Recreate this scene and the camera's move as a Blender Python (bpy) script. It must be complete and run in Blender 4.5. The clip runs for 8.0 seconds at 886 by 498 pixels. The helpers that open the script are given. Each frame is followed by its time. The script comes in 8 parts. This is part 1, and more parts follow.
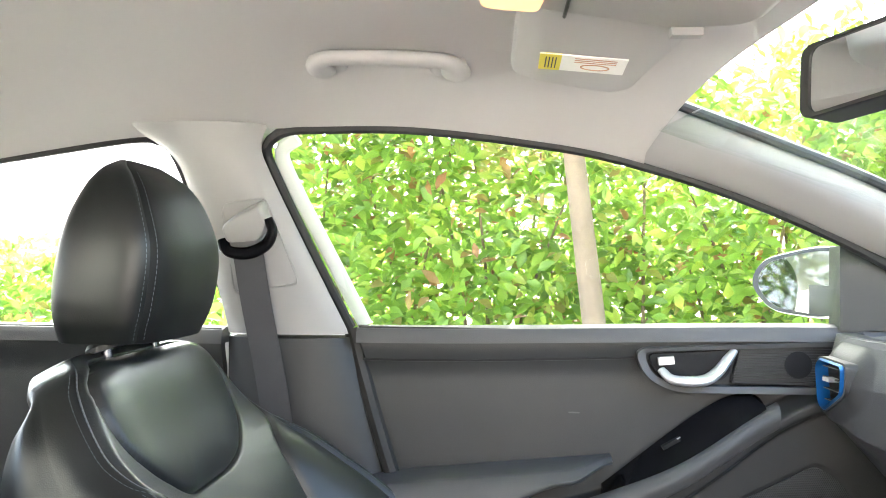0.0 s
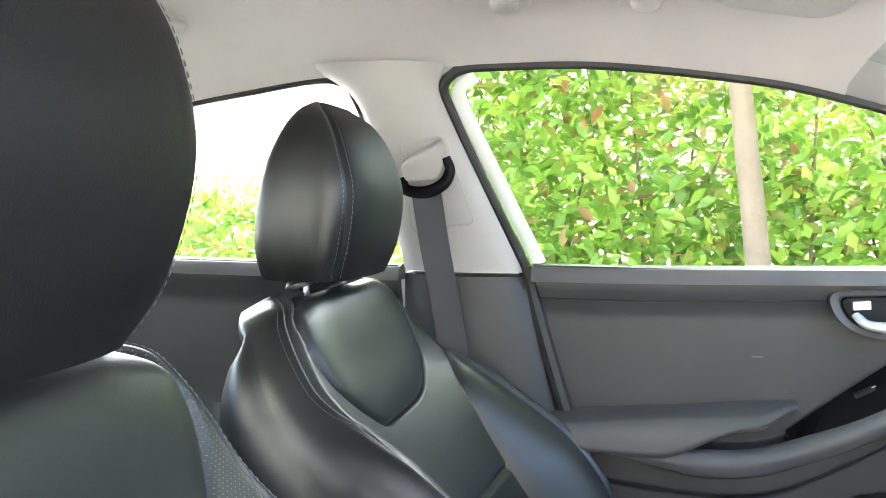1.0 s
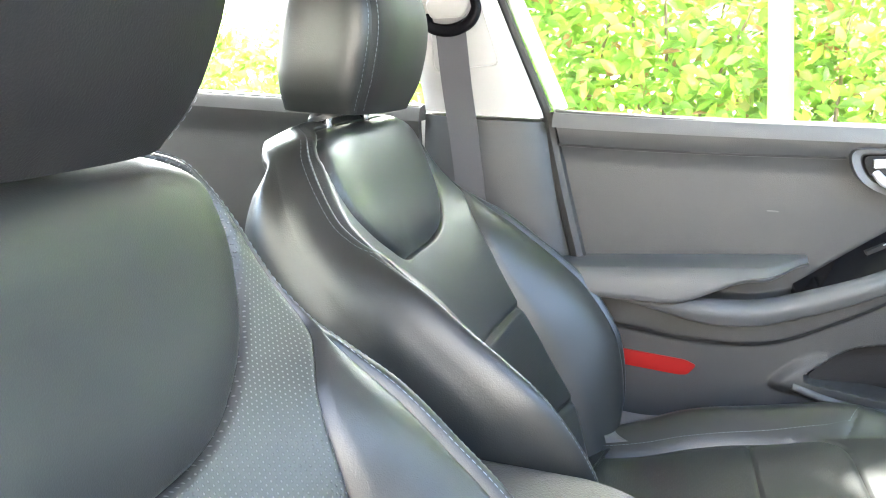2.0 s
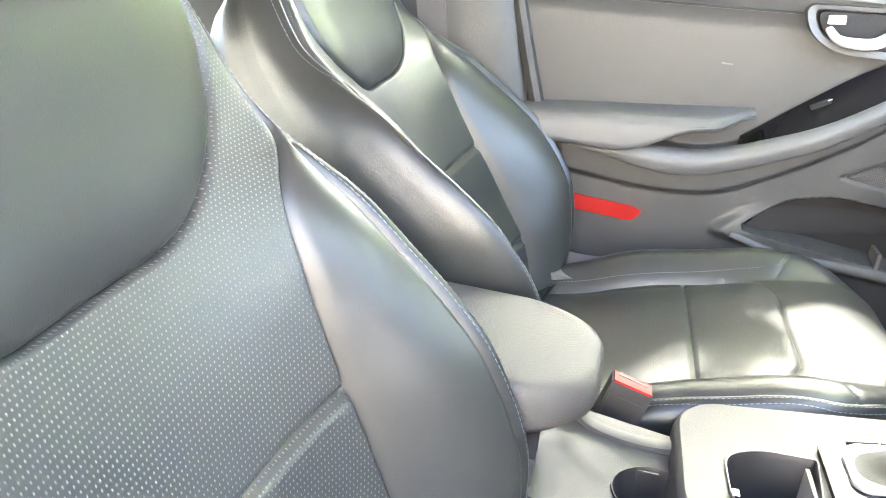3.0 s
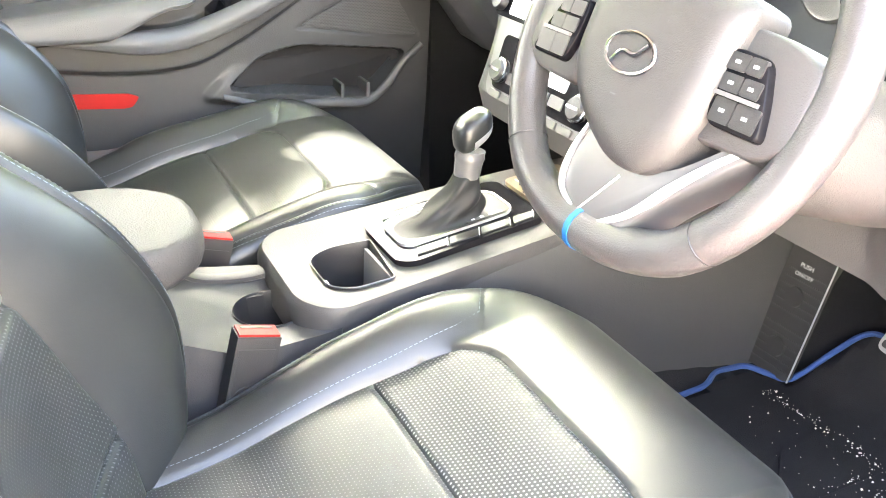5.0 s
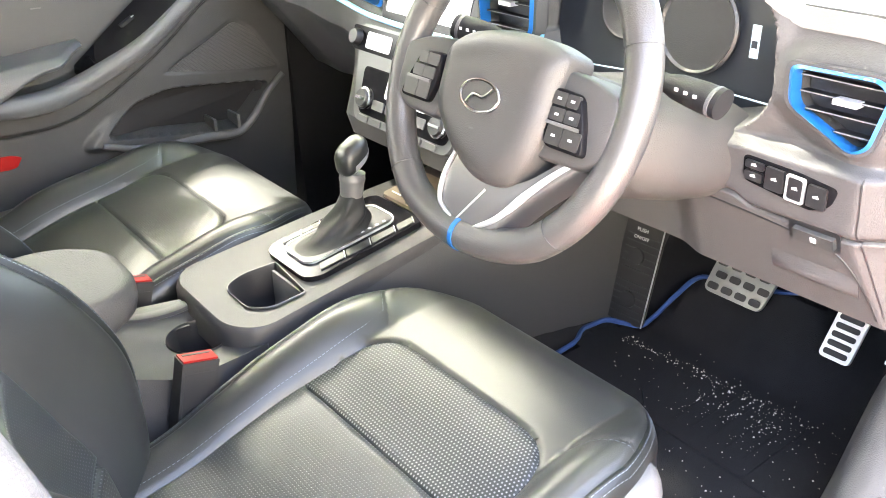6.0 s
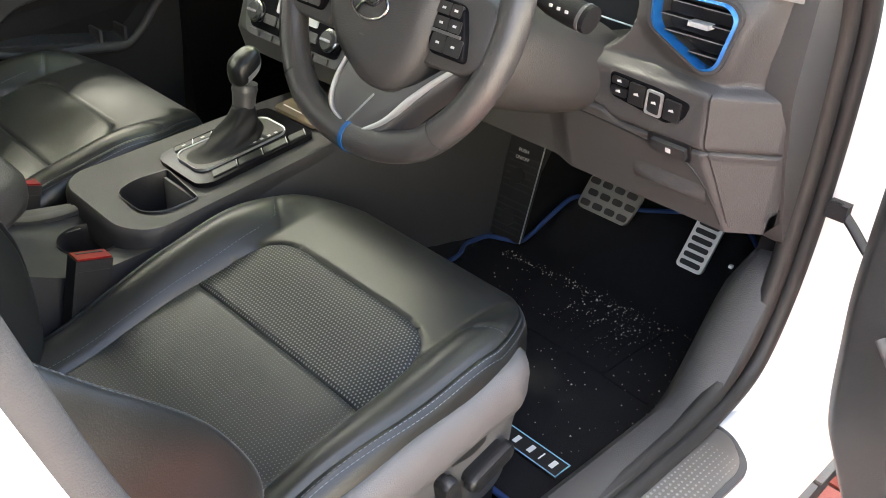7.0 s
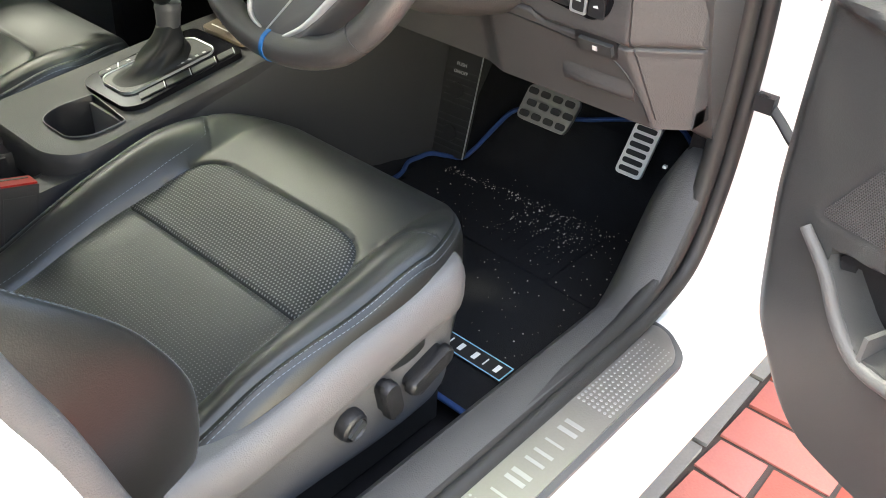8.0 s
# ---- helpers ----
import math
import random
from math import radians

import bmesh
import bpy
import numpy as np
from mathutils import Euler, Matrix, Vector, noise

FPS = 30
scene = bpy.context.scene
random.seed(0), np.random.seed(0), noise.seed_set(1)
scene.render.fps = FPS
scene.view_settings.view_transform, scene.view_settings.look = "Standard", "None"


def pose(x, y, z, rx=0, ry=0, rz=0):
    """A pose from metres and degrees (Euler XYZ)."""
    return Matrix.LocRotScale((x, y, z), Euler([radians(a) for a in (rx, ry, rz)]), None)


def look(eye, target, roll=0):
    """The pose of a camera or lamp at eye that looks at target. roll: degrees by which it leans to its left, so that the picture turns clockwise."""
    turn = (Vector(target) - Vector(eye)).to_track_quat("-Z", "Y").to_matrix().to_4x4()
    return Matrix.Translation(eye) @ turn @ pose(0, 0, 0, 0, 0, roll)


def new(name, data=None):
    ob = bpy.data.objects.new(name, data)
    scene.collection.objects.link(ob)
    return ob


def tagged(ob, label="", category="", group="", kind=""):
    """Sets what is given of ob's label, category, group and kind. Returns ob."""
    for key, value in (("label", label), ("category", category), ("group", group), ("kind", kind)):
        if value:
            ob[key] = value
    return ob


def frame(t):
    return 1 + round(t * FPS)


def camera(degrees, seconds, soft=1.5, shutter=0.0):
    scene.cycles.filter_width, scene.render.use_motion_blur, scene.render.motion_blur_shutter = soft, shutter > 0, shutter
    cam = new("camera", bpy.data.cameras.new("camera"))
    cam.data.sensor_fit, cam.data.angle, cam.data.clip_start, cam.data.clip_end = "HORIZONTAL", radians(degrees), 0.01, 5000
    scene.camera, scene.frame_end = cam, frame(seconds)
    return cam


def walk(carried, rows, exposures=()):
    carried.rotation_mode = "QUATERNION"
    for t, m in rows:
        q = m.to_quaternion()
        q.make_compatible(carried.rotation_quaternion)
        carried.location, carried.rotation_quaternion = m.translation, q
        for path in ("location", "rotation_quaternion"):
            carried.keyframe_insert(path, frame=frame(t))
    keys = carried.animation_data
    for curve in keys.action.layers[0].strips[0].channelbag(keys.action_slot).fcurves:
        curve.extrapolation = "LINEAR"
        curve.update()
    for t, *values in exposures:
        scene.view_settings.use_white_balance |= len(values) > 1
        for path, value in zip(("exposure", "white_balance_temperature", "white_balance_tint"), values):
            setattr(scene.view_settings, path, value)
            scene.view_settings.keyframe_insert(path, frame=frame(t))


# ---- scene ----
cam = camera(54.3, 8.0, soft=1.0)
PATH = [
    (0, (0.465, -0.677, 1.06), (0.33, 1.319, 1.099), 0.7),
    (0.5, (0.44, -0.681, 1.068), (0.145, 1.296, 1.03), 0.8),
    (1, (0.403, -0.677, 1.065), (-0.041, 1.27, 0.95), 0.7),
    (2.3, (0.397, -0.7, 1.038), (-0.045, 1.171, 0.485), 3.8),
    (2.5, (0.398, -0.709, 1.033), (-0.034, 1.144, 0.417), 4.4),
    (3, (0.409, -0.732, 1.021), (0.096, 1.099, 0.278), 6.2),
    (3.5, (0.403, -0.759, 1.017), (0.317, 1.075, 0.224), 7.9),
    (4, (0.381, -0.785, 1.001), (0.598, 1.01, 0.146), 9.5),
    (4.5, (0.341, -0.825, 1.018), (0.857, 0.899, 0.146), 6.5),
    (5, (0.279, -0.872, 1.038), (1.134, 0.704, 0.151), 3.3),
    (5.2, (0.261, -0.884, 1.048), (1.2, 0.635, 0.147), 2.5),
    (6.3, (0.139, -1.002, 1.147), (1.274, 0.382, 0.254), -0.7),
    (6.5, (0.126, -1.006, 1.148), (1.28, 0.359, 0.251), 0.1),
    (7, (0.123, -1.039, 1.126), (1.378, 0.142, 0.111), 4.2),
    (7.5, (0.138, -1.069, 1.108), (1.383, 0.029, -0.007), 4.5),
    (8, (0.135, -1.074, 1.102), (1.396, -0.018, -0.036), 3.3),
]
EXPOSURES = [(0.0, 5.15, 6250, 6), (1.2, 5.25, 6050, 5), (2.4, 6.8, 6400, 6), (3.2, 7.0, 6800, 7), (5.2, 7.0, 7000, 7), (6.3, 5.65, 6950, 7), (7.0, 4.4, 6950, 4), (8.0, 4.6, 6900, 0)]
walk(cam, [(t, look(eye, target, roll)) for t, eye, target, roll in PATH], EXPOSURES)

# ---- world and sun ----
SUN_ELEV, SUN_AZ = 56.0, 103.0  # azimuth: degrees from straight ahead of the car towards its left
world = bpy.data.worlds.new("sky")
scene.world = world
world.use_nodes = True
wn = world.node_tree
sky = wn.nodes.new("ShaderNodeTexSky")
sky.sky_type = "NISHITA"
sky.sun_disc = False
sky.sun_elevation = radians(SUN_ELEV)
sky.sun_rotation = radians(90 - SUN_AZ)
sky.air_density, sky.dust_density, sky.ozone_density = 0.6, 7.0, 0.3
wn.nodes["Background"].inputs["Strength"].default_value = 0.15
wn.links.new(sky.outputs["Color"], wn.nodes["Background"].inputs["Color"])
sun_data = bpy.data.lights.new("sun", "SUN")
sun_data.energy, sun_data.angle, sun_data.color = 1.5, radians(1.2), (1.0, 0.95, 0.86)
sun = new("sun", sun_data)
e, a = radians(SUN_ELEV), radians(SUN_AZ)
sun.matrix_world = look((20 * math.cos(e) * math.cos(a), 20 * math.cos(e) * math.sin(a), 20 * math.sin(e)), (0, 0, 0))


# ---- materials ----
def mat(name, col, rough=0.5, metal=0.0, grain=0.0, grain_scale=400.0, stain=0.12, stain_scale=6.0, coat=0.0, spec=0.5, rvar=0.12, emit=None):
    """A surface with its own colour, mottled at two scales, with fine relief and uneven gloss."""
    m = bpy.data.materials.new(name)
    m.use_nodes = True
    nt = m.node_tree
    b = nt.nodes["Principled BSDF"]
    tc = nt.nodes.new("ShaderNodeTexCoord")
    big = nt.nodes.new("ShaderNodeTexNoise")
    big.inputs["Scale"].default_value, big.inputs["Detail"].default_value = stain_scale, 6
    fine = nt.nodes.new("ShaderNodeTexNoise")
    fine.inputs["Scale"].default_value, fine.inputs["Detail"].default_value = grain_scale, 3
    for n in (big, fine):
        nt.links.new(tc.outputs["Object"], n.inputs["Vector"])
    mix = nt.nodes.new("ShaderNodeMix")
    mix.data_type = "RGBA"
    mix.inputs[6].default_value = (*[c * (1 - stain) for c in col], 1)
    mix.inputs[7].default_value = (*[min(1, c * (1 + stain)) for c in col], 1)
    add = nt.nodes.new("ShaderNodeMath")
    add.operation = "MULTIPLY_ADD"
    add.inputs[1].default_value = 0.35
    nt.links.new(fine.outputs["Fac"], add.inputs[0])
    sub = nt.nodes.new("ShaderNodeMath")
    sub.operation = "MULTIPLY"
    sub.inputs[1].default_value = 0.65
    nt.links.new(big.outputs["Fac"], sub.inputs[0])
    nt.links.new(sub.outputs[0], add.inputs[2])
    nt.links.new(add.outputs[0], mix.inputs[0])
    nt.links.new(mix.outputs[2], b.inputs["Base Color"])
    mr = nt.nodes.new("ShaderNodeMapRange")
    mr.inputs["To Min"].default_value, mr.inputs["To Max"].default_value = max(0.02, rough * (1 - rvar)), min(1, rough * (1 + rvar))
    nt.links.new(big.outputs["Fac"], mr.inputs["Value"])
    nt.links.new(mr.outputs[0], b.inputs["Roughness"])
    b.inputs["Metallic"].default_value = metal
    b.inputs["Specular IOR Level"].default_value = spec
    b.inputs["Coat Weight"].default_value = coat
    b.inputs["Coat Roughness"].default_value = 0.04
    if grain:
        bump = nt.nodes.new("ShaderNodeBump")
        bump.inputs["Strength"].default_value, bump.inputs["Distance"].default_value = grain, 0.001
        nt.links.new(fine.outputs["Fac"], bump.inputs["Height"])
        nt.links.new(bump.outputs[0], b.inputs["Normal"])
    if emit:
        b.inputs["Emission Color"].default_value, b.inputs["Emission Strength"].default_value = (*emit[0], 1), emit[1]
    return m


def math_node(nt, op, a, b=None, c=None):
    n = nt.nodes.new("ShaderNodeMath")
    n.operation = op
    for i, v in enumerate((a, b, c)):
        if v is None:
            continue
        if isinstance(v, (int, float)):
            n.inputs[i].default_value = v
        else:
            nt.links.new(v, n.inputs[i])
    return n.outputs[0]


def holes(m, pitch_u, pitch_v, radius, depth=0.6, inner=(0.02, 0.02, 0.02), stagger=True):
    """Punch rows of small holes into a material, laid out by the UV map in metres."""
    nt = m.node_tree
    b = nt.nodes["Principled BSDF"]
    uv = nt.nodes.new("ShaderNodeUVMap")
    sep = nt.nodes.new("ShaderNodeSeparateXYZ")
    nt.links.new(uv.outputs[0], sep.inputs[0])
    v = math_node(nt, "DIVIDE", sep.outputs[1], pitch_v)
    u = math_node(nt, "DIVIDE", sep.outputs[0], pitch_u)
    if stagger:
        odd = math_node(nt, "MODULO", math_node(nt, "FLOOR", v), 2.0)
        u = math_node(nt, "ADD", u, math_node(nt, "MULTIPLY", odd, 0.5))
    fu = math_node(nt, "MULTIPLY", math_node(nt, "SUBTRACT", math_node(nt, "FRACT", u), 0.5), pitch_u)
    fv = math_node(nt, "MULTIPLY", math_node(nt, "SUBTRACT", math_node(nt, "FRACT", v), 0.5), pitch_v)
    d = math_node(nt, "SQRT", math_node(nt, "ADD", math_node(nt, "MULTIPLY", fu, fu), math_node(nt, "MULTIPLY", fv, fv)))
    mr = nt.nodes.new("ShaderNodeMapRange")
    mr.inputs["From Min"].default_value, mr.inputs["From Max"].default_value = radius * 0.6, radius * 1.3
    nt.links.new(d, mr.inputs["Value"])
    old = b.inputs["Base Color"].links[0].from_socket
    mix = nt.nodes.new("ShaderNodeMix")
    mix.data_type = "RGBA"
    nt.links.new(mr.outputs[0], mix.inputs[0])
    mix.inputs[6].default_value = (*inner, 1)
    nt.links.new(old, mix.inputs[7])
    nt.links.new(mix.outputs[2], b.inputs["Base Color"])
    bump = nt.nodes.new("ShaderNodeBump")
    bump.inputs["Strength"].default_value, bump.inputs["Distance"].default_value = depth, 0.001
    nt.links.new(mr.outputs[0], bump.inputs["Height"])
    if b.inputs["Normal"].links:
        nt.links.new(b.inputs["Normal"].links[0].from_socket, bump.inputs["Normal"])
    nt.links.new(bump.outputs[0], b.inputs["Normal"])
    return m


def pane_mat(name, tint, gloss=1.0):
    m = bpy.data.materials.new(name)
    m.use_nodes = True
    nt = m.node_tree
    out = nt.nodes["Material Output"]
    tr = nt.nodes.new("ShaderNodeBsdfTransparent")
    tr.inputs[0].default_value = (*tint, 1)
    gl = nt.nodes.new("ShaderNodeBsdfGlossy")
    gl.inputs["Roughness"].default_value = 0.01
    lw = nt.nodes.new("ShaderNodeLayerWeight")
    lw.inputs[0].default_value = 0.5
    veil = math_node(nt, "MULTIPLY_ADD", math_node(nt, "POWER", lw.outputs["Facing"], 5.0), 0.7, 0.03)
    mx = nt.nodes.new("ShaderNodeMixShader")
    nt.links.new(math_node(nt, "MULTIPLY", veil, gloss), mx.inputs[0])
    nt.links.new(tr.outputs[0], mx.inputs[1])
    nt.links.new(gl.outputs[0], mx.inputs[2])
    nt.links.new(mx.outputs[0], out.inputs[0])
    return m


M = {}
M["leather"] = mat("black_leather", (0.0098, 0.0111, 0.0109), 0.35, grain=0.2, grain_scale=700, stain=0.25, stain_scale=9, spec=0.45)
M["leather_soft"] = mat("smooth_leather", (0.0180, 0.0194, 0.0190), 0.37, grain=0.15, grain_scale=900, stain=0.22, spec=0.42)
M["pad_leather"] = mat("matt_black_leather", (0.0075, 0.0078, 0.0082), 0.55, grain=0.3, grain_scale=800, stain=0.2, spec=0.25)
M["perf"] = holes(mat("perforated_leather", (0.027, 0.0288, 0.0282), 0.40, grain=0.2, grain_scale=800, stain=0.15, spec=0.45), 0.0044, 0.0038, 0.00065, inner=(0.11, 0.112, 0.111))
M["mesh_leather"] = holes(mat("mesh_leather", (0.013, 0.0148, 0.0148), 0.46, grain=0.2, grain_scale=800, stain=0.15, spec=0.35), 0.0044, 0.0040, 0.0010, inner=(0.17, 0.173, 0.17))
M["perf_fine"] = holes(mat("fine_perforated_leather", (0.019, 0.0208, 0.0204), 0.36, grain=0.2, grain_scale=800, stain=0.15, spec=0.55), 0.0036, 0.0032, 0.0005, depth=0.25, inner=(0.030, 0.032, 0.032))
M["thread"] = mat("grey_blue_thread", (0.13, 0.145, 0.165), 0.7, grain=0.4, grain_scale=2000)
M["headliner"] = mat("greige_headliner_knit", (0.43, 0.415, 0.405), 0.92, grain=0.5, grain_scale=1200, stain=0.05, stain_scale=3)
M["beige"] = mat("greige_trim_plastic", (0.31, 0.302, 0.294), 0.5, grain=0.3, grain_scale=900, stain=0.05)
M["soft_dark"] = mat("dark_grey_soft_plastic", (0.032, 0.033, 0.034), 0.44, grain=0.4, grain_scale=650, stain=0.14, spec=0.3)
M["soft_mid"] = mat("grey_moulded_plastic", (0.070, 0.071, 0.073), 0.45, spec=0.25, grain=0.4, grain_scale=700, stain=0.12)
M["dash"] = mat("dash_plastic", (0.046, 0.0455, 0.046), 0.5, spec=0.3, grain=0.5, grain_scale=600, stain=0.1)
# lit copy of the dash plastic: windscreen light on the pad put into colour
M["dash_top"] = mat("dash_top_plastic", (0.125, 0.122, 0.12), 0.6, grain=0.5, grain_scale=600, stain=0.08)
M["console"] = mat("console_plastic", (0.035, 0.0345, 0.0354), 0.46, spec=0.25, grain=0.35, grain_scale=800, stain=0.1)
M["black"] = mat("black_plastic", (0.012, 0.012, 0.013), 0.42, grain=0.3, grain_scale=800)
M["gloss"] = mat("piano_black", (0.006, 0.006, 0.007), 0.16, spec=0.06, rvar=0.2)
M["rubber"] = mat("black_rubber", (0.012, 0.012, 0.012), 0.6, grain=0.35, grain_scale=900)
M["chrome"] = mat("satin_chrome", (0.42, 0.42, 0.43), 0.24, metal=1.0, stain=0.04)
M["silver"] = mat("silver_paint", (0.52, 0.53, 0.54), 0.32, metal=0.7, stain=0.05)
M["steel"] = mat("brushed_steel", (0.36, 0.35, 0.335), 0.38, metal=0.9, stain=0.1, grain=0.15, grain_scale=300)
# lighter copy of the steel for the lit accelerator; the brake takes the darker
M["pedal_steel"] = mat("bright_pedal_steel", (0.80, 0.78, 0.74), 0.45, metal=0.5, stain=0.1, grain=0.15, grain_scale=300)
M["blue"] = mat("satin_blue_metallic", (0.010, 0.11, 0.34), 0.3, metal=0.35, stain=0.06)
M["blue_cloth"] = mat("blue_cloth_tape", (0.008, 0.035, 0.13), 0.8, grain=0.6, grain_scale=1500)
M["red"] = mat("red_plastic", (0.22, 0.005, 0.004), 0.45, spec=0.25, stain=0.05)
M["red_lens"] = mat("red_reflector", (0.22, 0.003, 0.003), 0.45, spec=0.2, stain=0.04)
M["white_paint"] = mat("white_car_paint", (0.82, 0.82, 0.81), 0.35, coat=0.25, stain=0.015, stain_scale=3)
M["carpet"] = mat("black_carpet", (0.010, 0.010, 0.011), 0.95, grain=1.0, grain_scale=900, stain=0.4, stain_scale=25, spec=0.1)
M["mat"] = mat("mat_carpet", (0.012, 0.012, 0.013), 0.93, grain=1.0, grain_scale=700, stain=0.5, stain_scale=18, spec=0.1)
M["webbing"] = mat("seat_belt_webbing", (0.05, 0.05, 0.055), 0.6, grain=0.6, grain_scale=1100)
M["grit"] = mat("dry_grit", (0.55, 0.50, 0.43), 0.9)
M["white_print"] = mat("white_print", (0.5, 0.5, 0.5), 0.6)
M["yellow"] = mat("yellow_label", (0.75, 0.62, 0.06), 0.5)
M["paper"] = mat("white_label", (0.78, 0.77, 0.74), 0.5)
M["screen"] = mat("dark_screen", (0.012, 0.014, 0.018), 0.3)
# pale grey paints daylight reflected in the unlit dash screens and audio key
M["screen_glare"] = mat("pale_screen", (0.55, 0.56, 0.57), 0.25)
M["lens_lamp"] = mat("warm_lamp_lens", (0.45, 0.30, 0.18), 0.5, emit=((1.0, 0.50, 0.20), 0.06))
M["mirror"] = mat("mirror_glass", (0.86, 0.88, 0.87), 0.02, metal=1.0, stain=0.0, rvar=0)
M["glass"] = pane_mat("window_glass", (0.93, 0.96, 0.94))
M["brick"] = mat("red_paver", (0.31, 0.078, 0.055), 0.85, grain=0.8, grain_scale=220, stain=0.25, stain_scale=12)
bnt = M["brick"].node_tree
info, hue = bnt.nodes.new("ShaderNodeObjectInfo"), bnt.nodes.new("ShaderNodeHueSaturation")
base_in = bnt.nodes["Principled BSDF"].inputs["Base Color"]
bnt.links.new(base_in.links[0].from_socket, hue.inputs["Color"])
bnt.links.new(math_node(bnt, "MULTIPLY_ADD", info.outputs["Random"], 0.55, 0.72), hue.inputs["Value"])
bnt.links.new(math_node(bnt, "MULTIPLY_ADD", info.outputs["Random"], -0.25, 1.1), hue.inputs["Saturation"])
bnt.links.new(hue.outputs[0], base_in)
M["kerb"] = mat("grey_kerb_stone", (0.17, 0.165, 0.155), 0.9, grain=0.9, grain_scale=180, stain=0.3, stain_scale=9)
M["soil"] = mat("dark_joint_soil", (0.06, 0.045, 0.035), 0.95, grain=1.0, grain_scale=300, stain=0.4)
M["ground"] = mat("grey_paving", (0.32, 0.30, 0.28), 0.9, grain=0.6, grain_scale=80, stain=0.25, stain_scale=2)
M["render"] = mat("grey_wall_render", (0.38, 0.375, 0.35), 0.9, grain=0.6, grain_scale=90, stain=0.08, stain_scale=1.5)
M["bark"] = mat("pale_bark", (0.17, 0.13, 0.095), 0.9, grain=1.0, grain_scale=60, stain=0.4, stain_scale=14)
M["twig"] = mat("twig", (0.16, 0.12, 0.07), 0.9)
M["brown_tray"] = mat("bronze_plastic", (0.14, 0.11, 0.075), 0.35, grain=0.2, grain_scale=300)
M["grille"] = holes(mat("speaker_grille", (0.045, 0.046, 0.048), 0.5), 0.0030, 0.0027, 0.0010, inner=(0.004, 0.004, 0.004))
M["armrest_vinyl"] = mat("grey_grained_vinyl", (0.042, 0.0405, 0.0395), 0.55, grain=0.7, grain_scale=450, stain=0.08, spec=0.25)
M["gauge_glass"] = mat("gauge_glass", (0.10, 0.12, 0.11), 0.35)
M["ice_line"] = mat("ice_blue_line", (0.25, 0.32, 0.36), 0.3, emit=((0.6, 0.8, 1.0), 0.01))
M["silver_soft"] = mat("pale_silver_plastic", (0.085, 0.085, 0.086), 0.40, metal=0.3, stain=0.06)
M["blue_pale"] = mat("pale_blue_trim", (0.20, 0.50, 0.72), 0.32, metal=0.3)
M["wheel_leather"] = mat("grey_wheel_leather", (0.038, 0.037, 0.0367), 0.36, spec=0.55, grain=0.35, grain_scale=700, stain=0.12)
M["wheel_plastic"] = mat("grey_wheel_plastic", (0.036, 0.0352, 0.035), 0.5, spec=0.35, grain=0.4, grain_scale=800, stain=0.08)
M["ice_line_cloth"] = mat("pale_blue_thread", (0.25, 0.5, 0.65), 0.7)
M["label_brown"] = mat("brown_print", (0.45, 0.25, 0.16), 0.6)
# plain black parts, and the sheet standing in for the door pocket's shade
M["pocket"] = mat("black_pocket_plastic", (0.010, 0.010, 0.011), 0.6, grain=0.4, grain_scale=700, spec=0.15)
M["visor"] = mat("greige_visor_vinyl", (0.40, 0.388, 0.378), 0.7, grain=0.4, grain_scale=1000, stain=0.05)
M["bright_silver"] = mat("bright_satin_silver", (0.66, 0.67, 0.68), 0.34, metal=0.55, stain=0.04)
M["side_plastic"] = mat("grey_side_plastic", (0.085, 0.084, 0.087), 0.5, grain=0.4, grain_scale=700, stain=0.08)


# ---- building helpers ----
def smoothstep(a, b, x):
    t = max(0.0, min(1.0, (x - a) / (b - a)))
    return t * t * (3 - 2 * t)


def lerp(a, b, t):
    return a + (b - a) * t


def curve(points):
    """A smooth function through (position, value, ...) rows."""
    xs = [p[0] for p in points]

    def f(x):
        if x <= xs[0]:
            return points[0][1]
        if x >= xs[-1]:
            return points[-1][1]
        i = max(k for k in range(len(xs) - 1) if xs[k] <= x)
        h = xs[i + 1] - xs[i]
        t = (x - xs[i]) / h

        def slope(k):
            if k == 0 or k == len(xs) - 1:
                j = min(k, len(xs) - 2)
                return (points[j + 1][1] - points[j][1]) / (xs[j + 1] - xs[j])
            return (points[k + 1][1] - points[k - 1][1]) / (xs[k + 1] - xs[k - 1])
        p0, p1, m0, m1 = points[i][1], points[i + 1][1], slope(i) * h, slope(i + 1) * h
        return (2 * t ** 3 - 3 * t ** 2 + 1) * p0 + (t ** 3 - 2 * t ** 2 + t) * m0 + (3 * t ** 2 - 2 * t ** 3) * p1 + (t ** 3 - t ** 2) * m1
    return f


def spline(points, n):
    """n + 1 points along a smooth line through 3D points."""
    pts = [Vector(p) for p in points]
    d = [0.0]
    for a, b in zip(pts, pts[1:]):
        d.append(d[-1] + (b - a).length)
    fs = [curve([(d[i], pts[i][k]) for i in range(len(pts))]) for k in range(3)]
    return [Vector([f(d[-1] * i / n) for f in fs]) for i in range(n + 1)]


def rounded(points, r, n=5):
    """A closed 2D outline with its corners rounded; r is one radius or one for each corner."""
    out = []
    k = len(points)
    for i in range(k):
        p, a, b = Vector(points[i]), Vector(points[i - 1]), Vector(points[(i + 1) % k])
        ri = r[i] if isinstance(r, (list, tuple)) else r
        u, v = (a - p), (b - p)
        ri = min(ri, u.length * 0.49, v.length * 0.49)
        s, e = p + u.normalized() * ri, p + v.normalized() * ri
        if ri < 1e-6:
            out.append(p)
            continue
        for j in range(n + 1):
            t = j / n
            out.append(s * (1 - t) ** 2 + p * 2 * t * (1 - t) + e * t * t)
    return out


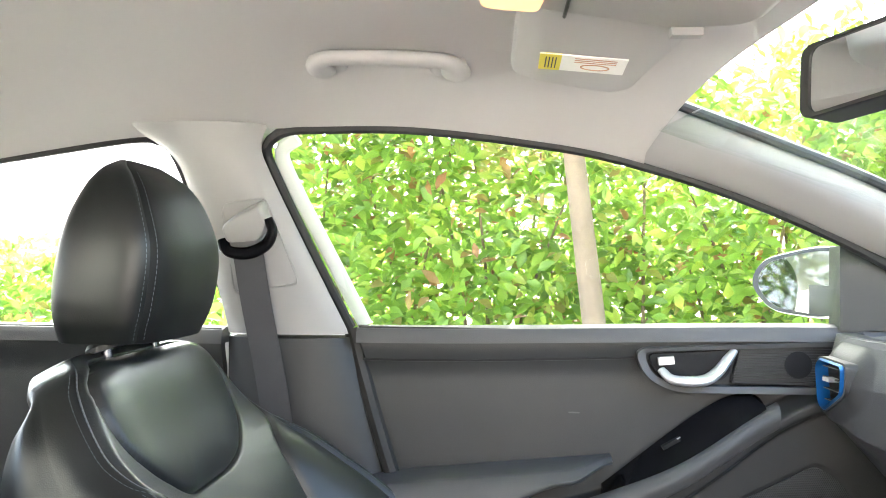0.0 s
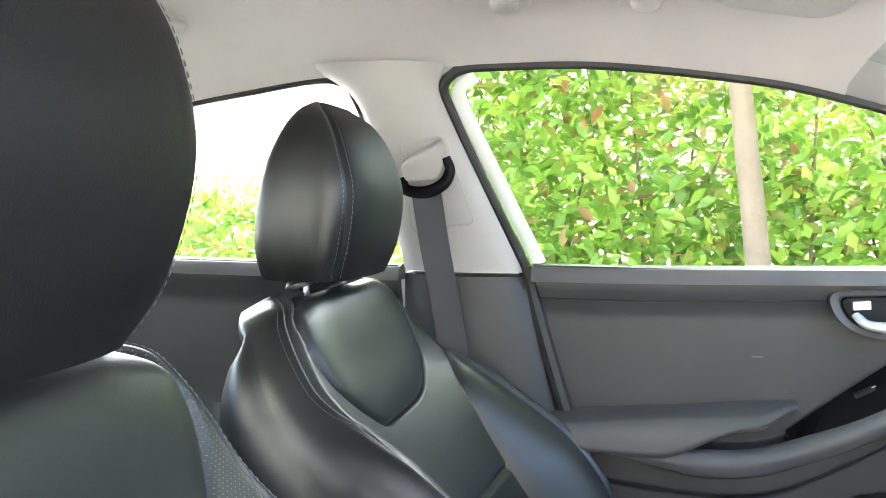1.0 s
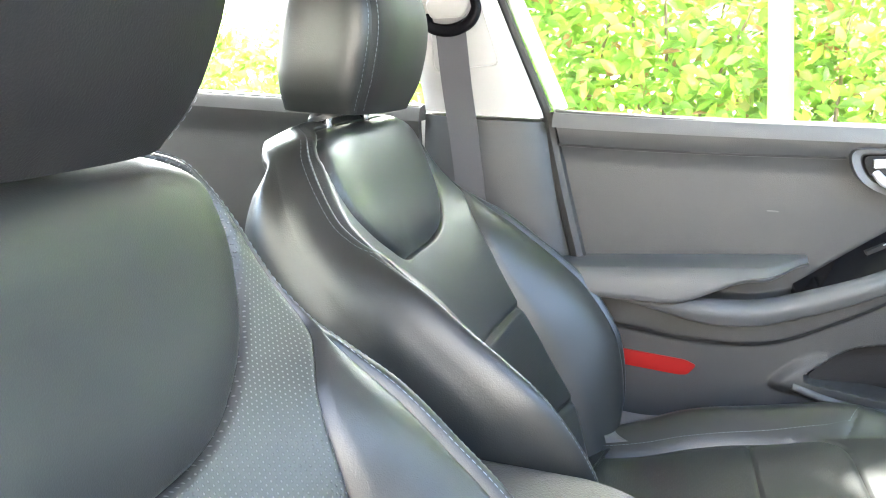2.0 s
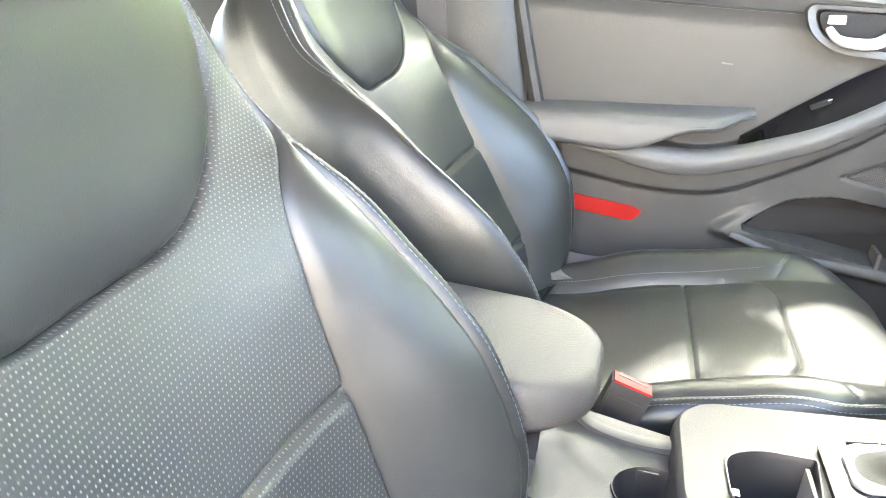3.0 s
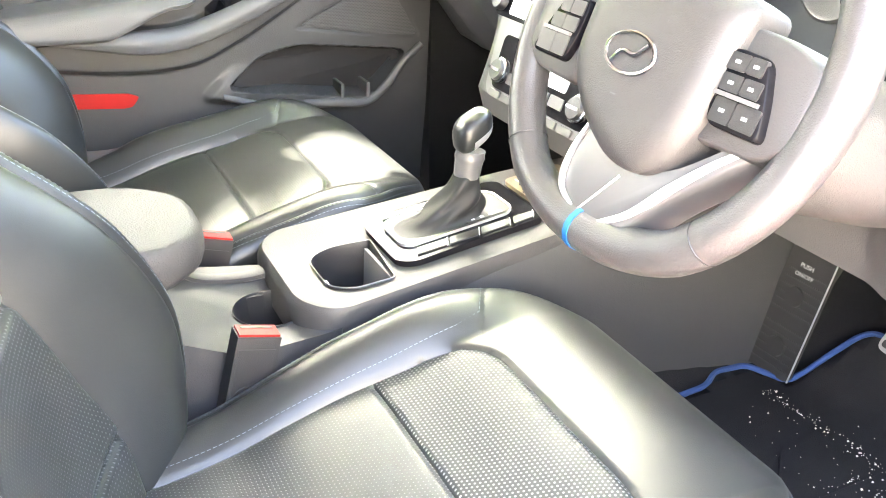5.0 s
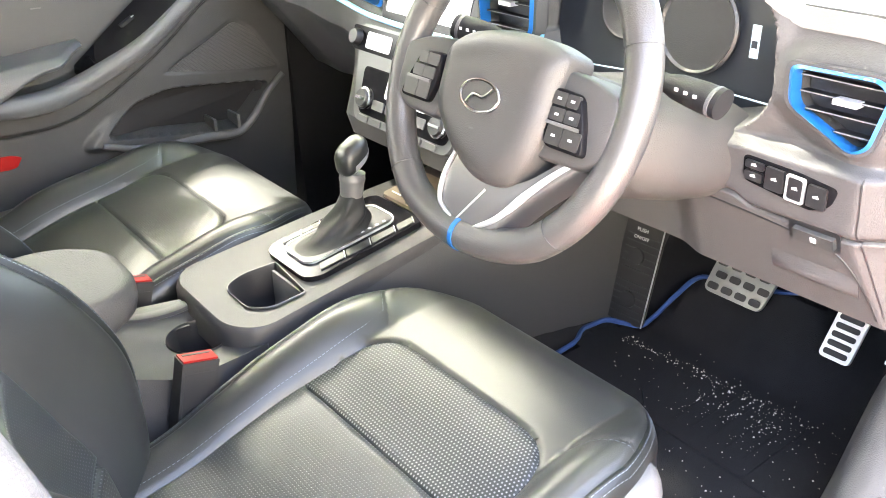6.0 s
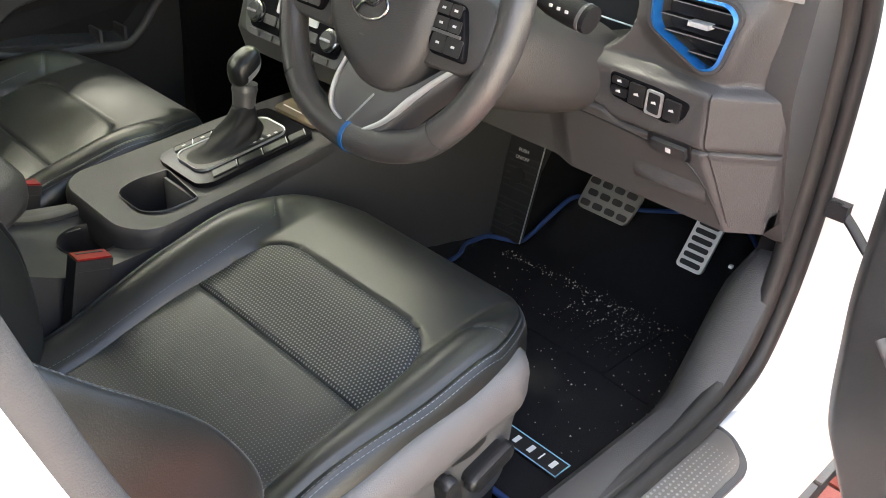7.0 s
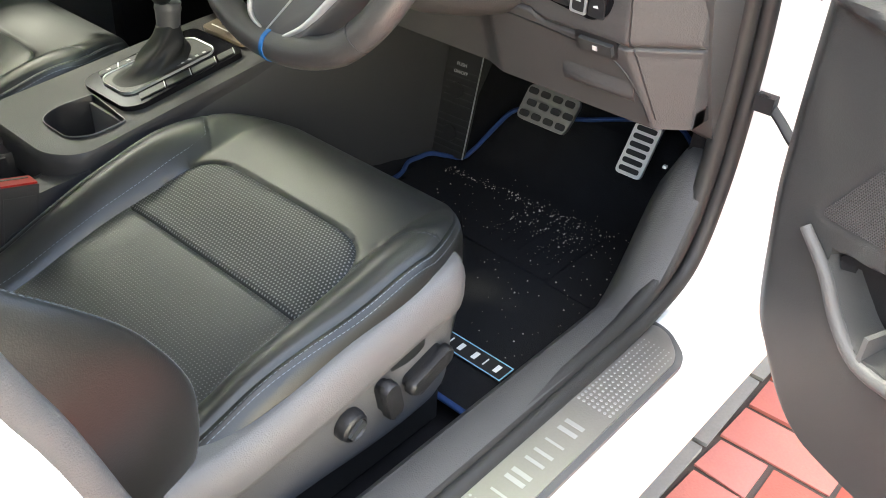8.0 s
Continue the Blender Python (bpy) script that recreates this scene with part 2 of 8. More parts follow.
def finish(bm, name, angle=38):
    bmesh.ops.remove_doubles(bm, verts=bm.verts, dist=1e-6)
    bmesh.ops.recalc_face_normals(bm, faces=bm.faces)
    lim = radians(angle)
    for f in bm.faces:
        f.smooth = True
    for e in bm.edges:
        e.smooth = not (len(e.link_faces) == 2 and e.calc_face_angle(0) > lim)
    me = bpy.data.meshes.new(name)
    bm.to_mesh(me)
    bm.free()
    return me


def part(name, bm, material, parent, label="", angle=38, shift=None):
    """Link a bmesh as one mesh object under a thing or a part."""
    ob = new(name, finish(bm, name, angle) if isinstance(bm, bmesh.types.BMesh) else bm)
    if material is not None:
        ob.data.materials.clear()
        ob.data.materials.append(M[material])
    if parent is not None:
        ob.parent = parent
    if shift is not None:
        ob.matrix_basis = shift
    if label:
        ob["label"] = label
    return ob


def thing(name, label, category, place=(0, 0, 0), group="", kind=""):
    ob = new(name)
    ob.empty_display_size = 0.05
    ob.matrix_basis = place if isinstance(place, Matrix) else Matrix.Translation(place)
    return tagged(ob, label, category, group, kind)


def inv(parent):
    """Lets parts of a parent be given in world places."""
    m = parent.matrix_basis.copy()
    p = parent.parent
    while p is not None:
        m = p.matrix_basis @ m
        p = p.parent
    return m.inverted()


def single(name, bm, material, label, category="", kind="", group="", angle=38):
    return tagged(part(name, bm, material, None, label, angle), label, category, group, kind)


def bevel_all(bm, w, seg=2, angle=30):
    es = [e for e in bm.edges if len(e.link_faces) == 2 and e.calc_face_angle(0) > radians(angle)]
    if es and w > 0:
        bmesh.ops.bevel(bm, geom=es, offset=w, segments=seg, profile=0.5, affect="EDGES", clamp_overlap=True)


def add_box(bm, lo, hi, m=None):
    vs = [Vector((x, y, z)) for x in (lo[0], hi[0]) for y in (lo[1], hi[1]) for z in (lo[2], hi[2])]
    vs = [bm.verts.new(m @ v if m else v) for v in vs]
    for q in ((0, 1, 3, 2), (4, 6, 7, 5), (0, 4, 5, 1), (2, 3, 7, 6), (0, 2, 6, 4), (1, 5, 7, 3)):
        bm.faces.new([vs[i] for i in q])
    return bm


def box(lo, hi, bevel=0.0, m=None, seg=2):
    bm = add_box(bmesh.new(), lo, hi, m)
    bevel_all(bm, bevel, seg)
    return bm


def add_plate(bm, outline, back, front):
    """A solid between a closed outline mapped by back() and by front()."""
    a = [bm.verts.new(back(p)) for p in outline]
    b = [bm.verts.new(front(p)) for p in outline]
    n = len(a)
    bm.faces.new(a[::-1])
    bm.faces.new(b)
    for i in range(n):
        bm.faces.new((a[i], a[(i + 1) % n], b[(i + 1) % n], b[i]))
    return bm


def plate(outline, m, thick, bevel=0.0, seg=2):
    """An outline in the XY plane of m, from z = -thick to z = 0."""
    bm = bmesh.new()
    add_plate(bm, outline, lambda p: m @ Vector((p[0], p[1], -thick)), lambda p: m @ Vector((p[0], p[1], 0)))
    bevel_all(bm, bevel, seg, 60)
    return bm


def add_frame(bm, outer, inner, m, thick, lift=0.0):
    """A ring between two outlines with the same number of points."""
    n = len(outer)
    rows = []
    for line, z in ((outer, -thick), (outer, 0), (inner, lift), (inner, -thick)):
        rows.append([bm.verts.new(m @ Vector((p[0], p[1], z))) for p in line])
    for k in range(4):
        a, b = rows[k], rows[(k + 1) % 4]
        for i in range(n):
            bm.faces.new((a[i], a[(i + 1) % n], b[(i + 1) % n], b[i]))
    return bm


def add_loft(bm, rings, closed=True, caps=True):
    rows = [[bm.verts.new(p) for p in r] for r in rings]
    n = len(rows[0])
    for a, b in zip(rows, rows[1:]):
        for i in range(n if closed else n - 1):
            bm.faces.new((a[i], a[(i + 1) % n], b[(i + 1) % n], b[i]))
    if caps and closed:
        bm.faces.new(rows[0][::-1])
        bm.faces.new(rows[-1])
    return bm


def add_tube(bm, pts, radius, n=10, closed=False, flat=(1, 1), up=None):
    """A tube along points; radius a number or a function of 0..1; flat scales the two cross axes."""
    pts = [Vector(p) for p in pts]
    k = len(pts)
    rings = []
    side = Vector(up) if up else None
    for i, p in enumerate(pts):
        d = (pts[(i + 1) % k] - pts[i - 1]) if closed else (pts[min(i + 1, k - 1)] - pts[max(i - 1, 0)])
        d.normalize()
        if side is None:
            side = d.orthogonal()
        side = (side - d * side.dot(d)).normalized()
        other = d.cross(side)
        r = radius(i / (k - 1)) if callable(radius) else radius
        rings.append([p + side * math.cos(2 * math.pi * j / n) * r * flat[0] + other * math.sin(2 * math.pi * j / n) * r * flat[1] for j in range(n)])
    if closed:
        rings.append(rings[0])
        add_loft(bm, rings, True, False)
        return bm
    return add_loft(bm, rings)


def tube(pts, radius, n=10, closed=False, flat=(1, 1), up=None):
    return add_tube(bmesh.new(), pts, radius, n, closed, flat, up)


def add_lathe(bm, profile, m, n=32):
    """Turn (radius, height) rows about the Z axis of m."""
    return add_loft(bm, [[m @ Vector((r * math.cos(2 * math.pi * j / n), r * math.sin(2 * math.pi * j / n), z)) for j in range(n)] for r, z in profile])


def grid_sheet(fn, us, vs, thick=None, uv=None):
    """A sheet fn(u, v); thick, a vector or a function of (u, v), gives it a back."""
    bm = bmesh.new()
    front = [[bm.verts.new(fn(u, v)) for v in vs] for u in us]
    nu, nv = len(us), len(vs)
    for i in range(nu - 1):
        for j in range(nv - 1):
            bm.faces.new((front[i][j], front[i + 1][j], front[i + 1][j + 1], front[i][j + 1]))
    if thick is not None:
        off = thick if callable(thick) else (lambda u, v: Vector(thick))
        edge = [(i, 0) for i in range(nu)] + [(nu - 1, j) for j in range(1, nv)] + [(i, nv - 1) for i in range(nu - 2, -1, -1)] + [(0, j) for j in range(nv - 2, 0, -1)]
        back = [[bm.verts.new(front[i][j].co + off(us[i], vs[j])) for j in range(nv)] for i in range(nu)]
        for i in range(nu - 1):
            for j in range(nv - 1):
                bm.faces.new((back[i][j + 1], back[i + 1][j + 1], back[i + 1][j], back[i][j]))
        for (a, b), (c, d) in zip(edge, edge[1:] + edge[:1]):
            bm.faces.new((front[a][b], back[a][b], back[c][d], front[c][d]))
    return bm


def span(a, b, n):
    return [a + (b - a) * i / n for i in range(n + 1)]


def axes(origin, x, y):
    """A frame of its own: origin, its X and roughly its Y direction."""
    x = Vector(x).normalized()
    z = x.cross(Vector(y)).normalized()
    y = z.cross(x)
    return Matrix(((x[0], y[0], z[0], origin[0]), (x[1], y[1], z[1], origin[1]), (x[2], y[2], z[2], origin[2]), (0, 0, 0, 1)))


def inside(poly, x, y):
    hit = False
    n = len(poly)
    for i in range(n):
        x1, y1, x2, y2 = poly[i][0], poly[i][1], poly[i - 1][0], poly[i - 1][1]
        if (y1 > y) != (y2 > y) and x < (x2 - x1) * (y - y1) / (y2 - y1) + x1:
            hit = not hit
    return hit


POLY_BOX = {}


def poly_dist(poly, x, y):
    """Signed distance to a closed outline, negative inside; well clear of it, the distance to its box."""
    if id(poly) not in POLY_BOX:
        POLY_BOX[id(poly)] = (poly, min(p[0] for p in poly), max(p[0] for p in poly), min(p[1] for p in poly), max(p[1] for p in poly))
    _, x0, x1, y0, y1 = POLY_BOX[id(poly)]
    clear = max(x0 - x, x - x1, y0 - y, y - y1)
    if clear > 0.05:
        return clear
    best = 1e9
    n = len(poly)
    for i in range(n):
        ax, ay, bx, by = poly[i - 1][0], poly[i - 1][1], poly[i][0], poly[i][1]
        dx, dy = bx - ax, by - ay
        t = max(0, min(1, ((x - ax) * dx + (y - ay) * dy) / max(1e-12, dx * dx + dy * dy)))
        best = min(best, math.hypot(x - ax - t * dx, y - ay - t * dy))
    return -best if inside(poly, x, y) else best


def add_stitches(bm, pts, normals, length=0.0040, gap=0.0020, r=0.00034):
    """Short raised threads along a line of points."""
    d, cur = 0.0, 0.0
    for i in range(len(pts) - 1):
        a, b = pts[i], pts[i + 1]
        L = (b - a).length
        if L < 1e-7:
            continue
        u = (b - a) / L
        while cur <= d + L:
            p = a + u * (cur - d)
            n = normals[i]
            s = u.cross(n).normalized()
            lo, hi = p - u * length / 2, p + u * length / 2
            vs = [bm.verts.new(q) for q in (lo + s * r, lo - s * r, hi - s * r, hi + s * r)]
            m1, m2 = bm.verts.new(lo + u * length * 0.25 + n * r * 1.6), bm.verts.new(hi - u * length * 0.25 + n * r * 1.6)
            bm.faces.new((vs[0], vs[1], m1))
            bm.faces.new((vs[2], vs[3], m2))
            bm.faces.new((vs[1], vs[2], m2, m1))
            bm.faces.new((vs[3], vs[0], m1, m2))
            cur += length + gap
        d += L
    return bm


def panel_mesh(name, pts, uvs, faces):
    """A mesh of the faces named, out of a shared table of points, with a UV map in metres."""
    used = sorted({i for f in faces for i in f})
    idx = {v: k for k, v in enumerate(used)}
    me = bpy.data.meshes.new(name)
    me.from_pydata([pts[i] for i in used], [], [[idx[i] for i in f] for f in faces])
    layer = me.uv_layers.new(name="UVMap")
    flat = []
    for f in faces:
        for i in f:
            flat += list(uvs[i])
    layer.data.foreach_set("uv", flat)
    me.polygons.foreach_set("use_smooth", [True] * len(me.polygons))
    return me


# ---- car shell: floor, pillars, roof lining, glass ----
def side_y(z):
    """Half width inside the glass line, drawn in towards the roof."""
    return 0.715 - 0.35 * max(0.0, z - 0.955)


TOP_EDGE = curve([(-1.2, 1.10), (-0.45, 1.195), (-0.2, 1.236), (-0.07, 1.252), (0.06, 1.262), (0.185, 1.266), (0.34, 1.265), (0.55, 1.241), (0.65, 1.221), (0.81, 1.173), (0.975, 1.108), (1.15, 1.02)])
CENTRE_Z = curve([(-1.2, 1.22), (-0.6, 1.32), (0.0, 1.358), (0.35, 1.358), (0.6, 1.342), (0.8, 1.315)])


def header_x(y):
    return 0.675 + 0.10 * (1 - min(1, abs(y) / 0.60) ** 2)


def lining(u, v):
    y_in = v
    x = lerp(-1.2, header_x(v * 0.62), u)
    zt = TOP_EDGE(x)
    ye = side_y(zt)
    y = y_in * ye
    z = zt + (CENTRE_Z(x) - zt) * (1 - abs(y_in) ** 4.2)
    return Vector((x, y, z))


def bead(n):
    return [math.sin(math.pi / 2 * (2 * i / n - 1)) for i in range(n + 1)]


single("ceiling", grid_sheet(lining, span(0, 1, 60), bead(50), (0, 0, 0.02)), "headliner", "greige knitted headliner of the car roof", "headliner", "structure")


def roof_skin(u, v):
    p = lining(u, v)
    return Vector((p.x, p.y * 1.08, p.z + 0.045))


single("car_roof", grid_sheet(roof_skin, span(0, 1, 24), bead(24), (0, 0, 0.012)), "white_paint", "white painted car roof panel", "car roof", "structure")

# floor pan with a tunnel down the middle
single("floor", grid_sheet(lambda x, y: Vector((x, y, 0.285 + 0.12 * smoothstep(0.16, 0.07, abs(y)) * smoothstep(1.5, 0.9, x) + 0.42 * smoothstep(1.25, 1.62, x))),
                           span(-1.2, 1.65, 50), span(-0.70, 0.70, 48), (0, 0, -0.03)), "carpet", "black carpeted car floor", "carpet", "structure")
single("wall_front", box((1.50, -0.72, 0.28), (1.56, 0.72, 0.98), 0.01), "carpet", "black carpeted bulkhead ahead of the footwell", "bulkhead", "structure")
single("wall_rear", box((-1.26, -0.72, 0.28), (-1.20, 0.72, 0.95), 0.01), "soft_dark", "dark rear bulkhead of the cabin", "bulkhead", "structure")


def pillar_trim(name, sign, zs, xf, xr, bulge, material, label):
    """A pillar's inner trim: zs are heights, xf and xr its front and rear edges."""
    rings = []
    for z in zs:
        a, b, y = xr(z), xf(z), side_y(z)
        ring = []
        for k in range(13):
            t = k / 12
            ring.append(Vector((lerp(a, b, t), sign * (y - 0.004 - bulge * math.sin(math.pi * t) ** 0.6), z)))
        back = 0.05 if sign > 0 else 0.004
        ring += [Vector((b, sign * (y + back), z)), Vector((a, sign * (y + back), z))]
        rings.append(ring)
    return single(name, add_loft(bmesh.new(), rings), material, label, "pillar trim", "structure")


B_FRONT = curve([(0.30, 0.46), (0.70, 0.300), (0.945, 0.220), (0.958, 0.215), (1.10, 0.152), (1.205, 0.107), (1.24, 0.098), (1.275, 0.115)])
B_REAR = curve([(0.30, 0.03), (0.94, 0.022), (0.96, 0.020), (1.10, -0.003), (1.178, -0.022), (1.22, -0.038), (1.25, -0.075), (1.275, -0.13)])
RIGHT_FRONT = curve([(0.30, 0.40), (0.50, 0.325), (0.653, 0.279), (0.74, 0.255), (0.79, 0.237), (0.885, 0.209), (0.94, 0.194), (0.994, 0.175), (1.10, 0.130), (1.205, 0.09), (1.24, 0.085), (1.275, 0.105)])
for s in (1, -1):
    pillar_trim("trim_1" if s > 0 else "trim_2", s, span(0.948, 1.27, 26), B_FRONT if s > 0 else RIGHT_FRONT, B_REAR, 0.034 if s > 0 else 0.016, "beige", "greige upper trim of the centre pillar")
    pillar_trim("trim_3" if s > 0 else "trim_4", s, span(0.32, 0.942, 26), B_FRONT if s > 0 else RIGHT_FRONT, B_REAR, 0.040 if s > 0 else 0.016, "soft_dark", "dark grey lower trim of the centre pillar")


# painted centre pillar and its grey edge strip on the open side
rings = []
for z in span(0.40, 1.25, 36):
    x, y = RIGHT_FRONT(z), side_y(z)
    rings.append([Vector((x + dx, -(y + dy), z)) for dx, dy in ((-0.012, -0.004), (-0.016, 0.014), (-0.034, 0.026), (-0.050, 0.062), (-0.075, 0.076), (-0.16, 0.084), (-0.16, 0.0))])
single("centre_pillar", add_loft(bmesh.new(), rings), "white_paint", "white painted centre pillar of the car", "car body", "structure", angle=60)
single("trim_7", tube([Vector((RIGHT_FRONT(z) - 0.008, -(side_y(z) - 0.002), z)) for z in span(0.42, 1.25, 40)], 0.0155, 12, flat=(1.0, 0.75)), "soft_mid", "grey edge strip of the driver door opening", "seal", "structure")


# front pillars with the windscreen edge
def a_pillar(sign):
    low = spline([(0.655, 0.623, 1.222), (0.811, 0.638, 1.175), (0.975, 0.661, 1.110), (1.15, 0.69, 1.03), (1.26, 0.70, 0.96)], 20)
    high = spline([(0.690, 0.540, 1.288), (0.83, 0.562, 1.240), (1.00, 0.590, 1.178), (1.20, 0.625, 1.085), (1.36, 0.65, 1.00)], 20)
    rings = []
    for i, (a, b) in enumerate(zip(low, high)):
        ring, tuck = [], smoothstep(-0.5, 4.0, i)
        for k in range(9):
            t = k / 8
            p = a.lerp(b, t) + Vector((-0.012, -0.022, 0)) * math.sin(math.pi * t) * tuck
            ring.append(p)
        ring += [b + Vector((0.02, 0.04, 0.02)), a + Vector((0.02, 0.05, 0.01))]
        rings.append([Vector((p.x, p.y * sign, p.z)) for p in ring])
    single("trim_5" if sign > 0 else "trim_6", add_loft(bmesh.new(), rings), "beige", "greige plastic trim of the windscreen pillar", "pillar trim", "structure")
    for line, off in ((high, Vector((0.004, -0.004, 0.004))),):
        single("seal_strip", tube([Vector(((p + off).x, (p + off).y * sign, (p + off).z)) for p in line], 0.007, 8), "rubber", "black rubber edge of the windscreen", "seal", "structure")


a_pillar(1)
a_pillar(-1)


def rim_points(sign, grow=0.0):
    """The front side window's outline, from its rear lower corner round to its front lower corner."""
    pts = [(0.222, 0.958), (0.170, 1.07), (0.112, 1.205), (0.104, 1.238), (0.130, 1.260), (0.185, 1.265), (0.34, 1.264), (0.55, 1.240), (0.65, 1.220), (0.811, 1.172), (0.975, 1.107), (1.10, 1.045)]
    return [Vector((x, sign * (side_y(z) + grow), z)) for x, z in pts]


def seals(sign):
    if sign > 0:
        single("window_seal", tube(spline(rim_points(sign, 0.006), 90), 0.0085, 8), "rubber", "black rubber seal round the front side window", "seal", "structure")
        line = spline([(0.222, 0.724, 0.955), (0.26, 0.71, 0.83), (0.31, 0.70, 0.68), (0.40, 0.70, 0.42)], 30)
        single("door_seal", tube(line, 0.013, 8), "rubber", "black rubber door seal below the window", "seal", "structure")
        white = spline([(0.243, 0.735, 0.962), (0.190, 0.695, 1.075), (0.130, 0.650, 1.205), (0.124, 0.640, 1.236), (0.15, 0.632, 1.254)], 30)
        single("window_edge", tube(white, 0.012, 8, flat=(1.0, 0.5), up=(1, 0, 0.3)), "white_paint", "white painted edge of the door frame", "door frame", "structure")
    rear = [(0.030, 0.952), (-0.012, 1.13), (-0.030, 1.20), (-0.050, 1.240), (-0.085, 1.250), (-0.20, 1.236), (-0.45, 1.196), (-0.75, 1.13), (-0.92, 1.05), (-0.97, 0.955)]
    single("window_seal", tube(spline([Vector((x, sign * (side_y(z) + 0.004), z)) for x, z in rear], 70), 0.007, 8), "rubber", "black rubber seal round the rear side window", "seal", "structure")


seals(1)
seals(-1)


def pane(name, outline, sign, label):
    bm = bmesh.new()
    add_plate(bm, outline, lambda p: Vector((p[0], sign * (side_y(p[1]) + 0.019), p[1])), lambda p: Vector((p[0], sign * (side_y(p[1]) + 0.015), p[1])))
    ob = single(name, bm, "glass", label, "window", "structure")
    ob.visible_shadow = False


pane("window_1", [(0.222, 0.93), (0.170, 1.07), (0.112, 1.205), (0.104, 1.238), (0.130, 1.263), (0.185, 1.268), (0.34, 1.268), (0.55, 1.244), (0.65, 1.224), (0.811, 1.176), (0.975, 1.112), (1.12, 1.04), (1.25, 0.965), (1.25, 0.93)], 1, "clear raised glass of the front passenger window")
rear_line = [(0.03, 0.93), (-0.012, 1.13), (-0.030, 1.20), (-0.050, 1.242), (-0.085, 1.253), (-0.20, 1.239), (-0.45, 1.199), (-0.75, 1.13), (-0.92, 1.05), (-0.97, 0.93)]
pane("window_2", rear_line, 1, "clear raised glass of the rear door window")
pane("window_3", rear_line, -1, "clear raised glass of the rear door window")

# windscreen and rear window
ws = single("window_4", grid_sheet(lambda u, v: Vector((lerp(header_x(v * 0.6) + 0.01, 1.40 + 0.10 * (1 - v * v), u), v * lerp(0.56, 0.66, u), lerp(1.285 - 0.03 * v * v, 0.985, u) + 0.012 * math.sin(math.pi * u))),
                                   span(0, 1, 14), span(-1, 1, 20), (0.003, 0, 0.004)), "glass", "clear raked windscreen glass", "windscreen", "structure")
ws.visible_shadow = False
rw = single("window_5", grid_sheet(lambda u, v: Vector((lerp(-1.20, -1.24, u), v * lerp(0.58, 0.68, u), lerp(1.19 - 0.05 * v * v, 0.95, u))), span(0, 1, 6), span(-1, 1, 10), (-0.004, 0, 0)), "glass", "rear window glass", "window", "structure")
rw.visible_shadow = False

# outer skin: left flank, rear right door, sills
for s in (1, -1):
    x0, x1 = (-1.3, 1.5) if s > 0 else (-1.3, 0.10)
    single("car_side_1" if s > 0 else "car_side_2", grid_sheet(lambda x, z: Vector((x, s * (0.775 + 0.055 * math.sin(math.pi * min(1, (z - 0.22) / 0.80))), z)), span(x0, x1, 20), span(0.22, 0.948, 14), (0, -s * 0.012, 0)),
           "white_paint", "white painted flank of the car", "car body", "structure")


# ---- front seats ----
# seat frame: x ahead, y across (the outboard side is +1 for the left seat), z up; the hip line lies at x 0.28, z 0.50
BACK_X = curve([(0, 0.315), (0.12, 0.272), (0.30, 0.222), (0.45, 0.165), (0.58, 0.112), (0.72, 0.076), (0.88, 0.046), (1.0, 0.020)])
BACK_Z = curve([(0, 0.455), (0.12, 0.548), (0.30, 0.655), (0.45, 0.735), (0.58, 0.800), (0.72, 0.860), (0.88, 0.926), (1.0, 0.968)])
BACK_W = curve([(0, 0.232), (0.10, 0.258), (0.30, 0.276), (0.45, 0.273), (0.55, 0.264), (0.65, 0.251), (0.80, 0.230), (0.90, 0.206), (0.96, 0.184), (1.0, 0.15)])
# height of the stitched crest, and of the dished centre where it meets the bolsters
CREST = curve([(0, 0.085), (0.05, 0.107), (0.12, 0.123), (0.19, 0.126), (0.29, 0.111), (0.36, 0.093), (0.43, 0.076), (0.48, 0.065), (0.55, 0.050), (0.60, 0.041), (0.65, 0.031), (0.72, 0.019), (0.82, 0.010), (1.0, 0.0)])
DISH = curve([(0, 0.040), (0.10, 0.048), (0.20, 0.036), (0.34, 0.025), (0.42, 0.028), (0.50, 0.034), (0.60, 0.036), (0.65, 0.029), (0.72, 0.018), (0.82, 0.009), (1.0, 0.0)])
INSERT_W = curve([(0, 0.150), (0.12, 0.160), (0.30, 0.163), (0.42, 0.166), (0.50, 0.172), (0.56, 0.185), (0.60, 0.202), (0.63, 0.214), (0.67, 0.217), (0.74, 0.213), (0.85, 0.197), (0.93, 0.172), (1.0, 0.125)])
RIDGE_W = curve([(0, 0.212), (0.12, 0.228), (0.30, 0.238), (0.42, 0.237), (0.52, 0.230), (0.58, 0.223), (0.63, 0.2185), (0.70, 0.219)])
TIP = 0.63   # where the bolster panel runs out
PILLOW = rounded([(-0.090, 0.570), (0.090, 0.570), (0.142, 0.640), (0.168, 0.705), (0.184, 0.80), (0.176, 0.90), (0.125, 0.966), (-0.125, 0.966), (-0.176, 0.90), (-0.184, 0.80), (-0.168, 0.705), (-0.142, 0.640)],
                 [0.055, 0.055, 0.03, 0.04, 0.05, 0.03, 0.02, 0.02, 0.03, 0.05, 0.04, 0.03], 6)
BACK_LEN = 0.60


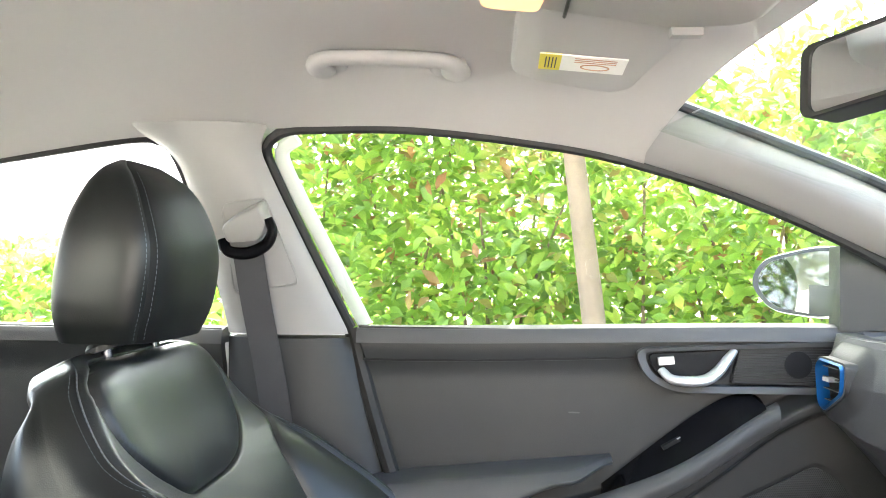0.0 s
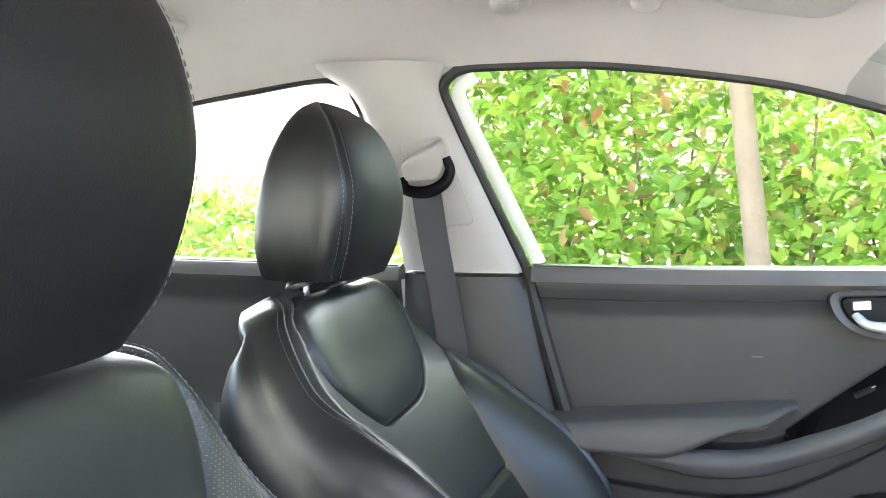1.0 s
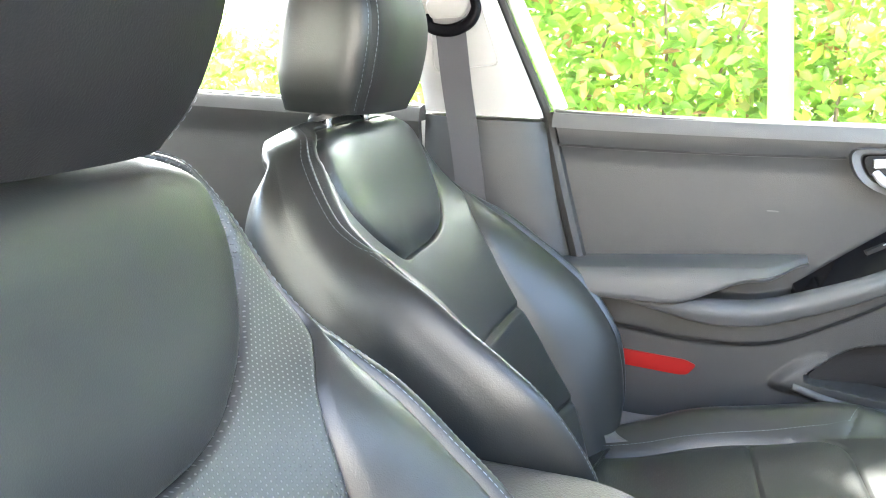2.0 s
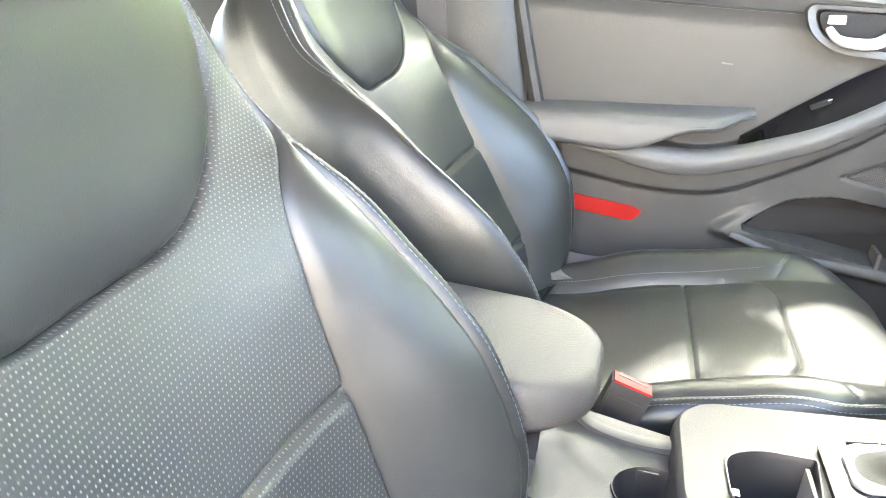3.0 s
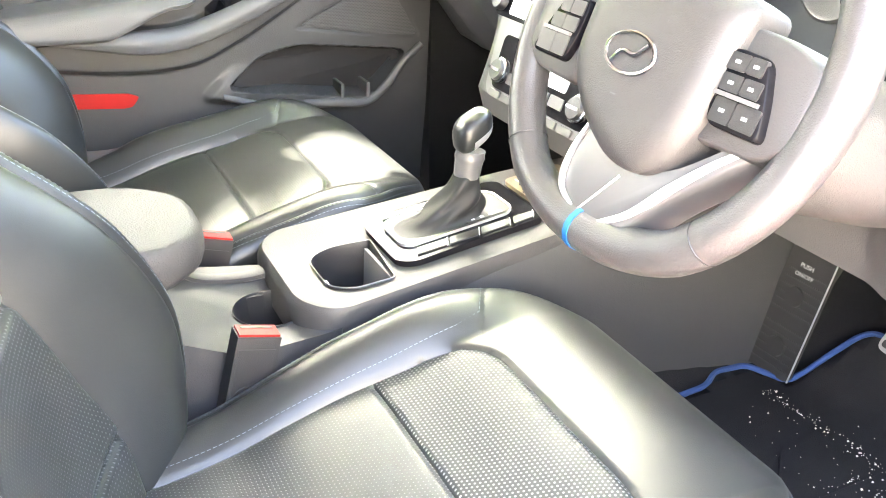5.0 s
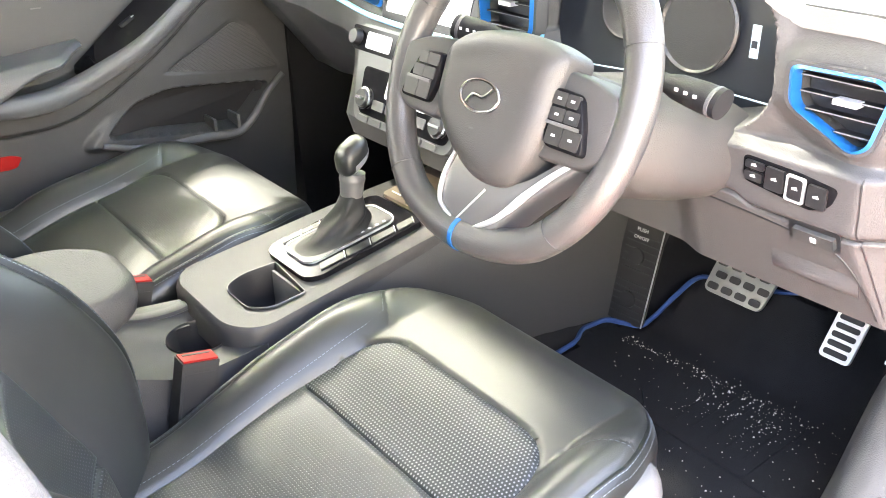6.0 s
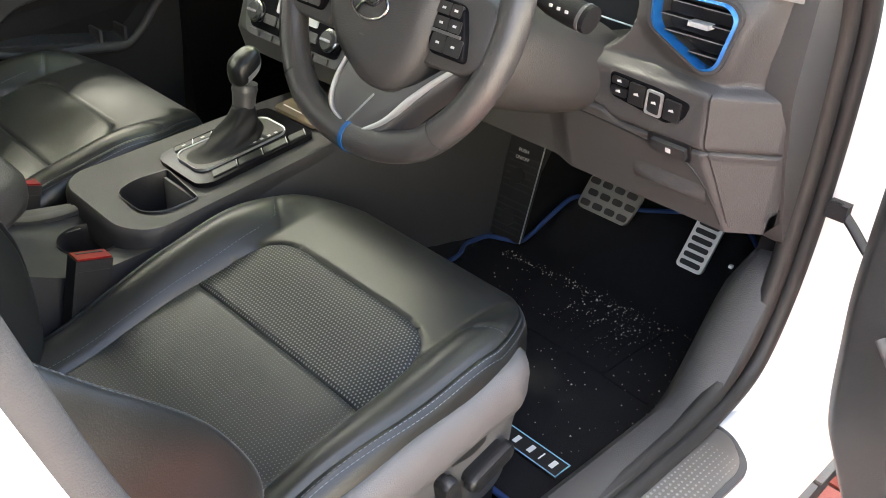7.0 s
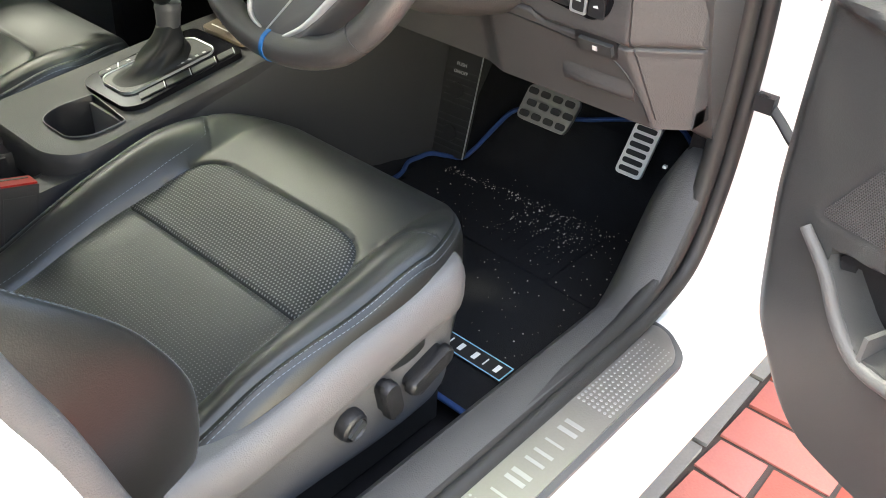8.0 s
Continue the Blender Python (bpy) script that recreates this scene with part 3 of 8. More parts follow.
def snapped(poly, x, y, reach):
    """Pull a point onto an outline that it almost touches."""
    best, q = 1e9, None
    for i in range(len(poly)):
        ax, ay, bx, by = poly[i - 1][0], poly[i - 1][1], poly[i][0], poly[i][1]
        dx, dy = bx - ax, by - ay
        t = max(0, min(1, ((x - ax) * dx + (y - ay) * dy) / max(1e-12, dx * dx + dy * dy)))
        d = math.hypot(x - ax - t * dx, y - ay - t * dy)
        if d < best:
            best, q = d, (ax + t * dx, ay + t * dy)
    return q if best < reach else (x, y)


def banded(n, stops):
    """n + 1 positions from -last to +last that always include each of the stops."""
    half = n // 2
    counts = [max(2, round(half * w)) for _, w in stops]
    counts[-1] += half - sum(counts)
    pos, prev = [0.0], 0.0
    for (v, _), c in zip(stops, counts):
        last = v == stops[-1][0]
        for k in range(1, c + 1):
            t = k / c
            pos.append(prev + (v - prev) * (math.sin(math.pi / 2 * t) if last else t))
        prev = v
    return [-v for v in pos[:0:-1]] + pos


def groove(d, depth=0.006, width=0.0045):
    return -depth * math.exp(-(d / width) ** 2)


def back_frame(s):
    p = Vector((BACK_X(s), 0, BACK_Z(s)))
    q, r = Vector((BACK_X(min(1, s + 0.04)), 0, BACK_Z(min(1, s + 0.04)))), Vector((BACK_X(max(0, s - 0.04)), 0, BACK_Z(max(0, s - 0.04))))
    t = (q - r).normalized()
    return p, t, Vector((t.z, 0, -t.x))


def ridge_w(s):
    return max(RIDGE_W(min(s, 0.70)) if s < TIP else 0.0, INSERT_W(s) + 0.004)


def back_height(w, s):
    a, wi, rid, W = abs(w), INSERT_W(s), ridge_w(s), BACK_W(s)
    d, c = DISH(s), CREST(s)
    if a < wi:
        h = d * (a / wi) ** 2
    elif a < rid:
        t = (a - wi) / (rid - wi)
        h = d + (c - d) * (t + 0.10 * math.sin(math.pi * t)) + 0.006 * math.sin(math.pi * t) * smoothstep(TIP, 0.5, s)
    else:
        t = (a - rid) / max(0.004, W - rid)
        h = c + 0.012 * math.sin(math.pi * min(1, t / 0.8)) * smoothstep(0.66, 0.50, s)
    h += groove(a - wi, 0.007 * smoothstep(1.0, 0.95, s), 0.0030)
    if s < TIP:
        h += groove(a - rid, 0.0035, 0.0022) * smoothstep(TIP, 0.58, s)
    dp = poly_dist(PILLOW, w, s)
    h += groove(dp, 0.008, 0.0034)
    if dp < 0:
        h += 0.015 * (1 - math.exp(dp / 0.03))
    if a < wi:
        h += groove((s - 0.335) * BACK_LEN, 0.008, 0.0035) + groove((s - 0.10) * BACK_LEN, 0.007, 0.0035)
    return h


def back_point(w, s):
    """A place on the front of the backrest, rounded off towards its edges."""
    p, t, n = back_frame(s)
    W = BACK_W(s)
    r = min(0.042, 0.2 * W + 0.01)
    a = abs(w)
    h = back_height(w, s)
    if a > W - r:
        k = min(1.0, (a - (W - r)) / r)
        h -= (r + 0.5 * CREST(s)) * (1 - math.sqrt(max(0, 1 - k * k)))
    top = smoothstep(0.90, 1.0, s)
    h -= 0.020 * top * top
    return p + n * h + Vector((0, w, 0))


def back_normal(w, s, e=0.003):
    du = back_point(w + e, s) - back_point(w - e, s)
    dv = back_point(w, min(1, s + e)) - back_point(w, max(0, s - e))
    return du.cross(dv).normalized() * (-1 if du.cross(dv).x < 0 else 1)


def back_columns(nf, s):
    wi, rid, W = INSERT_W(s), ridge_w(s), BACK_W(s)
    wi = min(wi, W - 0.012)
    return banded(nf, [(wi, 0.60), (min(max(rid, wi + 0.004), W - 0.006), 0.20), (W, 0.20)])


def back_panels():
    """Points, UVs and the faces of each leather panel of a backrest."""
    ns, nf, ne, nb = 220, 190, 7, 10
    pts, uvs, rings = [], [], []
    for i in range(ns + 1):
        s = i / ns
        p, t, n = back_frame(s)
        W = BACK_W(s)
        depth = 0.105 * (1 - 0.30 * smoothstep(0.7, 0.9, s)) * math.sqrt(max(0.02, 1 - smoothstep(0.86, 1.0, s) ** 2)) * (1 - 0.35 * smoothstep(0.12, 0.0, s))
        depth = max(depth, min(0.042, 0.2 * W + 0.01) + 0.5 * CREST(s) + 0.020 * smoothstep(0.90, 1.0, s) ** 2 + 0.012)
        ring = []
        for w in back_columns(nf, s):
            w2, s2 = snapped(PILLOW, w, s, 0.0024) if i < ns else (w, s)
            ring.append((back_point(w2, s2), (w2, s2 * BACK_LEN)))
        e1, e0 = ring[-1][0], ring[0][0]
        fall = t * 0.030 * smoothstep(0.84, 1.0, s)
        back1, back0 = p + Vector((0, W * 0.93, 0)) - n * depth - fall, p - Vector((0, W * 0.93, 0)) - n * depth - fall
        for k in range(1, ne):
            u = k / ne
            bulge = math.sin(math.pi * u) * 0.012
            ring.append((e1.lerp(back1, u) + Vector((0, bulge, 0)), (W + u * depth, s * BACK_LEN)))
        for k in range(nb + 1):
            u = k / nb
            ring.append((back1.lerp(back0, u) - n * 0.02 * math.sin(math.pi * u), (W - 2 * W * u, s * BACK_LEN)))
        for k in range(1, ne):
            u = k / ne
            bulge = math.sin(math.pi * u) * 0.012
            ring.append((back0.lerp(e0, u) - Vector((0, bulge, 0)), (-W - (1 - u) * depth, s * BACK_LEN)))
        rings.append(range(len(pts), len(pts) + len(ring)))
        for q, w in ring:
            pts.append(q)
            uvs.append(w)
    kinds = {}
    m = len(rings[0])
    for i in range(ns):
        s = (i + 0.5) / ns
        wi, rid = INSERT_W(s), ridge_w(s)
        cols = back_columns(nf, s)
        for j in range(m):
            face = (rings[i][j], rings[i][(j + 1) % m], rings[i + 1][(j + 1) % m], rings[i + 1][j])
            if j < nf:
                w = (cols[j] + cols[j + 1]) / 2
                if poly_dist(PILLOW, w, s) < 0:
                    kind = "shoulder_panel"
                elif abs(w) < wi:
                    kind = "centre_panel" if s > 0.335 else "lower_panel"
                elif s < TIP and abs(w) < rid:
                    kind = "bolster_in" if w > 0 else "bolster_out"
                else:
                    kind = "cover"
            elif nf + ne <= j < nf + ne + nb:
                kind = "rear_shell"
            else:
                kind = "cover"
            kinds.setdefault(kind, []).append(face)
    for r, flip in ((rings[0], False), (rings[-1], True)):
        c = len(pts)
        pts.append(sum((pts[i] for i in r), Vector()) / m)
        uvs.append((0, 0))
        for j in range(m):
            kinds["cover"].append((r[(j + 1) % m], r[j], c) if not flip else (r[j], r[(j + 1) % m], c))
    return pts, uvs, kinds


# cushion: s runs from the rear (0) to the nose (1)
SEAT_X0, SEAT_X1 = 0.270, 0.868
SEAT_Z = curve([(0, 0.466), (0.12, 0.468), (0.25, 0.480), (0.344, 0.497), (0.44, 0.513), (0.54, 0.528), (0.65, 0.549), (0.73, 0.559), (0.82, 0.565), (0.88, 0.560), (0.94, 0.542), (1.0, 0.50)])
SEAT_W = curve([(0, 0.222), (0.2, 0.234), (0.6, 0.239), (0.70, 0.238), (0.76, 0.230), (0.83, 0.210), (0.89, 0.182), (0.95, 0.144), (1.0, 0.09)])
SEAT_B = curve([(0, 0.012), (0.12, 0.022), (0.25, 0.036), (0.36, 0.043), (0.52, 0.038), (0.64, 0.031), (0.74, 0.025), (0.82, 0.015), (0.90, 0.004), (1.0, 0.0)])
SEAT_BI = curve([(0, 0.004), (0.2, 0.012), (0.294, 0.017), (0.376, 0.022), (0.48, 0.029), (0.585, 0.030), (0.70, 0.021), (0.78, 0.012), (0.88, 0.004), (1.0, 0.0)])
HAND = {"out": 1}
PAD = rounded([(-0.153, 0.28), (0.153, 0.28), (0.158, 0.55), (0.150, 0.688), (-0.150, 0.688), (-0.158, 0.55)], [0.01, 0.01, 0.05, 0.06, 0.06, 0.05], 7)
SEAT_LEN = SEAT_X1 - SEAT_X0


def seat_side(s):
    """How far out the stitched side seam of the cushion runs."""
    return min(0.208 + 0.013 * smoothstep(0.2, 0.6, s), SEAT_W(s) - 0.016)


def seat_height(w, s):
    a = abs(w)
    x = SEAT_X0 + SEAT_LEN * s
    dp = poly_dist(PAD, w, x)
    b = SEAT_B(s) if w * HAND["out"] > 0 else SEAT_BI(s)
    h = b * math.sin(math.pi / 2 * max(0.0, min(1.0, (a - 0.152) / 0.056))) + 0.005 * math.sin(math.pi * max(0.0, min(1.0, (a - 0.158) / 0.055))) * smoothstep(0.86, 0.70, s)
    h += groove(dp, 0.0032, 0.0024)
    if dp < 0:
        h += 0.004 * (1 - math.exp(dp / 0.02))
        h += groove(x - 0.568, 0.0045, 0.0028)
    side = seat_side(s)
    h += groove(a - side, 0.0030, 0.0024) * smoothstep(0.94, 0.86, s)
    # the front panel meets the bolsters on a slanting seam
    h += groove((x - (0.690 + (a - 0.15) * 0.6)) * 0.8, 0.0014, 0.003) * smoothstep(0.142, 0.158, a) * smoothstep(side + 0.004, side - 0.004, a)
    return h


def seat_point(w, s):
    W = SEAT_W(s)
    a, r = abs(w), 0.030
    h = seat_height(w, s)
    if a > W - r:
        k = min(1.0, (a - (W - r)) / r)
        h -= (r + 0.1 * SEAT_B(s)) * (1 - math.sqrt(max(0, 1 - k * k)))
    nose = smoothstep(0.90, 1.0, s)
    return Vector((SEAT_X0 + SEAT_LEN * s, w, SEAT_Z(s) + h - 0.02 * nose * nose))


def seat_normal(w, s, e=0.003):
    n = (seat_point(w, min(1, s + e)) - seat_point(w, max(0, s - e))).cross(seat_point(w + e, s) - seat_point(w - e, s))
    return n.normalized() * (1 if n.z > 0 else -1)


def seat_columns(nf, s):
    W = SEAT_W(s)
    side = seat_side(s)
    return banded(nf, [(min(0.156, side * 0.8), 0.58), (side, 0.20), (W, 0.22)])


def seat_panels():
    ns, nf, ne = 190, 160, 6
    pts, uvs, rings = [], [], []
    for i in range(ns + 1):
        s = i / ns
        W = SEAT_W(s)
        ring = []
        for w in seat_columns(nf, s):
            w2, x2 = snapped(PAD, w, SEAT_X0 + SEAT_LEN * s, 0.0022) if i < ns else (w, SEAT_X0 + SEAT_LEN * s)
            s2 = (x2 - SEAT_X0) / SEAT_LEN
            ring.append((seat_point(w2, s2), (w2, s2 * SEAT_LEN)))
        lo = 0.40 + 0.06 * smoothstep(0.85, 1.0, s)
        e1, e0 = ring[-1][0], ring[0][0]
        b1, b0 = Vector((e1.x, W * 0.96, lo)), Vector((e0.x, -W * 0.96, lo))
        for k in range(1, ne + 1):
            ring.append((e1.lerp(b1, k / ne) + Vector((0, 0.006 * math.sin(math.pi * k / ne), 0)), (W + 0.1 * k / ne, s * SEAT_LEN)))
        for k in range(0, ne):
            ring.append((b0.lerp(e0, k / ne) - Vector((0, 0.006 * math.sin(math.pi * k / ne), 0)), (-W - 0.1 * (1 - k / ne), s * SEAT_LEN)))
        rings.append(range(len(pts), len(pts) + len(ring)))
        for q, w in ring:
            pts.append(q)
            uvs.append(w)
    kinds = {}
    m = len(rings[0])
    for i in range(ns):
        s = (i + 0.5) / ns
        x = SEAT_X0 + SEAT_LEN * s
        cols = seat_columns(nf, s)
        for j in range(m):
            face = (rings[i][(j + 1) % m], rings[i][j], rings[i + 1][j], rings[i + 1][(j + 1) % m])
            kind = "cover"
            if j < nf:
                w = (cols[j] + cols[j + 1]) / 2
                a = abs(w)
                if poly_dist(PAD, w, x) < 0:
                    kind = "centre_panel" if x > 0.568 else "rear_panel"
                elif a < seat_side(s) and x < 0.690 + (a - 0.15) * 0.6:
                    kind = "bolster_in" if w > 0 else "bolster_out"
                elif x > 0.6 and a < seat_side(s):
                    kind = "front_panel"
            kinds.setdefault(kind, []).append(face)
    for r, flip in ((rings[0], True), (rings[-1], False)):
        c = len(pts)
        pts.append(sum((pts[i] for i in r), Vector()) / m)
        uvs.append((0, 0))
        for j in range(m):
            kinds["cover"].append((r[(j + 1) % m], r[j], c) if not flip else (r[j], r[(j + 1) % m], c))
    return pts, uvs, kinds


def headrest_panels():
    """A tall padded headrest: front pad and two side panels."""
    nh, nr = 46, 72
    half = curve([(0, 0.112), (0.12, 0.124), (0.4, 0.128), (0.7, 0.121), (0.86, 0.106), (0.95, 0.086), (1, 0.058)])
    fx = curve([(0, 0.074), (0.2, 0.090), (0.5, 0.096), (0.75, 0.078), (0.9, 0.056), (1, 0.028)])
    bx = curve([(0, -0.044), (0.25, -0.050), (0.6, -0.038), (0.85, -0.014), (0.95, 0.002), (1, 0.014)])
    pts, uvs, rings = [], [], []
    for i in range(nh + 1):
        s = 0.5 - 0.5 * math.cos(math.pi * i / nh)
        z = 0.968 + 0.212 * s
        W, f, b = half(s), fx(s), bx(s)
        if i == 0:
            W, f, b = W * 0.9, f - 0.012, b + 0.012
        ring = []
        for j in range(nr):
            t = 2 * math.pi * j / nr
            c, si = math.cos(t), math.sin(t)
            y = W * math.copysign(abs(si) ** 0.62, si)
            x = (f + b) / 2 + (f - b) / 2 * math.copysign(abs(c) ** 0.55, c)
            d = abs(abs(y) - W * 0.86)
            if c > 0:
                x += groove(d, 0.004, 0.004)
            ring.append((Vector((x, y, z)), (y, z)))
        rings.append(range(len(pts), len(pts) + nr))
        for q, w in ring:
            pts.append(q)
            uvs.append(w)
    kinds = {"front_pad": [], "side_cover": []}
    for i in range(nh):
        for j in range(nr):
            face = (rings[i][j], rings[i][(j + 1) % nr], rings[i + 1][(j + 1) % nr], rings[i + 1][j])
            mid = sum((pts[k] for k in face), Vector()) / 4
            s = 0.5 - 0.5 * math.cos(math.pi * (i + 0.5) / nh)
            kinds["front_pad" if math.cos(2 * math.pi * (j + 0.5) / nr) > 0 and abs(mid.y) < half(s) * 0.86 else "side_cover"].append(face)
    for r, flip in ((rings[0], True), (rings[-1], False)):
        c = len(pts)
        pts.append(sum((pts[i] for i in r), Vector()) / nr)
        uvs.append((0, 0))
        for j in range(nr):
            kinds["side_cover"].append((r[(j + 1) % nr], r[j], c) if flip else (r[j], r[(j + 1) % nr], c))
    st = bmesh.new()
    for sgn in (1, -1):
        for off in (-0.0055, 0.0055):
            line = []
            for i in range(2, 60):
                s = i / 64
                W, f, b = half(s), fx(s), bx(s)
                y = W * 0.86 + off
                k = min(1, (y / W)) ** (1 / 0.62)
                c = math.sqrt(max(0, 1 - k * k))
                line.append(Vector(((f + b) / 2 + (f - b) / 2 * c ** 0.55 + 0.0008, sgn * y, 0.968 + 0.212 * s)))
            add_stitches(st, line, [Vector((0.7, 0.7 * sgn, 0))] * len(line))
    return pts, uvs, kinds, st


BACK, HEAD = back_panels(), headrest_panels()
BACK_LABEL = {"shoulder_panel": ("leather_soft", "smooth padded upper panel"), "centre_panel": ("perf", "perforated leather panel"),
              "lower_panel": ("perf", "perforated leather panel"), "bolster_in": ("leather_soft", "smooth leather bolster"),
              "bolster_out": ("leather_soft", "smooth leather bolster"), "cover": ("leather", ""), "rear_shell": ("soft_dark", "dark plastic back shell")}
SEAT_LABEL = {"centre_panel": ("mesh_leather", "perforated leather panel"), "rear_panel": ("perf", "perforated leather panel"),
              "bolster_in": ("leather_soft", ""), "bolster_out": ("leather_soft", ""), "front_panel": ("leather_soft", ""), "cover": ("leather", "")}
PLAIN = {"bolster_in": "bolster", "bolster_out": "bolster"}


def back_stitching():
    st = bmesh.new()
    for sgn in (1, -1):
        for off in (0.005, 0.011):
            ss = span(0.03, TIP, 130)
            line = [(sgn * (ridge_w(s) + off), s) for s in ss]
            add_stitches(st, [back_point(*q) for q in line], [back_normal(*q) for q in line])
        ss = span(TIP, 0.985, 80)
        for off in (0.006, 0.012):
            line = [(sgn * (INSERT_W(s) + off), s) for s in ss]
            add_stitches(st, [back_point(*q) for q in line], [back_normal(*q) for q in line])
    return st


def seat_stitching():
    st = bmesh.new()
    for sgn in (1, -1):
        for off in (0.005, 0.010):
            ss = span(0.06, 0.93, 150)
            line = [(sgn * (seat_side(s) + off), s) for s in ss]
            add_stitches(st, [seat_point(*q) for q in line], [seat_normal(*q) for q in line])
        line = [(sgn * 0.167, (x - SEAT_X0) / SEAT_LEN) for x in span(0.32, 0.665, 60)]
        line += [(sgn * a, (0.684 + (a - 0.15) * 0.6 - SEAT_X0) / SEAT_LEN) for a in span(0.172, 0.214, 10)]
        add_stitches(st, [seat_point(*q) for q in line], [seat_normal(*q) for q in line])
    return st


COVER_TOP = curve([(0.20, 0.57), (0.26, 0.548), (0.33, 0.525), (0.417, 0.514), (0.488, 0.523), (0.558, 0.538), (0.637, 0.550), (0.710, 0.564), (0.745, 0.558), (0.765, 0.52)])
COVER_CREASE = curve([(0.20, 0.49), (0.424, 0.457), (0.456, 0.460), (0.541, 0.472), (0.611, 0.485), (0.662, 0.495), (0.706, 0.499), (0.765, 0.497)])
COVER_LOW = curve([(0.20, 0.38), (0.518, 0.372), (0.60, 0.366), (0.66, 0.366), (0.715, 0.374), (0.748, 0.395), (0.765, 0.44)])


def side_cover(out):
    """The moulded cover: a proud upper roll, a crease, and a hollowed lower face."""
    rings = []
    for x in span(0.20, 0.70, 32) + [0.70 + 0.065 * math.sin(math.pi / 2 * k / 16) for k in range(1, 17)]:
        t, c, b = COVER_TOP(x), COVER_CREASE(x), COVER_LOW(x)
        Y = 0.187 + 0.067 * math.sqrt(max(0.0, 1 - max(0.0, (x - 0.70) / 0.0655) ** 2))
        f = min(1.0, (t - b) / 0.15)
        sec = [(0.17, b), (Y - 0.024, b), (Y - 0.018, b + 0.014 * f), (Y - 0.015, lerp(b, c, 0.5)), (Y - 0.0135, c - 0.007 * f), (Y - 0.011, c - 0.001 * f), (Y - 0.002, c + 0.006 * f), (Y, c + 0.016 * f),
               (Y, lerp(c, t, 0.6)), (Y - 0.003, t - 0.014 * f), (Y - 0.009, t - 0.004 * f), (Y - 0.018, t), (0.17, t - 0.02 * f)]
        rings.append([Vector((x, w * out, z)) for w, z in sec])
    return add_loft(bmesh.new(), rings)


SEATS = {}
for side_sign in (1, -1):
    HAND["out"] = side_sign
    SEATS[side_sign] = (seat_panels(), seat_stitching())


def front_seat(y, out, recline, label):
    """out: +1 where the outboard side lies towards +y."""
    seat = thing("front_seat", label, "car seat", (0.28, y, 0.30), "front seats")
    base = Matrix.Translation((-0.28, 0, -0.30))
    flip = Matrix.Diagonal((1, out, 1, 1))
    hinge = Matrix.Translation((0, 0, 0.20 if out > 0 else 0.191)) @ Matrix.Rotation(radians(recline), 4, "Y") @ Matrix.Translation((-0.28, 0, -0.50))

    def leather(name, data, labels, m):
        top = None
        pts, uvs, kinds = data[:3]
        for kind in ["cover" if "cover" in kinds else "side_cover"] + [k for k in kinds if k not in ("cover", "side_cover")]:
            material, text = labels[kind]
            if out > 0 and material in ("perf", "mesh_leather"):
                material = "perf_fine"
            me = panel_mesh(name if top is None else PLAIN.get(kind, kind), pts, uvs, kinds[kind])
            ob = part(me.name, me, material, seat if top is None else top, text)
            if top is None:
                top = ob
                ob.matrix_basis = m
        return top
    cushion = leather("cushion", SEATS[out][0], SEAT_LABEL, base)
    tagged(part("stitching", SEATS[out][1], "thread", cushion, "pale blue-grey thread", 180), kind="stuff")
    back = leather("backrest", BACK, BACK_LABEL, hinge)
    tagged(part("stitching", back_stitching(), "thread", back, "pale blue-grey thread", 180), kind="stuff")
    head = leather("headrest", HEAD, {"front_pad": ("pad_leather", "matt black front pad"), "side_cover": ("leather", "")}, hinge)
    tagged(part("stitching", HEAD[3].copy(), "thread", head, "pale blue-grey thread", 180), kind="stuff")
    for w in (-0.068, 0.068):
        part("headrest_post", tube([(0.012, w, 0.93), (0.012, w, 0.99)], 0.0065, 12), "chrome", head, "chrome post")
        part("post_guide", add_lathe(bmesh.new(), [(0.0, 0.0), (0.023, 0.0), (0.023, 0.006), (0.019, 0.011), (0.008, 0.012), (0.0, 0.012)], pose(0.012, w, 0.958, 0, -20, 0), 20), "black", back, "black plastic guide")
    # plastic side cover with its switches on the outboard side
    side = part("side_cover", side_cover(out), "side_plastic", seat, "grey moulded plastic side cover", 55, base)
    yr = 0.241 * out
    dial = add_lathe(bmesh.new(), [(0.0, 0.0), (0.0185, 0.0), (0.0185, 0.006), (0.0165, 0.013), (0.0135, 0.015), (0.012, 0.0125), (0.0, 0.0115)], axes((0.560, yr, 0.443), (1, 0, 0), (0, 0, -out)), 30)
    dl = part("lumbar_dial", dial, "black", side, "round black switch")
    part("dial_grip", box((-0.0115, -0.0035, 0.0105), (0.0115, 0.0035, 0.0165), 0.002, axes((0.560, yr, 0.443), (0.8, 0, 0.6), (0.6 * out, 0, -0.8 * out))), "soft_dark", dl)
    for name, x0, z0, line in (("recline_switch", 0.610, 0.448, [(-0.014, 0.020), (-0.004, 0.028), (0.008, 0.024), (0.017, -0.016), (0.010, -0.028), (-0.004, -0.026)]),
                               ("slide_switch", 0.671, 0.451, [(-0.034, -0.014), (-0.020, -0.022), (0.034, 0.000), (0.036, 0.014), (0.028, 0.020), (-0.032, 0.000)])):
        sw = bmesh.new()
        add_loft(sw, [[Vector((x0 + f * x, yr + d * out, z0 + f * z)) for x, z in rounded(line, 0.006, 3)] for f, d in ((0.85, -0.006), (0.85, 0.005), (1.0, 0.007), (1.0, 0.015), (0.93, 0.019), (0.7, 0.0195), (0.3, 0.018))])
        part(name, sw, "black", side, "", 60)
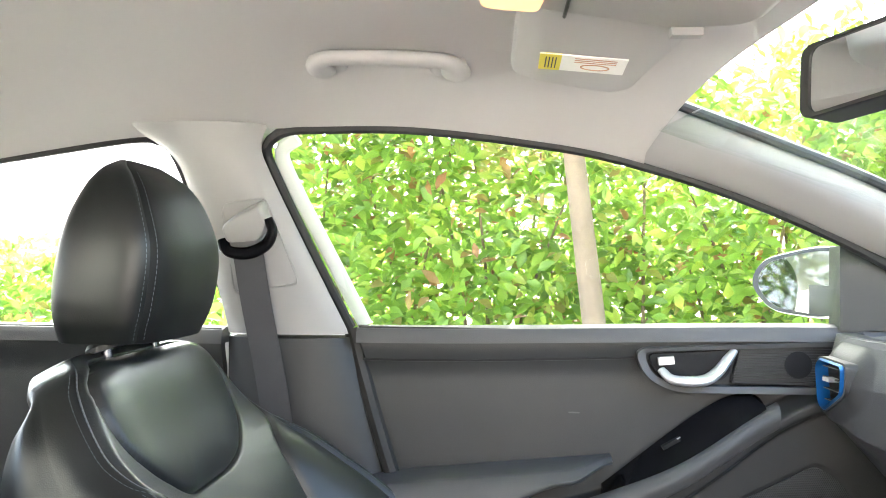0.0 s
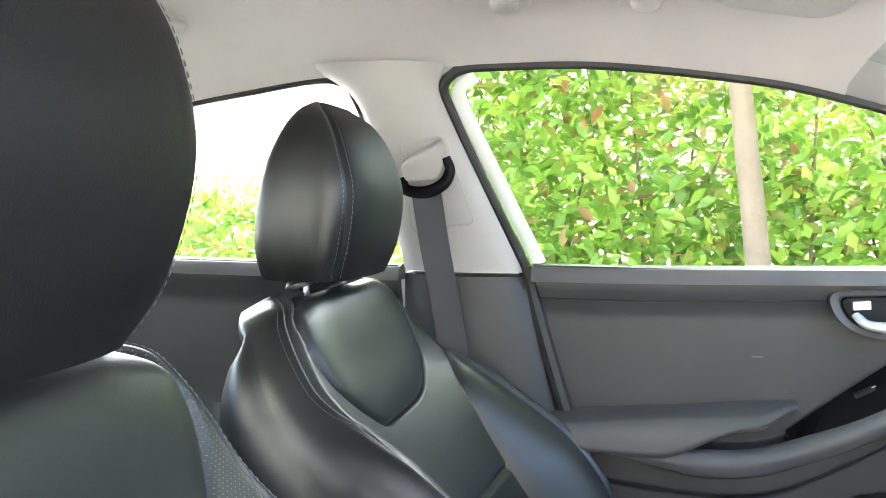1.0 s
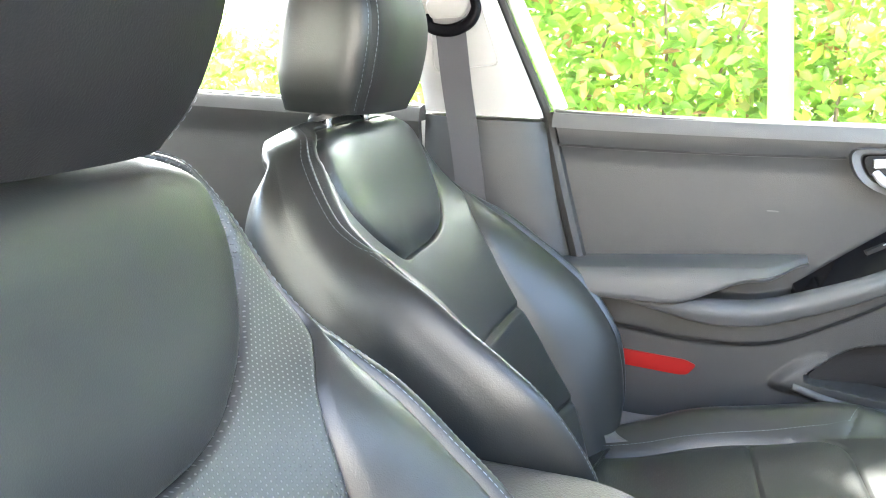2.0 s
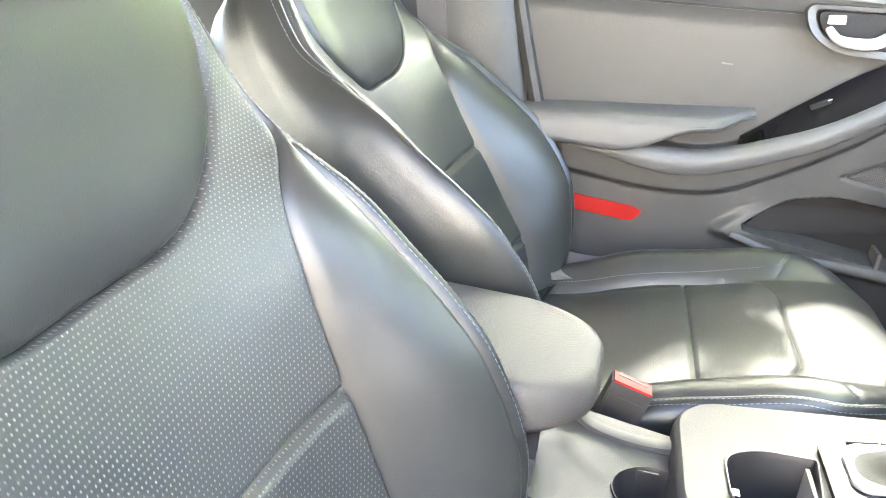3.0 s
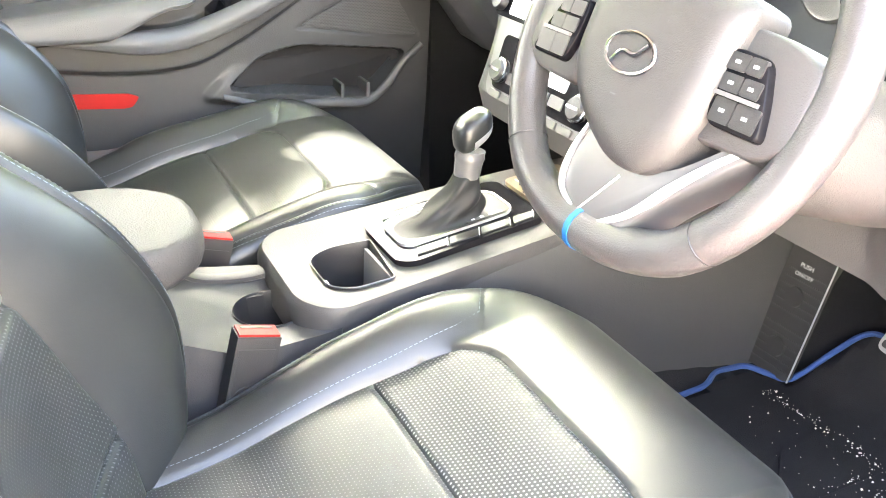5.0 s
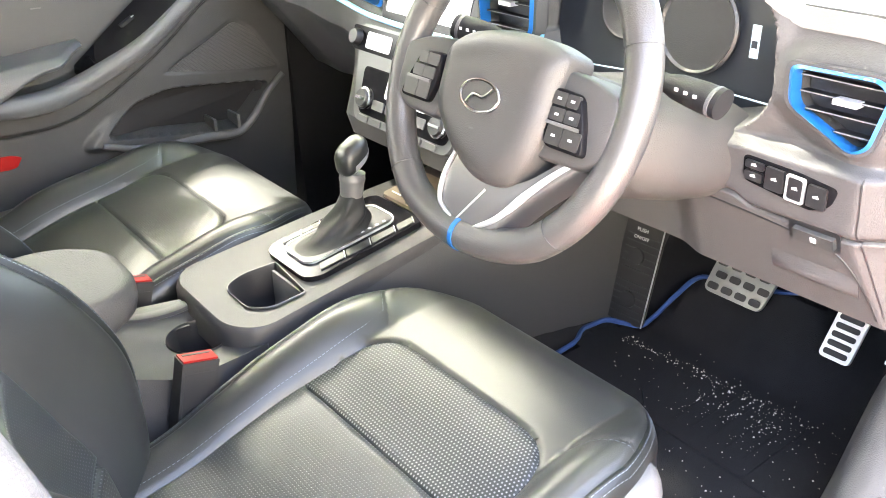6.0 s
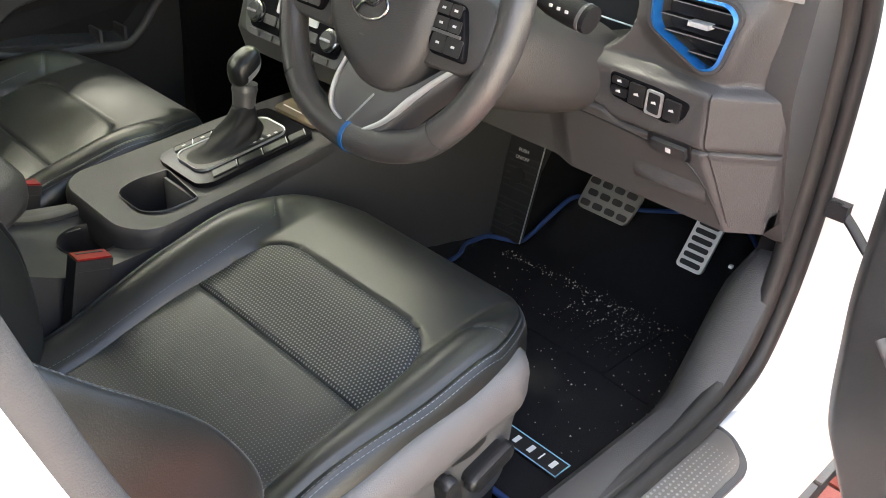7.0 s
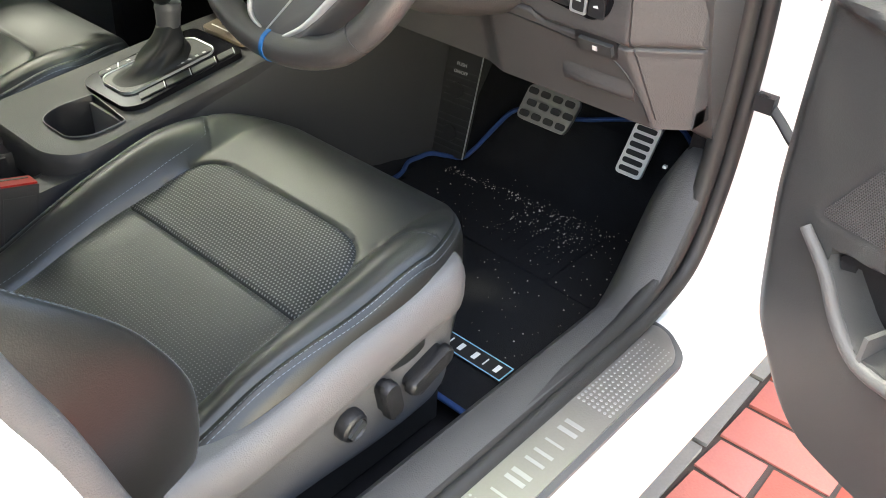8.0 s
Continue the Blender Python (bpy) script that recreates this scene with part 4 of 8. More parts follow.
    # runners
    for w in (-0.19, 0.19):
        part("seat_runner", box((0.22, w - 0.02, 0.298), (0.74, w + 0.02, 0.345), 0.006), "rubber", seat, "dark steel runner", 38, base)
    part("seat_frame", box((0.26, -0.20, 0.335), (0.76, 0.20, 0.43), 0.02), "rubber", seat, "black seat frame", 38, base)
    return seat


left_seat = front_seat(0.362, 1, 0.0, "black leather passenger seat, perforated panels, grey-blue stitching")
right_seat = front_seat(-0.362, -1, 8.8, "black leather driver seat, perforated panels, grey-blue stitching")


# ---- doors ----
RAIL = curve([(0.20, 0.690), (0.45, 0.690), (0.55, 0.688), (0.60, 0.697), (0.68, 0.728), (0.756, 0.765), (0.874, 0.838), (0.95, 0.875), (1.10, 0.90)])
LOWER = curve([(0.20, 0.645), (0.353, 0.630), (0.50, 0.618), (0.60, 0.628), (0.68, 0.665), (0.775, 0.723), (0.92, 0.828), (1.10, 0.87)])
POCKET = rounded([(0.650, 0.578), (0.720, 0.632), (0.790, 0.648), (0.96, 0.632), (1.010, 0.626), (0.985, 0.596), (0.950, 0.560), (0.92, 0.545), (0.86, 0.552)], 0.018, 4)
POCKET_LIP = rounded([(0.600, 0.560), (0.690, 0.648), (0.780, 0.674), (0.96, 0.650), (1.060, 0.640), (1.012, 0.612), (0.972, 0.560), (0.93, 0.520), (0.86, 0.523)], 0.025, 4)
SPEAKER = rounded([(0.775, 0.680), (0.96, 0.656), (1.045, 0.650), (0.985, 0.745), (0.945, 0.770), (0.88, 0.735)], 0.018, 3)
DOOR_FRONT = curve([(0.360, 0.88), (0.363, 0.975), (0.370, 1.026), (0.40, 1.066), (0.45, 1.100), (0.48, 1.117), (0.57, 1.133), (0.66, 1.144), (0.95, 1.150)])


def door_depth(x, z):
    """How far the trim stands in from the door's outer line."""
    belt = 0.908 + 0.02 * smoothstep(0.3, 1.0, x)
    d = 0.020
    d += 0.014 * smoothstep(belt - 0.03, belt + 0.025, z)
    r, lo = RAIL(x), LOWER(x)
    band = smoothstep(r + 0.006, r - 0.016, z)
    d += 0.050 * band
    d -= 0.014 * smoothstep(lo + 0.008, lo - 0.008, z)
    d += groove(z - lo, 0.004, 0.005)
    d -= 0.012 * smoothstep(0.55, 0.36, z)
    lip = poly_dist(POCKET_LIP, x, z)
    d += 0.012 * smoothstep(0.008, -0.012, lip) * smoothstep(0.63, 0.57, z)
    pk = poly_dist(POCKET, x, z)
    d -= 0.055 * smoothstep(0.004, -0.008, pk)
    sp = poly_dist(SPEAKER, x, z)
    d -= 0.003 * smoothstep(0.002, -0.006, sp)
    return d


def door(sign, name, label, hinge=None, swing=0.0):
    root = thing(name, label, "car door", kind="structure")
    if hinge:
        root.matrix_basis = Matrix.Translation((0, 0, -0.03)) @ Matrix.Translation(hinge) @ Matrix.Rotation(radians(swing), 4, "Z") @ Matrix.Translation([-c for c in hinge])

    def P(x, y, z):
        return Vector((x, sign * y, z))

    def card(x, z):
        return P(x, 0.735 - door_depth(x, z), z)
    xs = span(0.225, 1.10, 230 if sign > 0 else 170)
    zs = span(0.345, 0.962, 230) if sign > 0 else [0.361 + 0.601 * (k / 150) ** 1.25 for k in range(151)]
    front = 1.10 if sign > 0 else 1.165

    def trim_pt(x, z):
        k = 0.30 * max(0.0, 0.945 - z) if sign > 0 else 0.15 * max(0.0, 0.945 - z)
        cut = 0.0 if sign > 0 else 0.085 * smoothstep(0.47, 0.34, z) + 0.16 * smoothstep(0.36, 0.265, z) ** 2
        if sign < 0:
            # the front edge is rolled over towards the hinges
            u, end = (x - 0.225) / 0.875, DOOR_FRONT(z)
            face = end - 0.056
            if u < 0.92:
                return card(lerp(0.238 + k, face, u / 0.92), z)
            v = (u - 0.92) / 0.08
            return card(face, z).lerp(P(end, 0.742, z), v) + P(0, -0.008 * math.sin(math.pi * v), 0)
        xx = 0.238 + (x - 0.225) * (front - cut - 0.238 - k) / 0.875 + k
        # the rear lower corner is cut away and rounded
        return card(xx, z)
    body = part("door_card", grid_sheet(trim_pt, xs, zs, (0, sign * 0.02, 0)), "soft_dark", root, "dark grey soft door card")
    # belt capping
    cap = bmesh.new()
    rings = []
    for x in span(0.235, 1.10, 40):
        z = 0.958 + 0.014 * smoothstep(0.25, 1.0, x)
        rings.append([P(x, y, z + h) for y, h in ((0.690, -0.022), (0.692, -0.008), (0.698, 0.0), (0.714, 0.004), (0.735, 0.004), (0.735, -0.022))])
    add_loft(cap, rings)
    part("belt_capping", cap, "soft_mid", root, "grey belt capping")
    seam = [P(x, 0.735 - door_depth(x, 0.908 + 0.02 * smoothstep(0.3, 1.0, x)) - 0.0002, 0.908 + 0.02 * smoothstep(0.3, 1.0, x)) for x in span(0.245, 0.675, 40)]
    part("belt_seam", tube(seam, 0.0022, 6), "rubber", root, "fine dark seam")
    # armrest pad
    pad = bmesh.new()
    rings = []
    for x in span(0.262, 0.640, 40):
        t = (x - 0.262) / 0.378
        top = 0.728 + 0.038 * t
        bot = 0.690 + 0.048 * smoothstep(0.45, 0.80, t) + 0.018 * smoothstep(0.8, 1.0, t)
        reach = 0.600 + 0.075 * smoothstep(0.80, 1.02, t) + 0.012 * smoothstep(0.1, 0.0, t)
        sec = rounded([(0.735, bot), (reach + 0.006, bot), (reach, bot + 0.008), (reach + 0.004, top - 0.012), (reach + 0.016, top), (0.735, top)], 0.008, 3)
        rings.append([P(x, q[0], q[1]) for q in sec])
    add_loft(pad, rings)
    part("armrest", pad, "soft_mid", root, "padded grey armrest")
    # rail that sweeps up to the handle
    rail = bmesh.new()
    rings = []
    for x in span(0.36, 0.885, 70):
        z, grow = RAIL(x), smoothstep(0.34, 0.52, x)
        w = 0.012 + 0.006 * smoothstep(0.46, 0.56, x)
        y0 = 0.634 + 0.026 * smoothstep(0.70, 0.90, x) - 0.026 * smoothstep(0.62, 0.45, x)
        sec = rounded([(y0, z - 0.026), (y0 - 0.010, z - 0.004), (y0 - 0.002, z + 0.012), (y0 + 0.018, z + 0.016), (y0 + 0.024, z - 0.02)], 0.007, 3)
        rings.append([P(x, lerp(y0 + 0.024, q[0], grow), z - 0.006 + (q[1] - z + 0.006) * max(0.08, grow)) for q in sec])
    add_loft(rail, rings)
    part("grab_rail", rail, "soft_mid", root, "grey curved pull rail")
    # glossy switch panel on the sweep
    sp = bmesh.new()
    rings = []
    for x in span(0.625, 0.868, 30):
        z = RAIL(x) + 0.012
        top = 0.046 * math.sin(math.pi * min(1, max(0, (0.872 - x) / 0.247)) ** 0.65) + 0.004
        rings.append([P(x, 0.640 + 0.022 * smoothstep(0.7, 0.88, x), z), P(x, 0.664 + 0.010 * smoothstep(0.7, 0.88, x), z + top * 0.5), P(x, 0.70, z + top), P(x, 0.705, z - 0.012), P(x, 0.66, z - 0.012)])
    add_loft(sp, rings)
    panel = part("switch_panel", sp, "gloss", root, "glossy black switch panel")
    part("window_switch", box((0, 0, -0.002), (0.030, 0.012, 0.004), 0.002, axes(P(0.715, 0.668, 0.784), (0.86, 0, 0.5), (0, sign, 0))), "pocket", panel)
    part("switch_mark", box((0, 0, 0), (0.006, 0.004, 0.0012), 0.0, axes(P(0.735, 0.664, 0.800), (0.86, 0, 0.5), (0, sign, 0))), "white_print", panel, "white mark")
    # handle bezel, lever and louvred end
    outer = rounded([(0.672, 0.935), (0.99, 0.952), (0.99, 0.870), (0.735, 0.868), (0.690, 0.890)], [0.022, 0.01, 0.01, 0.04, 0.03], 6)
    inner = rounded([(0.686, 0.930), (0.985, 0.944), (0.985, 0.880), (0.738, 0.878), (0.702, 0.893)], [0.016, 0.006, 0.006, 0.03, 0.022], 6)

    def fr(bm, outl, innl, y0, y1, yi):
        rows = []
        for line, y in ((outl, y0), (outl, y1), (innl, yi), (innl, y0)):
            rows.append([bm.verts.new(P(p[0], y, p[1])) for p in line])
        n = len(outl)
        for k in range(4):
            a, b = rows[k], rows[(k + 1) % 4]
            for i in range(n):
                bm.faces.new((a[i], a[(i + 1) % n], b[(i + 1) % n], b[i]))
        return bm
    bez = part("handle_bezel", fr(bmesh.new(), outer, inner, 0.715, 0.684, 0.688), "soft_mid", root, "grey handle surround")
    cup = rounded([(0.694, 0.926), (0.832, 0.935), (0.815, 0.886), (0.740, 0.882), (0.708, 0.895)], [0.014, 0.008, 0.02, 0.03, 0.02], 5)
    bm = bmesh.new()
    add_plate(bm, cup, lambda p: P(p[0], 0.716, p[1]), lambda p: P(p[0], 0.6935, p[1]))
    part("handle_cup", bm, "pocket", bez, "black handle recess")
    lev = [P(0.716, 0.694, 0.902), P(0.728, 0.682, 0.890), P(0.750, 0.676, 0.887), P(0.780, 0.675, 0.890), P(0.800, 0.678, 0.904), P(0.815, 0.684, 0.922), P(0.826, 0.694, 0.932)]
    part("door_handle", tube(spline(lev, 30), lambda t: 0.0105 * (0.8 + 0.45 * math.sin(math.pi * t)), 14, flat=(1.0, 0.65)), "bright_silver", bez, "satin chrome door handle")
    part("lock_tab", box((-0.012, -0.006, -0.004), (0.012, 0.006, 0.006), 0.0055, axes(P(0.722, 0.690, 0.917), (1, 0, 0.1), (0, 0, 1))), "bright_silver", bez, "silver lock tab")
    bm = bmesh.new()
    add_plate(bm, rounded([(0.838, 0.936), (0.985, 0.944), (0.985, 0.880), (0.824, 0.884)], 0.004, 2), lambda p: P(p[0], 0.712, p[1]), lambda p: P(p[0], 0.700, p[1]))
    louvre = part("louvre_panel", bm, "soft_dark", bez)
    for i in range(15):
        z = 0.884 + 0.0040 * i
        part("louvre", box((0.826 + 0.0009 * i, min(sign * 0.696, sign * 0.701), z), (0.984, max(sign * 0.696, sign * 0.701), z + 0.0020), 0.0), "soft_dark", louvre)
    tw = add_lathe(bmesh.new(), [(0, 0), (0.021, 0), (0.021, 0.001), (0.0205, 0.0015), (0, 0.0015)], axes(P(0.925, 0.6965, 0.913), (1, 0, 0), (0, 0, sign)), 24)
    part("tweeter_grille", tw, "pocket", louvre, "round black tweeter grille")
    # red reflector
    red = rounded([(0.355, 0.592), (0.478, 0.584), (0.496, 0.577), (0.484, 0.560), (0.470, 0.558), (0.355, 0.566)], 0.004, 3)
    bm = bmesh.new()
    add_plate(bm, red, lambda p: P(p[0], 0.695, p[1]), lambda p: P(p[0], 0.7345 - door_depth(p[0], p[1]) - 0.002, p[1]))
    part("red_reflector", bm, "red_lens", root, "red door warning reflector")
    # speaker grille
    bm = bmesh.new()
    add_plate(bm, [a * 1.0 for a in rounded([(0.790, 0.684), (0.96, 0.661), (1.036, 0.656), (0.982, 0.740), (0.945, 0.763), (0.885, 0.731)], 0.014, 3)], lambda p: P(p[0], 0.70, p[1]), lambda p: P(p[0], 0.735 - door_depth(p[0], p[1]) - 0.003, p[1]))
    uvm = finish(bm, "speaker_grille")
    lay = uvm.uv_layers.new(name="UVMap")
    for lp in uvm.loops:
        co = uvm.vertices[lp.vertex_index].co
        lay.data[lp.index].uv = (co.x, co.z)
    part("speaker_grille", uvm, "grille", root, "perforated dark speaker grille")
    # the pocket's pale rounded rim
    part("pocket_rim", tube([P(p[0], 0.735 - door_depth(0.5, 0.52) - 0.010, p[1]) for p in spline([(0.640, 0.566, 0), (0.72, 0.545, 0), (0.86, 0.537, 0), (0.925, 0.534, 0), (0.965, 0.562, 0), (1.000, 0.606, 0), (1.040, 0.640, 0)], 40)], lambda t: 0.0105 - 0.004 * abs(2 * t - 1), 10), "soft_mid", root, "pale grey rim of the door pocket", 60)
    # a black sheet in the pocket stands in for its shade
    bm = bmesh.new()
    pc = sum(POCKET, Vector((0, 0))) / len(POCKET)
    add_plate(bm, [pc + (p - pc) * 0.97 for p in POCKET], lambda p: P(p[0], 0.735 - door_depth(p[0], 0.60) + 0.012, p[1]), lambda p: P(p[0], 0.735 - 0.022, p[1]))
    part("pocket_lining", bm, "pocket", root, "black sheet standing in for the shade inside the pocket")
    # ribs in the pocket
    for x in (0.872, 0.925):
        part("pocket_rib", box((x - 0.003, min(sign * 0.665, sign * 0.72), 0.535), (x + 0.003, max(sign * 0.665, sign * 0.72), 0.572), 0.002), "soft_mid", root, "small grey rib in the door pocket")
    part("scratch", box((0.575, min(sign * 0.7135, sign * 0.7145), 0.828), (0.592, max(sign * 0.7135, sign * 0.7145), 0.830), 0.0, Matrix.Identity(4)), "soft_mid", root, "pale scratch") if sign > 0 else None
    if sign < 0:
        skin = part("door_skin", grid_sheet(lambda x, z: P(x, 0.830 + 0.03 * math.sin(math.pi * (z - 0.26) / 0.72), z), span(0.14, 1.09, 20), span(0.372, 0.955, 14), (0, 0.01, 0)), "white_paint", root, "white painted outer skin")
        edge = bmesh.new()
        add_loft(edge, [[P(x, y, z) for x, y in ((DOOR_FRONT(z) - 0.03, 0.744), (DOOR_FRONT(z) - 0.003, 0.744), (DOOR_FRONT(z) - 0.003, 0.80), (DOOR_FRONT(z) - 0.008, 0.832), (DOOR_FRONT(z) - 0.04, 0.832))] for z in (0.361, 0.364, 0.372, 0.385, 0.40, 0.43, 0.47, 0.55, 0.66, 0.80, 0.955)])
        part("door_edge", edge, "white_paint", root, "white painted door edge")
    return root


left_door = door(1, "door_1", "closed grey passenger door with armrest, chrome handle and map pocket")
right_door = door(-1, "door_2", "white driver door standing wide open, grey inner trim", (1.16, -0.80, 0.6), 68.0)


# ---- centre console ----
def console():
    root = thing("centre_console", "grey plastic centre console with cup holder and storage bin", "console", (0.55, 0.0, 0.30))
    W = inv(root)
    # body: side walls that rise towards the dash, built as a lofted trough
    top = curve([(0.05, 0.575), (0.36, 0.540), (0.40, 0.46), (0.55, 0.46), (0.66, 0.47), (0.69, 0.545), (0.86, 0.580), (1.02, 0.605), (1.45, 0.62)])
    half = curve([(0.05, 0.090), (0.40, 0.092), (0.50, 0.096), (0.57, 0.104), (0.66, 0.102), (0.86, 0.098), (1.05, 0.095), (1.45, 0.10)])
    rings = []
    for x in span(0.05, 1.45, 80):
        t, h = top(x), half(x)
        sec = [(-h - 0.012, 0.29), (-h - 0.012, 0.42), (-h - 0.006, t - 0.05), (-h, t - 0.016), (-h + 0.006, t - 0.004), (-h + 0.018, t), (-0.04, t - 0.001), (0.04, t - 0.001),
               (h - 0.018, t), (h - 0.006, t - 0.004), (h, t - 0.016), (h + 0.006, t - 0.05), (h + 0.012, 0.42), (h + 0.012, 0.29)]
        rings.append([Vector((x, y, z)) for y, z in sec])
    body = part("console_body", add_loft(bmesh.new(), rings), "soft_dark", root, "dark grey lower body", 38, W)
    return root, W, body, top, half


console_root, CW, console_body, console_top, console_half = console()


# the raised deck carries the bin and the shift panel
def deck():
    rings = []
    out = rounded([(0.530, -0.070), (0.560, -0.108), (0.88, -0.092), (1.03, -0.080), (1.03, 0.098), (0.88, 0.112), (0.56, 0.120), (0.530, 0.085)], [0.035, 0.035, 0.02, 0.01, 0.01, 0.02, 0.035, 0.035], 6)
    zt = curve([(0.53, 0.553), (0.60, 0.556), (0.67, 0.562), (0.86, 0.590), (1.03, 0.612)])
    mid = Vector((0.78, 0.006))
    for f, dz in ((1.0, -0.05), (1.0, -0.012), (0.992, -0.004), (0.975, 0.0)):
        rings.append([Vector(((mid + (p - mid) * f).x, (mid + (p - mid) * f).y, zt((mid + (p - mid) * f).x) + dz)) for p in out])
    return rings, zt


deck_rings, deck_z = deck()
BIN = rounded([(0.576, -0.056), (0.600, -0.074), (0.652, -0.072), (0.662, 0.028), (0.612, 0.034), (0.576, 0.016)], [0.022, 0.02, 0.006, 0.006, 0.025, 0.025], 6)
bm = bmesh.new()
add_loft(bm, deck_rings, caps=False)
# top face with the bin's opening left free
loop_o = [bm.verts.new(p) for p in deck_rings[-1]]
loop_i = [bm.verts.new((p.x, p.y, deck_z(p.x))) for p in BIN]
edges = [bm.edges.new((loop_o[i], loop_o[(i + 1) % len(loop_o)])) for i in range(len(loop_o))] + [bm.edges.new((loop_i[i], loop_i[(i + 1) % len(loop_i)])) for i in range(len(loop_i))]
bmesh.ops.triangle_fill(bm, use_beauty=True, edges=edges)
part("upper_deck", bm, "console", console_root, "grey raised deck", 38, CW)
bm = bmesh.new()
add_loft(bm, [[Vector((p.x, p.y, deck_z(p.x) + dz)) for p in [Vector((0.619, -0.020)) + (q - Vector((0.619, -0.020))) * f for q in BIN]] for f, dz in
              ((1.035, 0.0015), (1.0, 0.003), (0.985, 0.0), (0.97, -0.02), (0.93, -0.075), (0.02, -0.078))], caps=False)
bin_ob = part("storage_bin", bm, "black", console_root, "open black storage bin", 38, CW)
part("bin_rim", add_tube(bmesh.new(), [Vector((p.x, p.y, deck_z(p.x) + 0.003)) for p in [Vector((0.619, -0.020)) + (q - Vector((0.619, -0.020))) * 1.01 for q in BIN]], 0.0008, 6, True), "silver_soft", bin_ob, "thin silver rim")
part("bin_divider", box((0.652, -0.066, 0.490), (0.656, 0.022, 0.556), 0.0015), "dash_top", bin_ob, "pale divider plate")
part("bin_clip", box((0.584, -0.022, 0.526), (0.590, -0.012, 0.540), 0.002), "chrome", bin_ob, "small bright clip")
# lower tray with a cup holder
CUP = [Vector((0.516 + 0.041 * math.cos(2 * math.pi * k / 36), -0.022 + 0.041 * math.sin(2 * math.pi * k / 36))) for k in range(36)]
tray_o = rounded([(0.375, -0.095), (0.46, -0.104), (0.575, -0.108), (0.575, 0.062), (0.375, 0.062)], [0.02, 0.02, 0.004, 0.004, 0.004], 4)
tray_z = curve([(0.37, 0.562), (0.42, 0.538), (0.47, 0.523), (0.53, 0.522), (0.58, 0.533)])
bm = bmesh.new()
lo_ = [bm.verts.new((p.x, p.y, tray_z(p.x))) for p in tray_o]
li_ = [bm.verts.new((p.x, p.y, 0.5215)) for p in CUP]
eds = [bm.edges.new((lo_[k], lo_[(k + 1) % len(lo_)])) for k in range(len(lo_))] + [bm.edges.new((li_[k], li_[(k + 1) % len(li_)])) for k in range(len(li_))]
bmesh.ops.triangle_fill(bm, use_beauty=True, edges=eds)
low_ = [bm.verts.new((p.x, p.y - 0.004, 0.44)) for p in tray_o]
for k in range(len(lo_)):
    bm.faces.new((lo_[k], lo_[(k + 1) % len(lo_)], low_[(k + 1) % len(lo_)], low_[k]))
part("cup_tray", bm, "console", console_root, "grey lower tray", 38, CW)
bm = bmesh.new()
add_loft(bm, [[Vector((0.516 + (p.x - 0.516) * f, -0.022 + (p.y + 0.022) * f, z)) for p in CUP] for f, z in
              ((1.04, 0.520), (1.03, 0.5245), (1.0, 0.5240), (0.97, 0.518), (0.90, 0.452), (0.03, 0.450))], caps=False)
cup = part("cup_holder", bm, "black", console_root, "round dark cup holder", 38, CW)
part("cup_divider", box((0.500, 0.014, 0.452), (0.520, 0.030, 0.521), 0.004), "black", cup, "upright dark divider")
part("cup_spring", box((0.540, -0.030, 0.472), (0.549, -0.014, 0.514), 0.003), "gloss", cup, "small black spring flap")
# gap trim and curved rail on the passenger's side of the tray
part("side_gap_trim", box((0.36, 0.050, 0.40), (0.60, 0.104, 0.505), 0.008), "black", console_root, "black gap trim beside the tray", 38, CW)
rail = spline([(0.40, 0.058, 0.590), (0.422, 0.052, 0.566), (0.446, 0.046, 0.547), (0.49, 0.042, 0.539), (0.535, 0.044, 0.540), (0.585, 0.060, 0.553)], 36)
bm = bmesh.new()
add_loft(bm, [[p + Vector((0, dy, dz)) for dy, dz in ((-0.004, -0.06), (-0.004, -0.009), (-0.006, -0.007), (-0.006, -0.002), (-0.003, 0.0), (0.008, 0.0), (0.010, -0.004), (0.012, -0.06))] for p in rail])
part("tray_rail", bm, "console", console_root, "", 38, CW)
# shift panel
SH = axes((0.764, 0.004, 0.5775), (0.9889, 0, 0.1486), (0, 1, 0))
po = rounded([(-0.100, -0.052), (-0.082, -0.066), (0.098, -0.060), (0.104, -0.05), (0.104, 0.062), (0.09, 0.070), (-0.085, 0.066), (-0.100, 0.05)], 0.012, 4)
shift = thing("shift_panel", "glossy black gear selector panel with chrome frame", "gear selector", SH)
part("panel_plate", plate(po, pose(0, 0, 0.007), 0.012, 0.002, 2), "gloss", shift, "piano black plate")
fo = rounded([(-0.072, -0.034), (0.068, -0.030), (0.080, -0.018), (0.080, 0.034), (0.066, 0.046), (-0.070, 0.044), (-0.082, 0.03), (-0.082, -0.022)], 0.010, 4)
fi = [p * 0.980 for p in fo]
part("chrome_frame", add_frame(bmesh.new(), fo, fi, pose(0, 0, 0.0108), 0.004, -0.0005), "silver", shift, "satin chrome frame")
part("gate_surround", plate(fi, pose(0, 0, 0.0090), 0.004, 0.001), "black", shift, "dark satin surround")
part("gate_plate", plate(rounded([(0.010, -0.026), (0.072, -0.024), (0.072, 0.036), (0.010, 0.036)], 0.008, 3), pose(0, 0, 0.0104), 0.003), "black", shift)
for k, x in enumerate((0.060, 0.047, 0.034, 0.021)):
    part("gate_mark", box((x - 0.0025, -0.0225, 0.0103), (x + 0.0025, -0.0180, 0.0108)), "white_print", shift, "white letter mark")
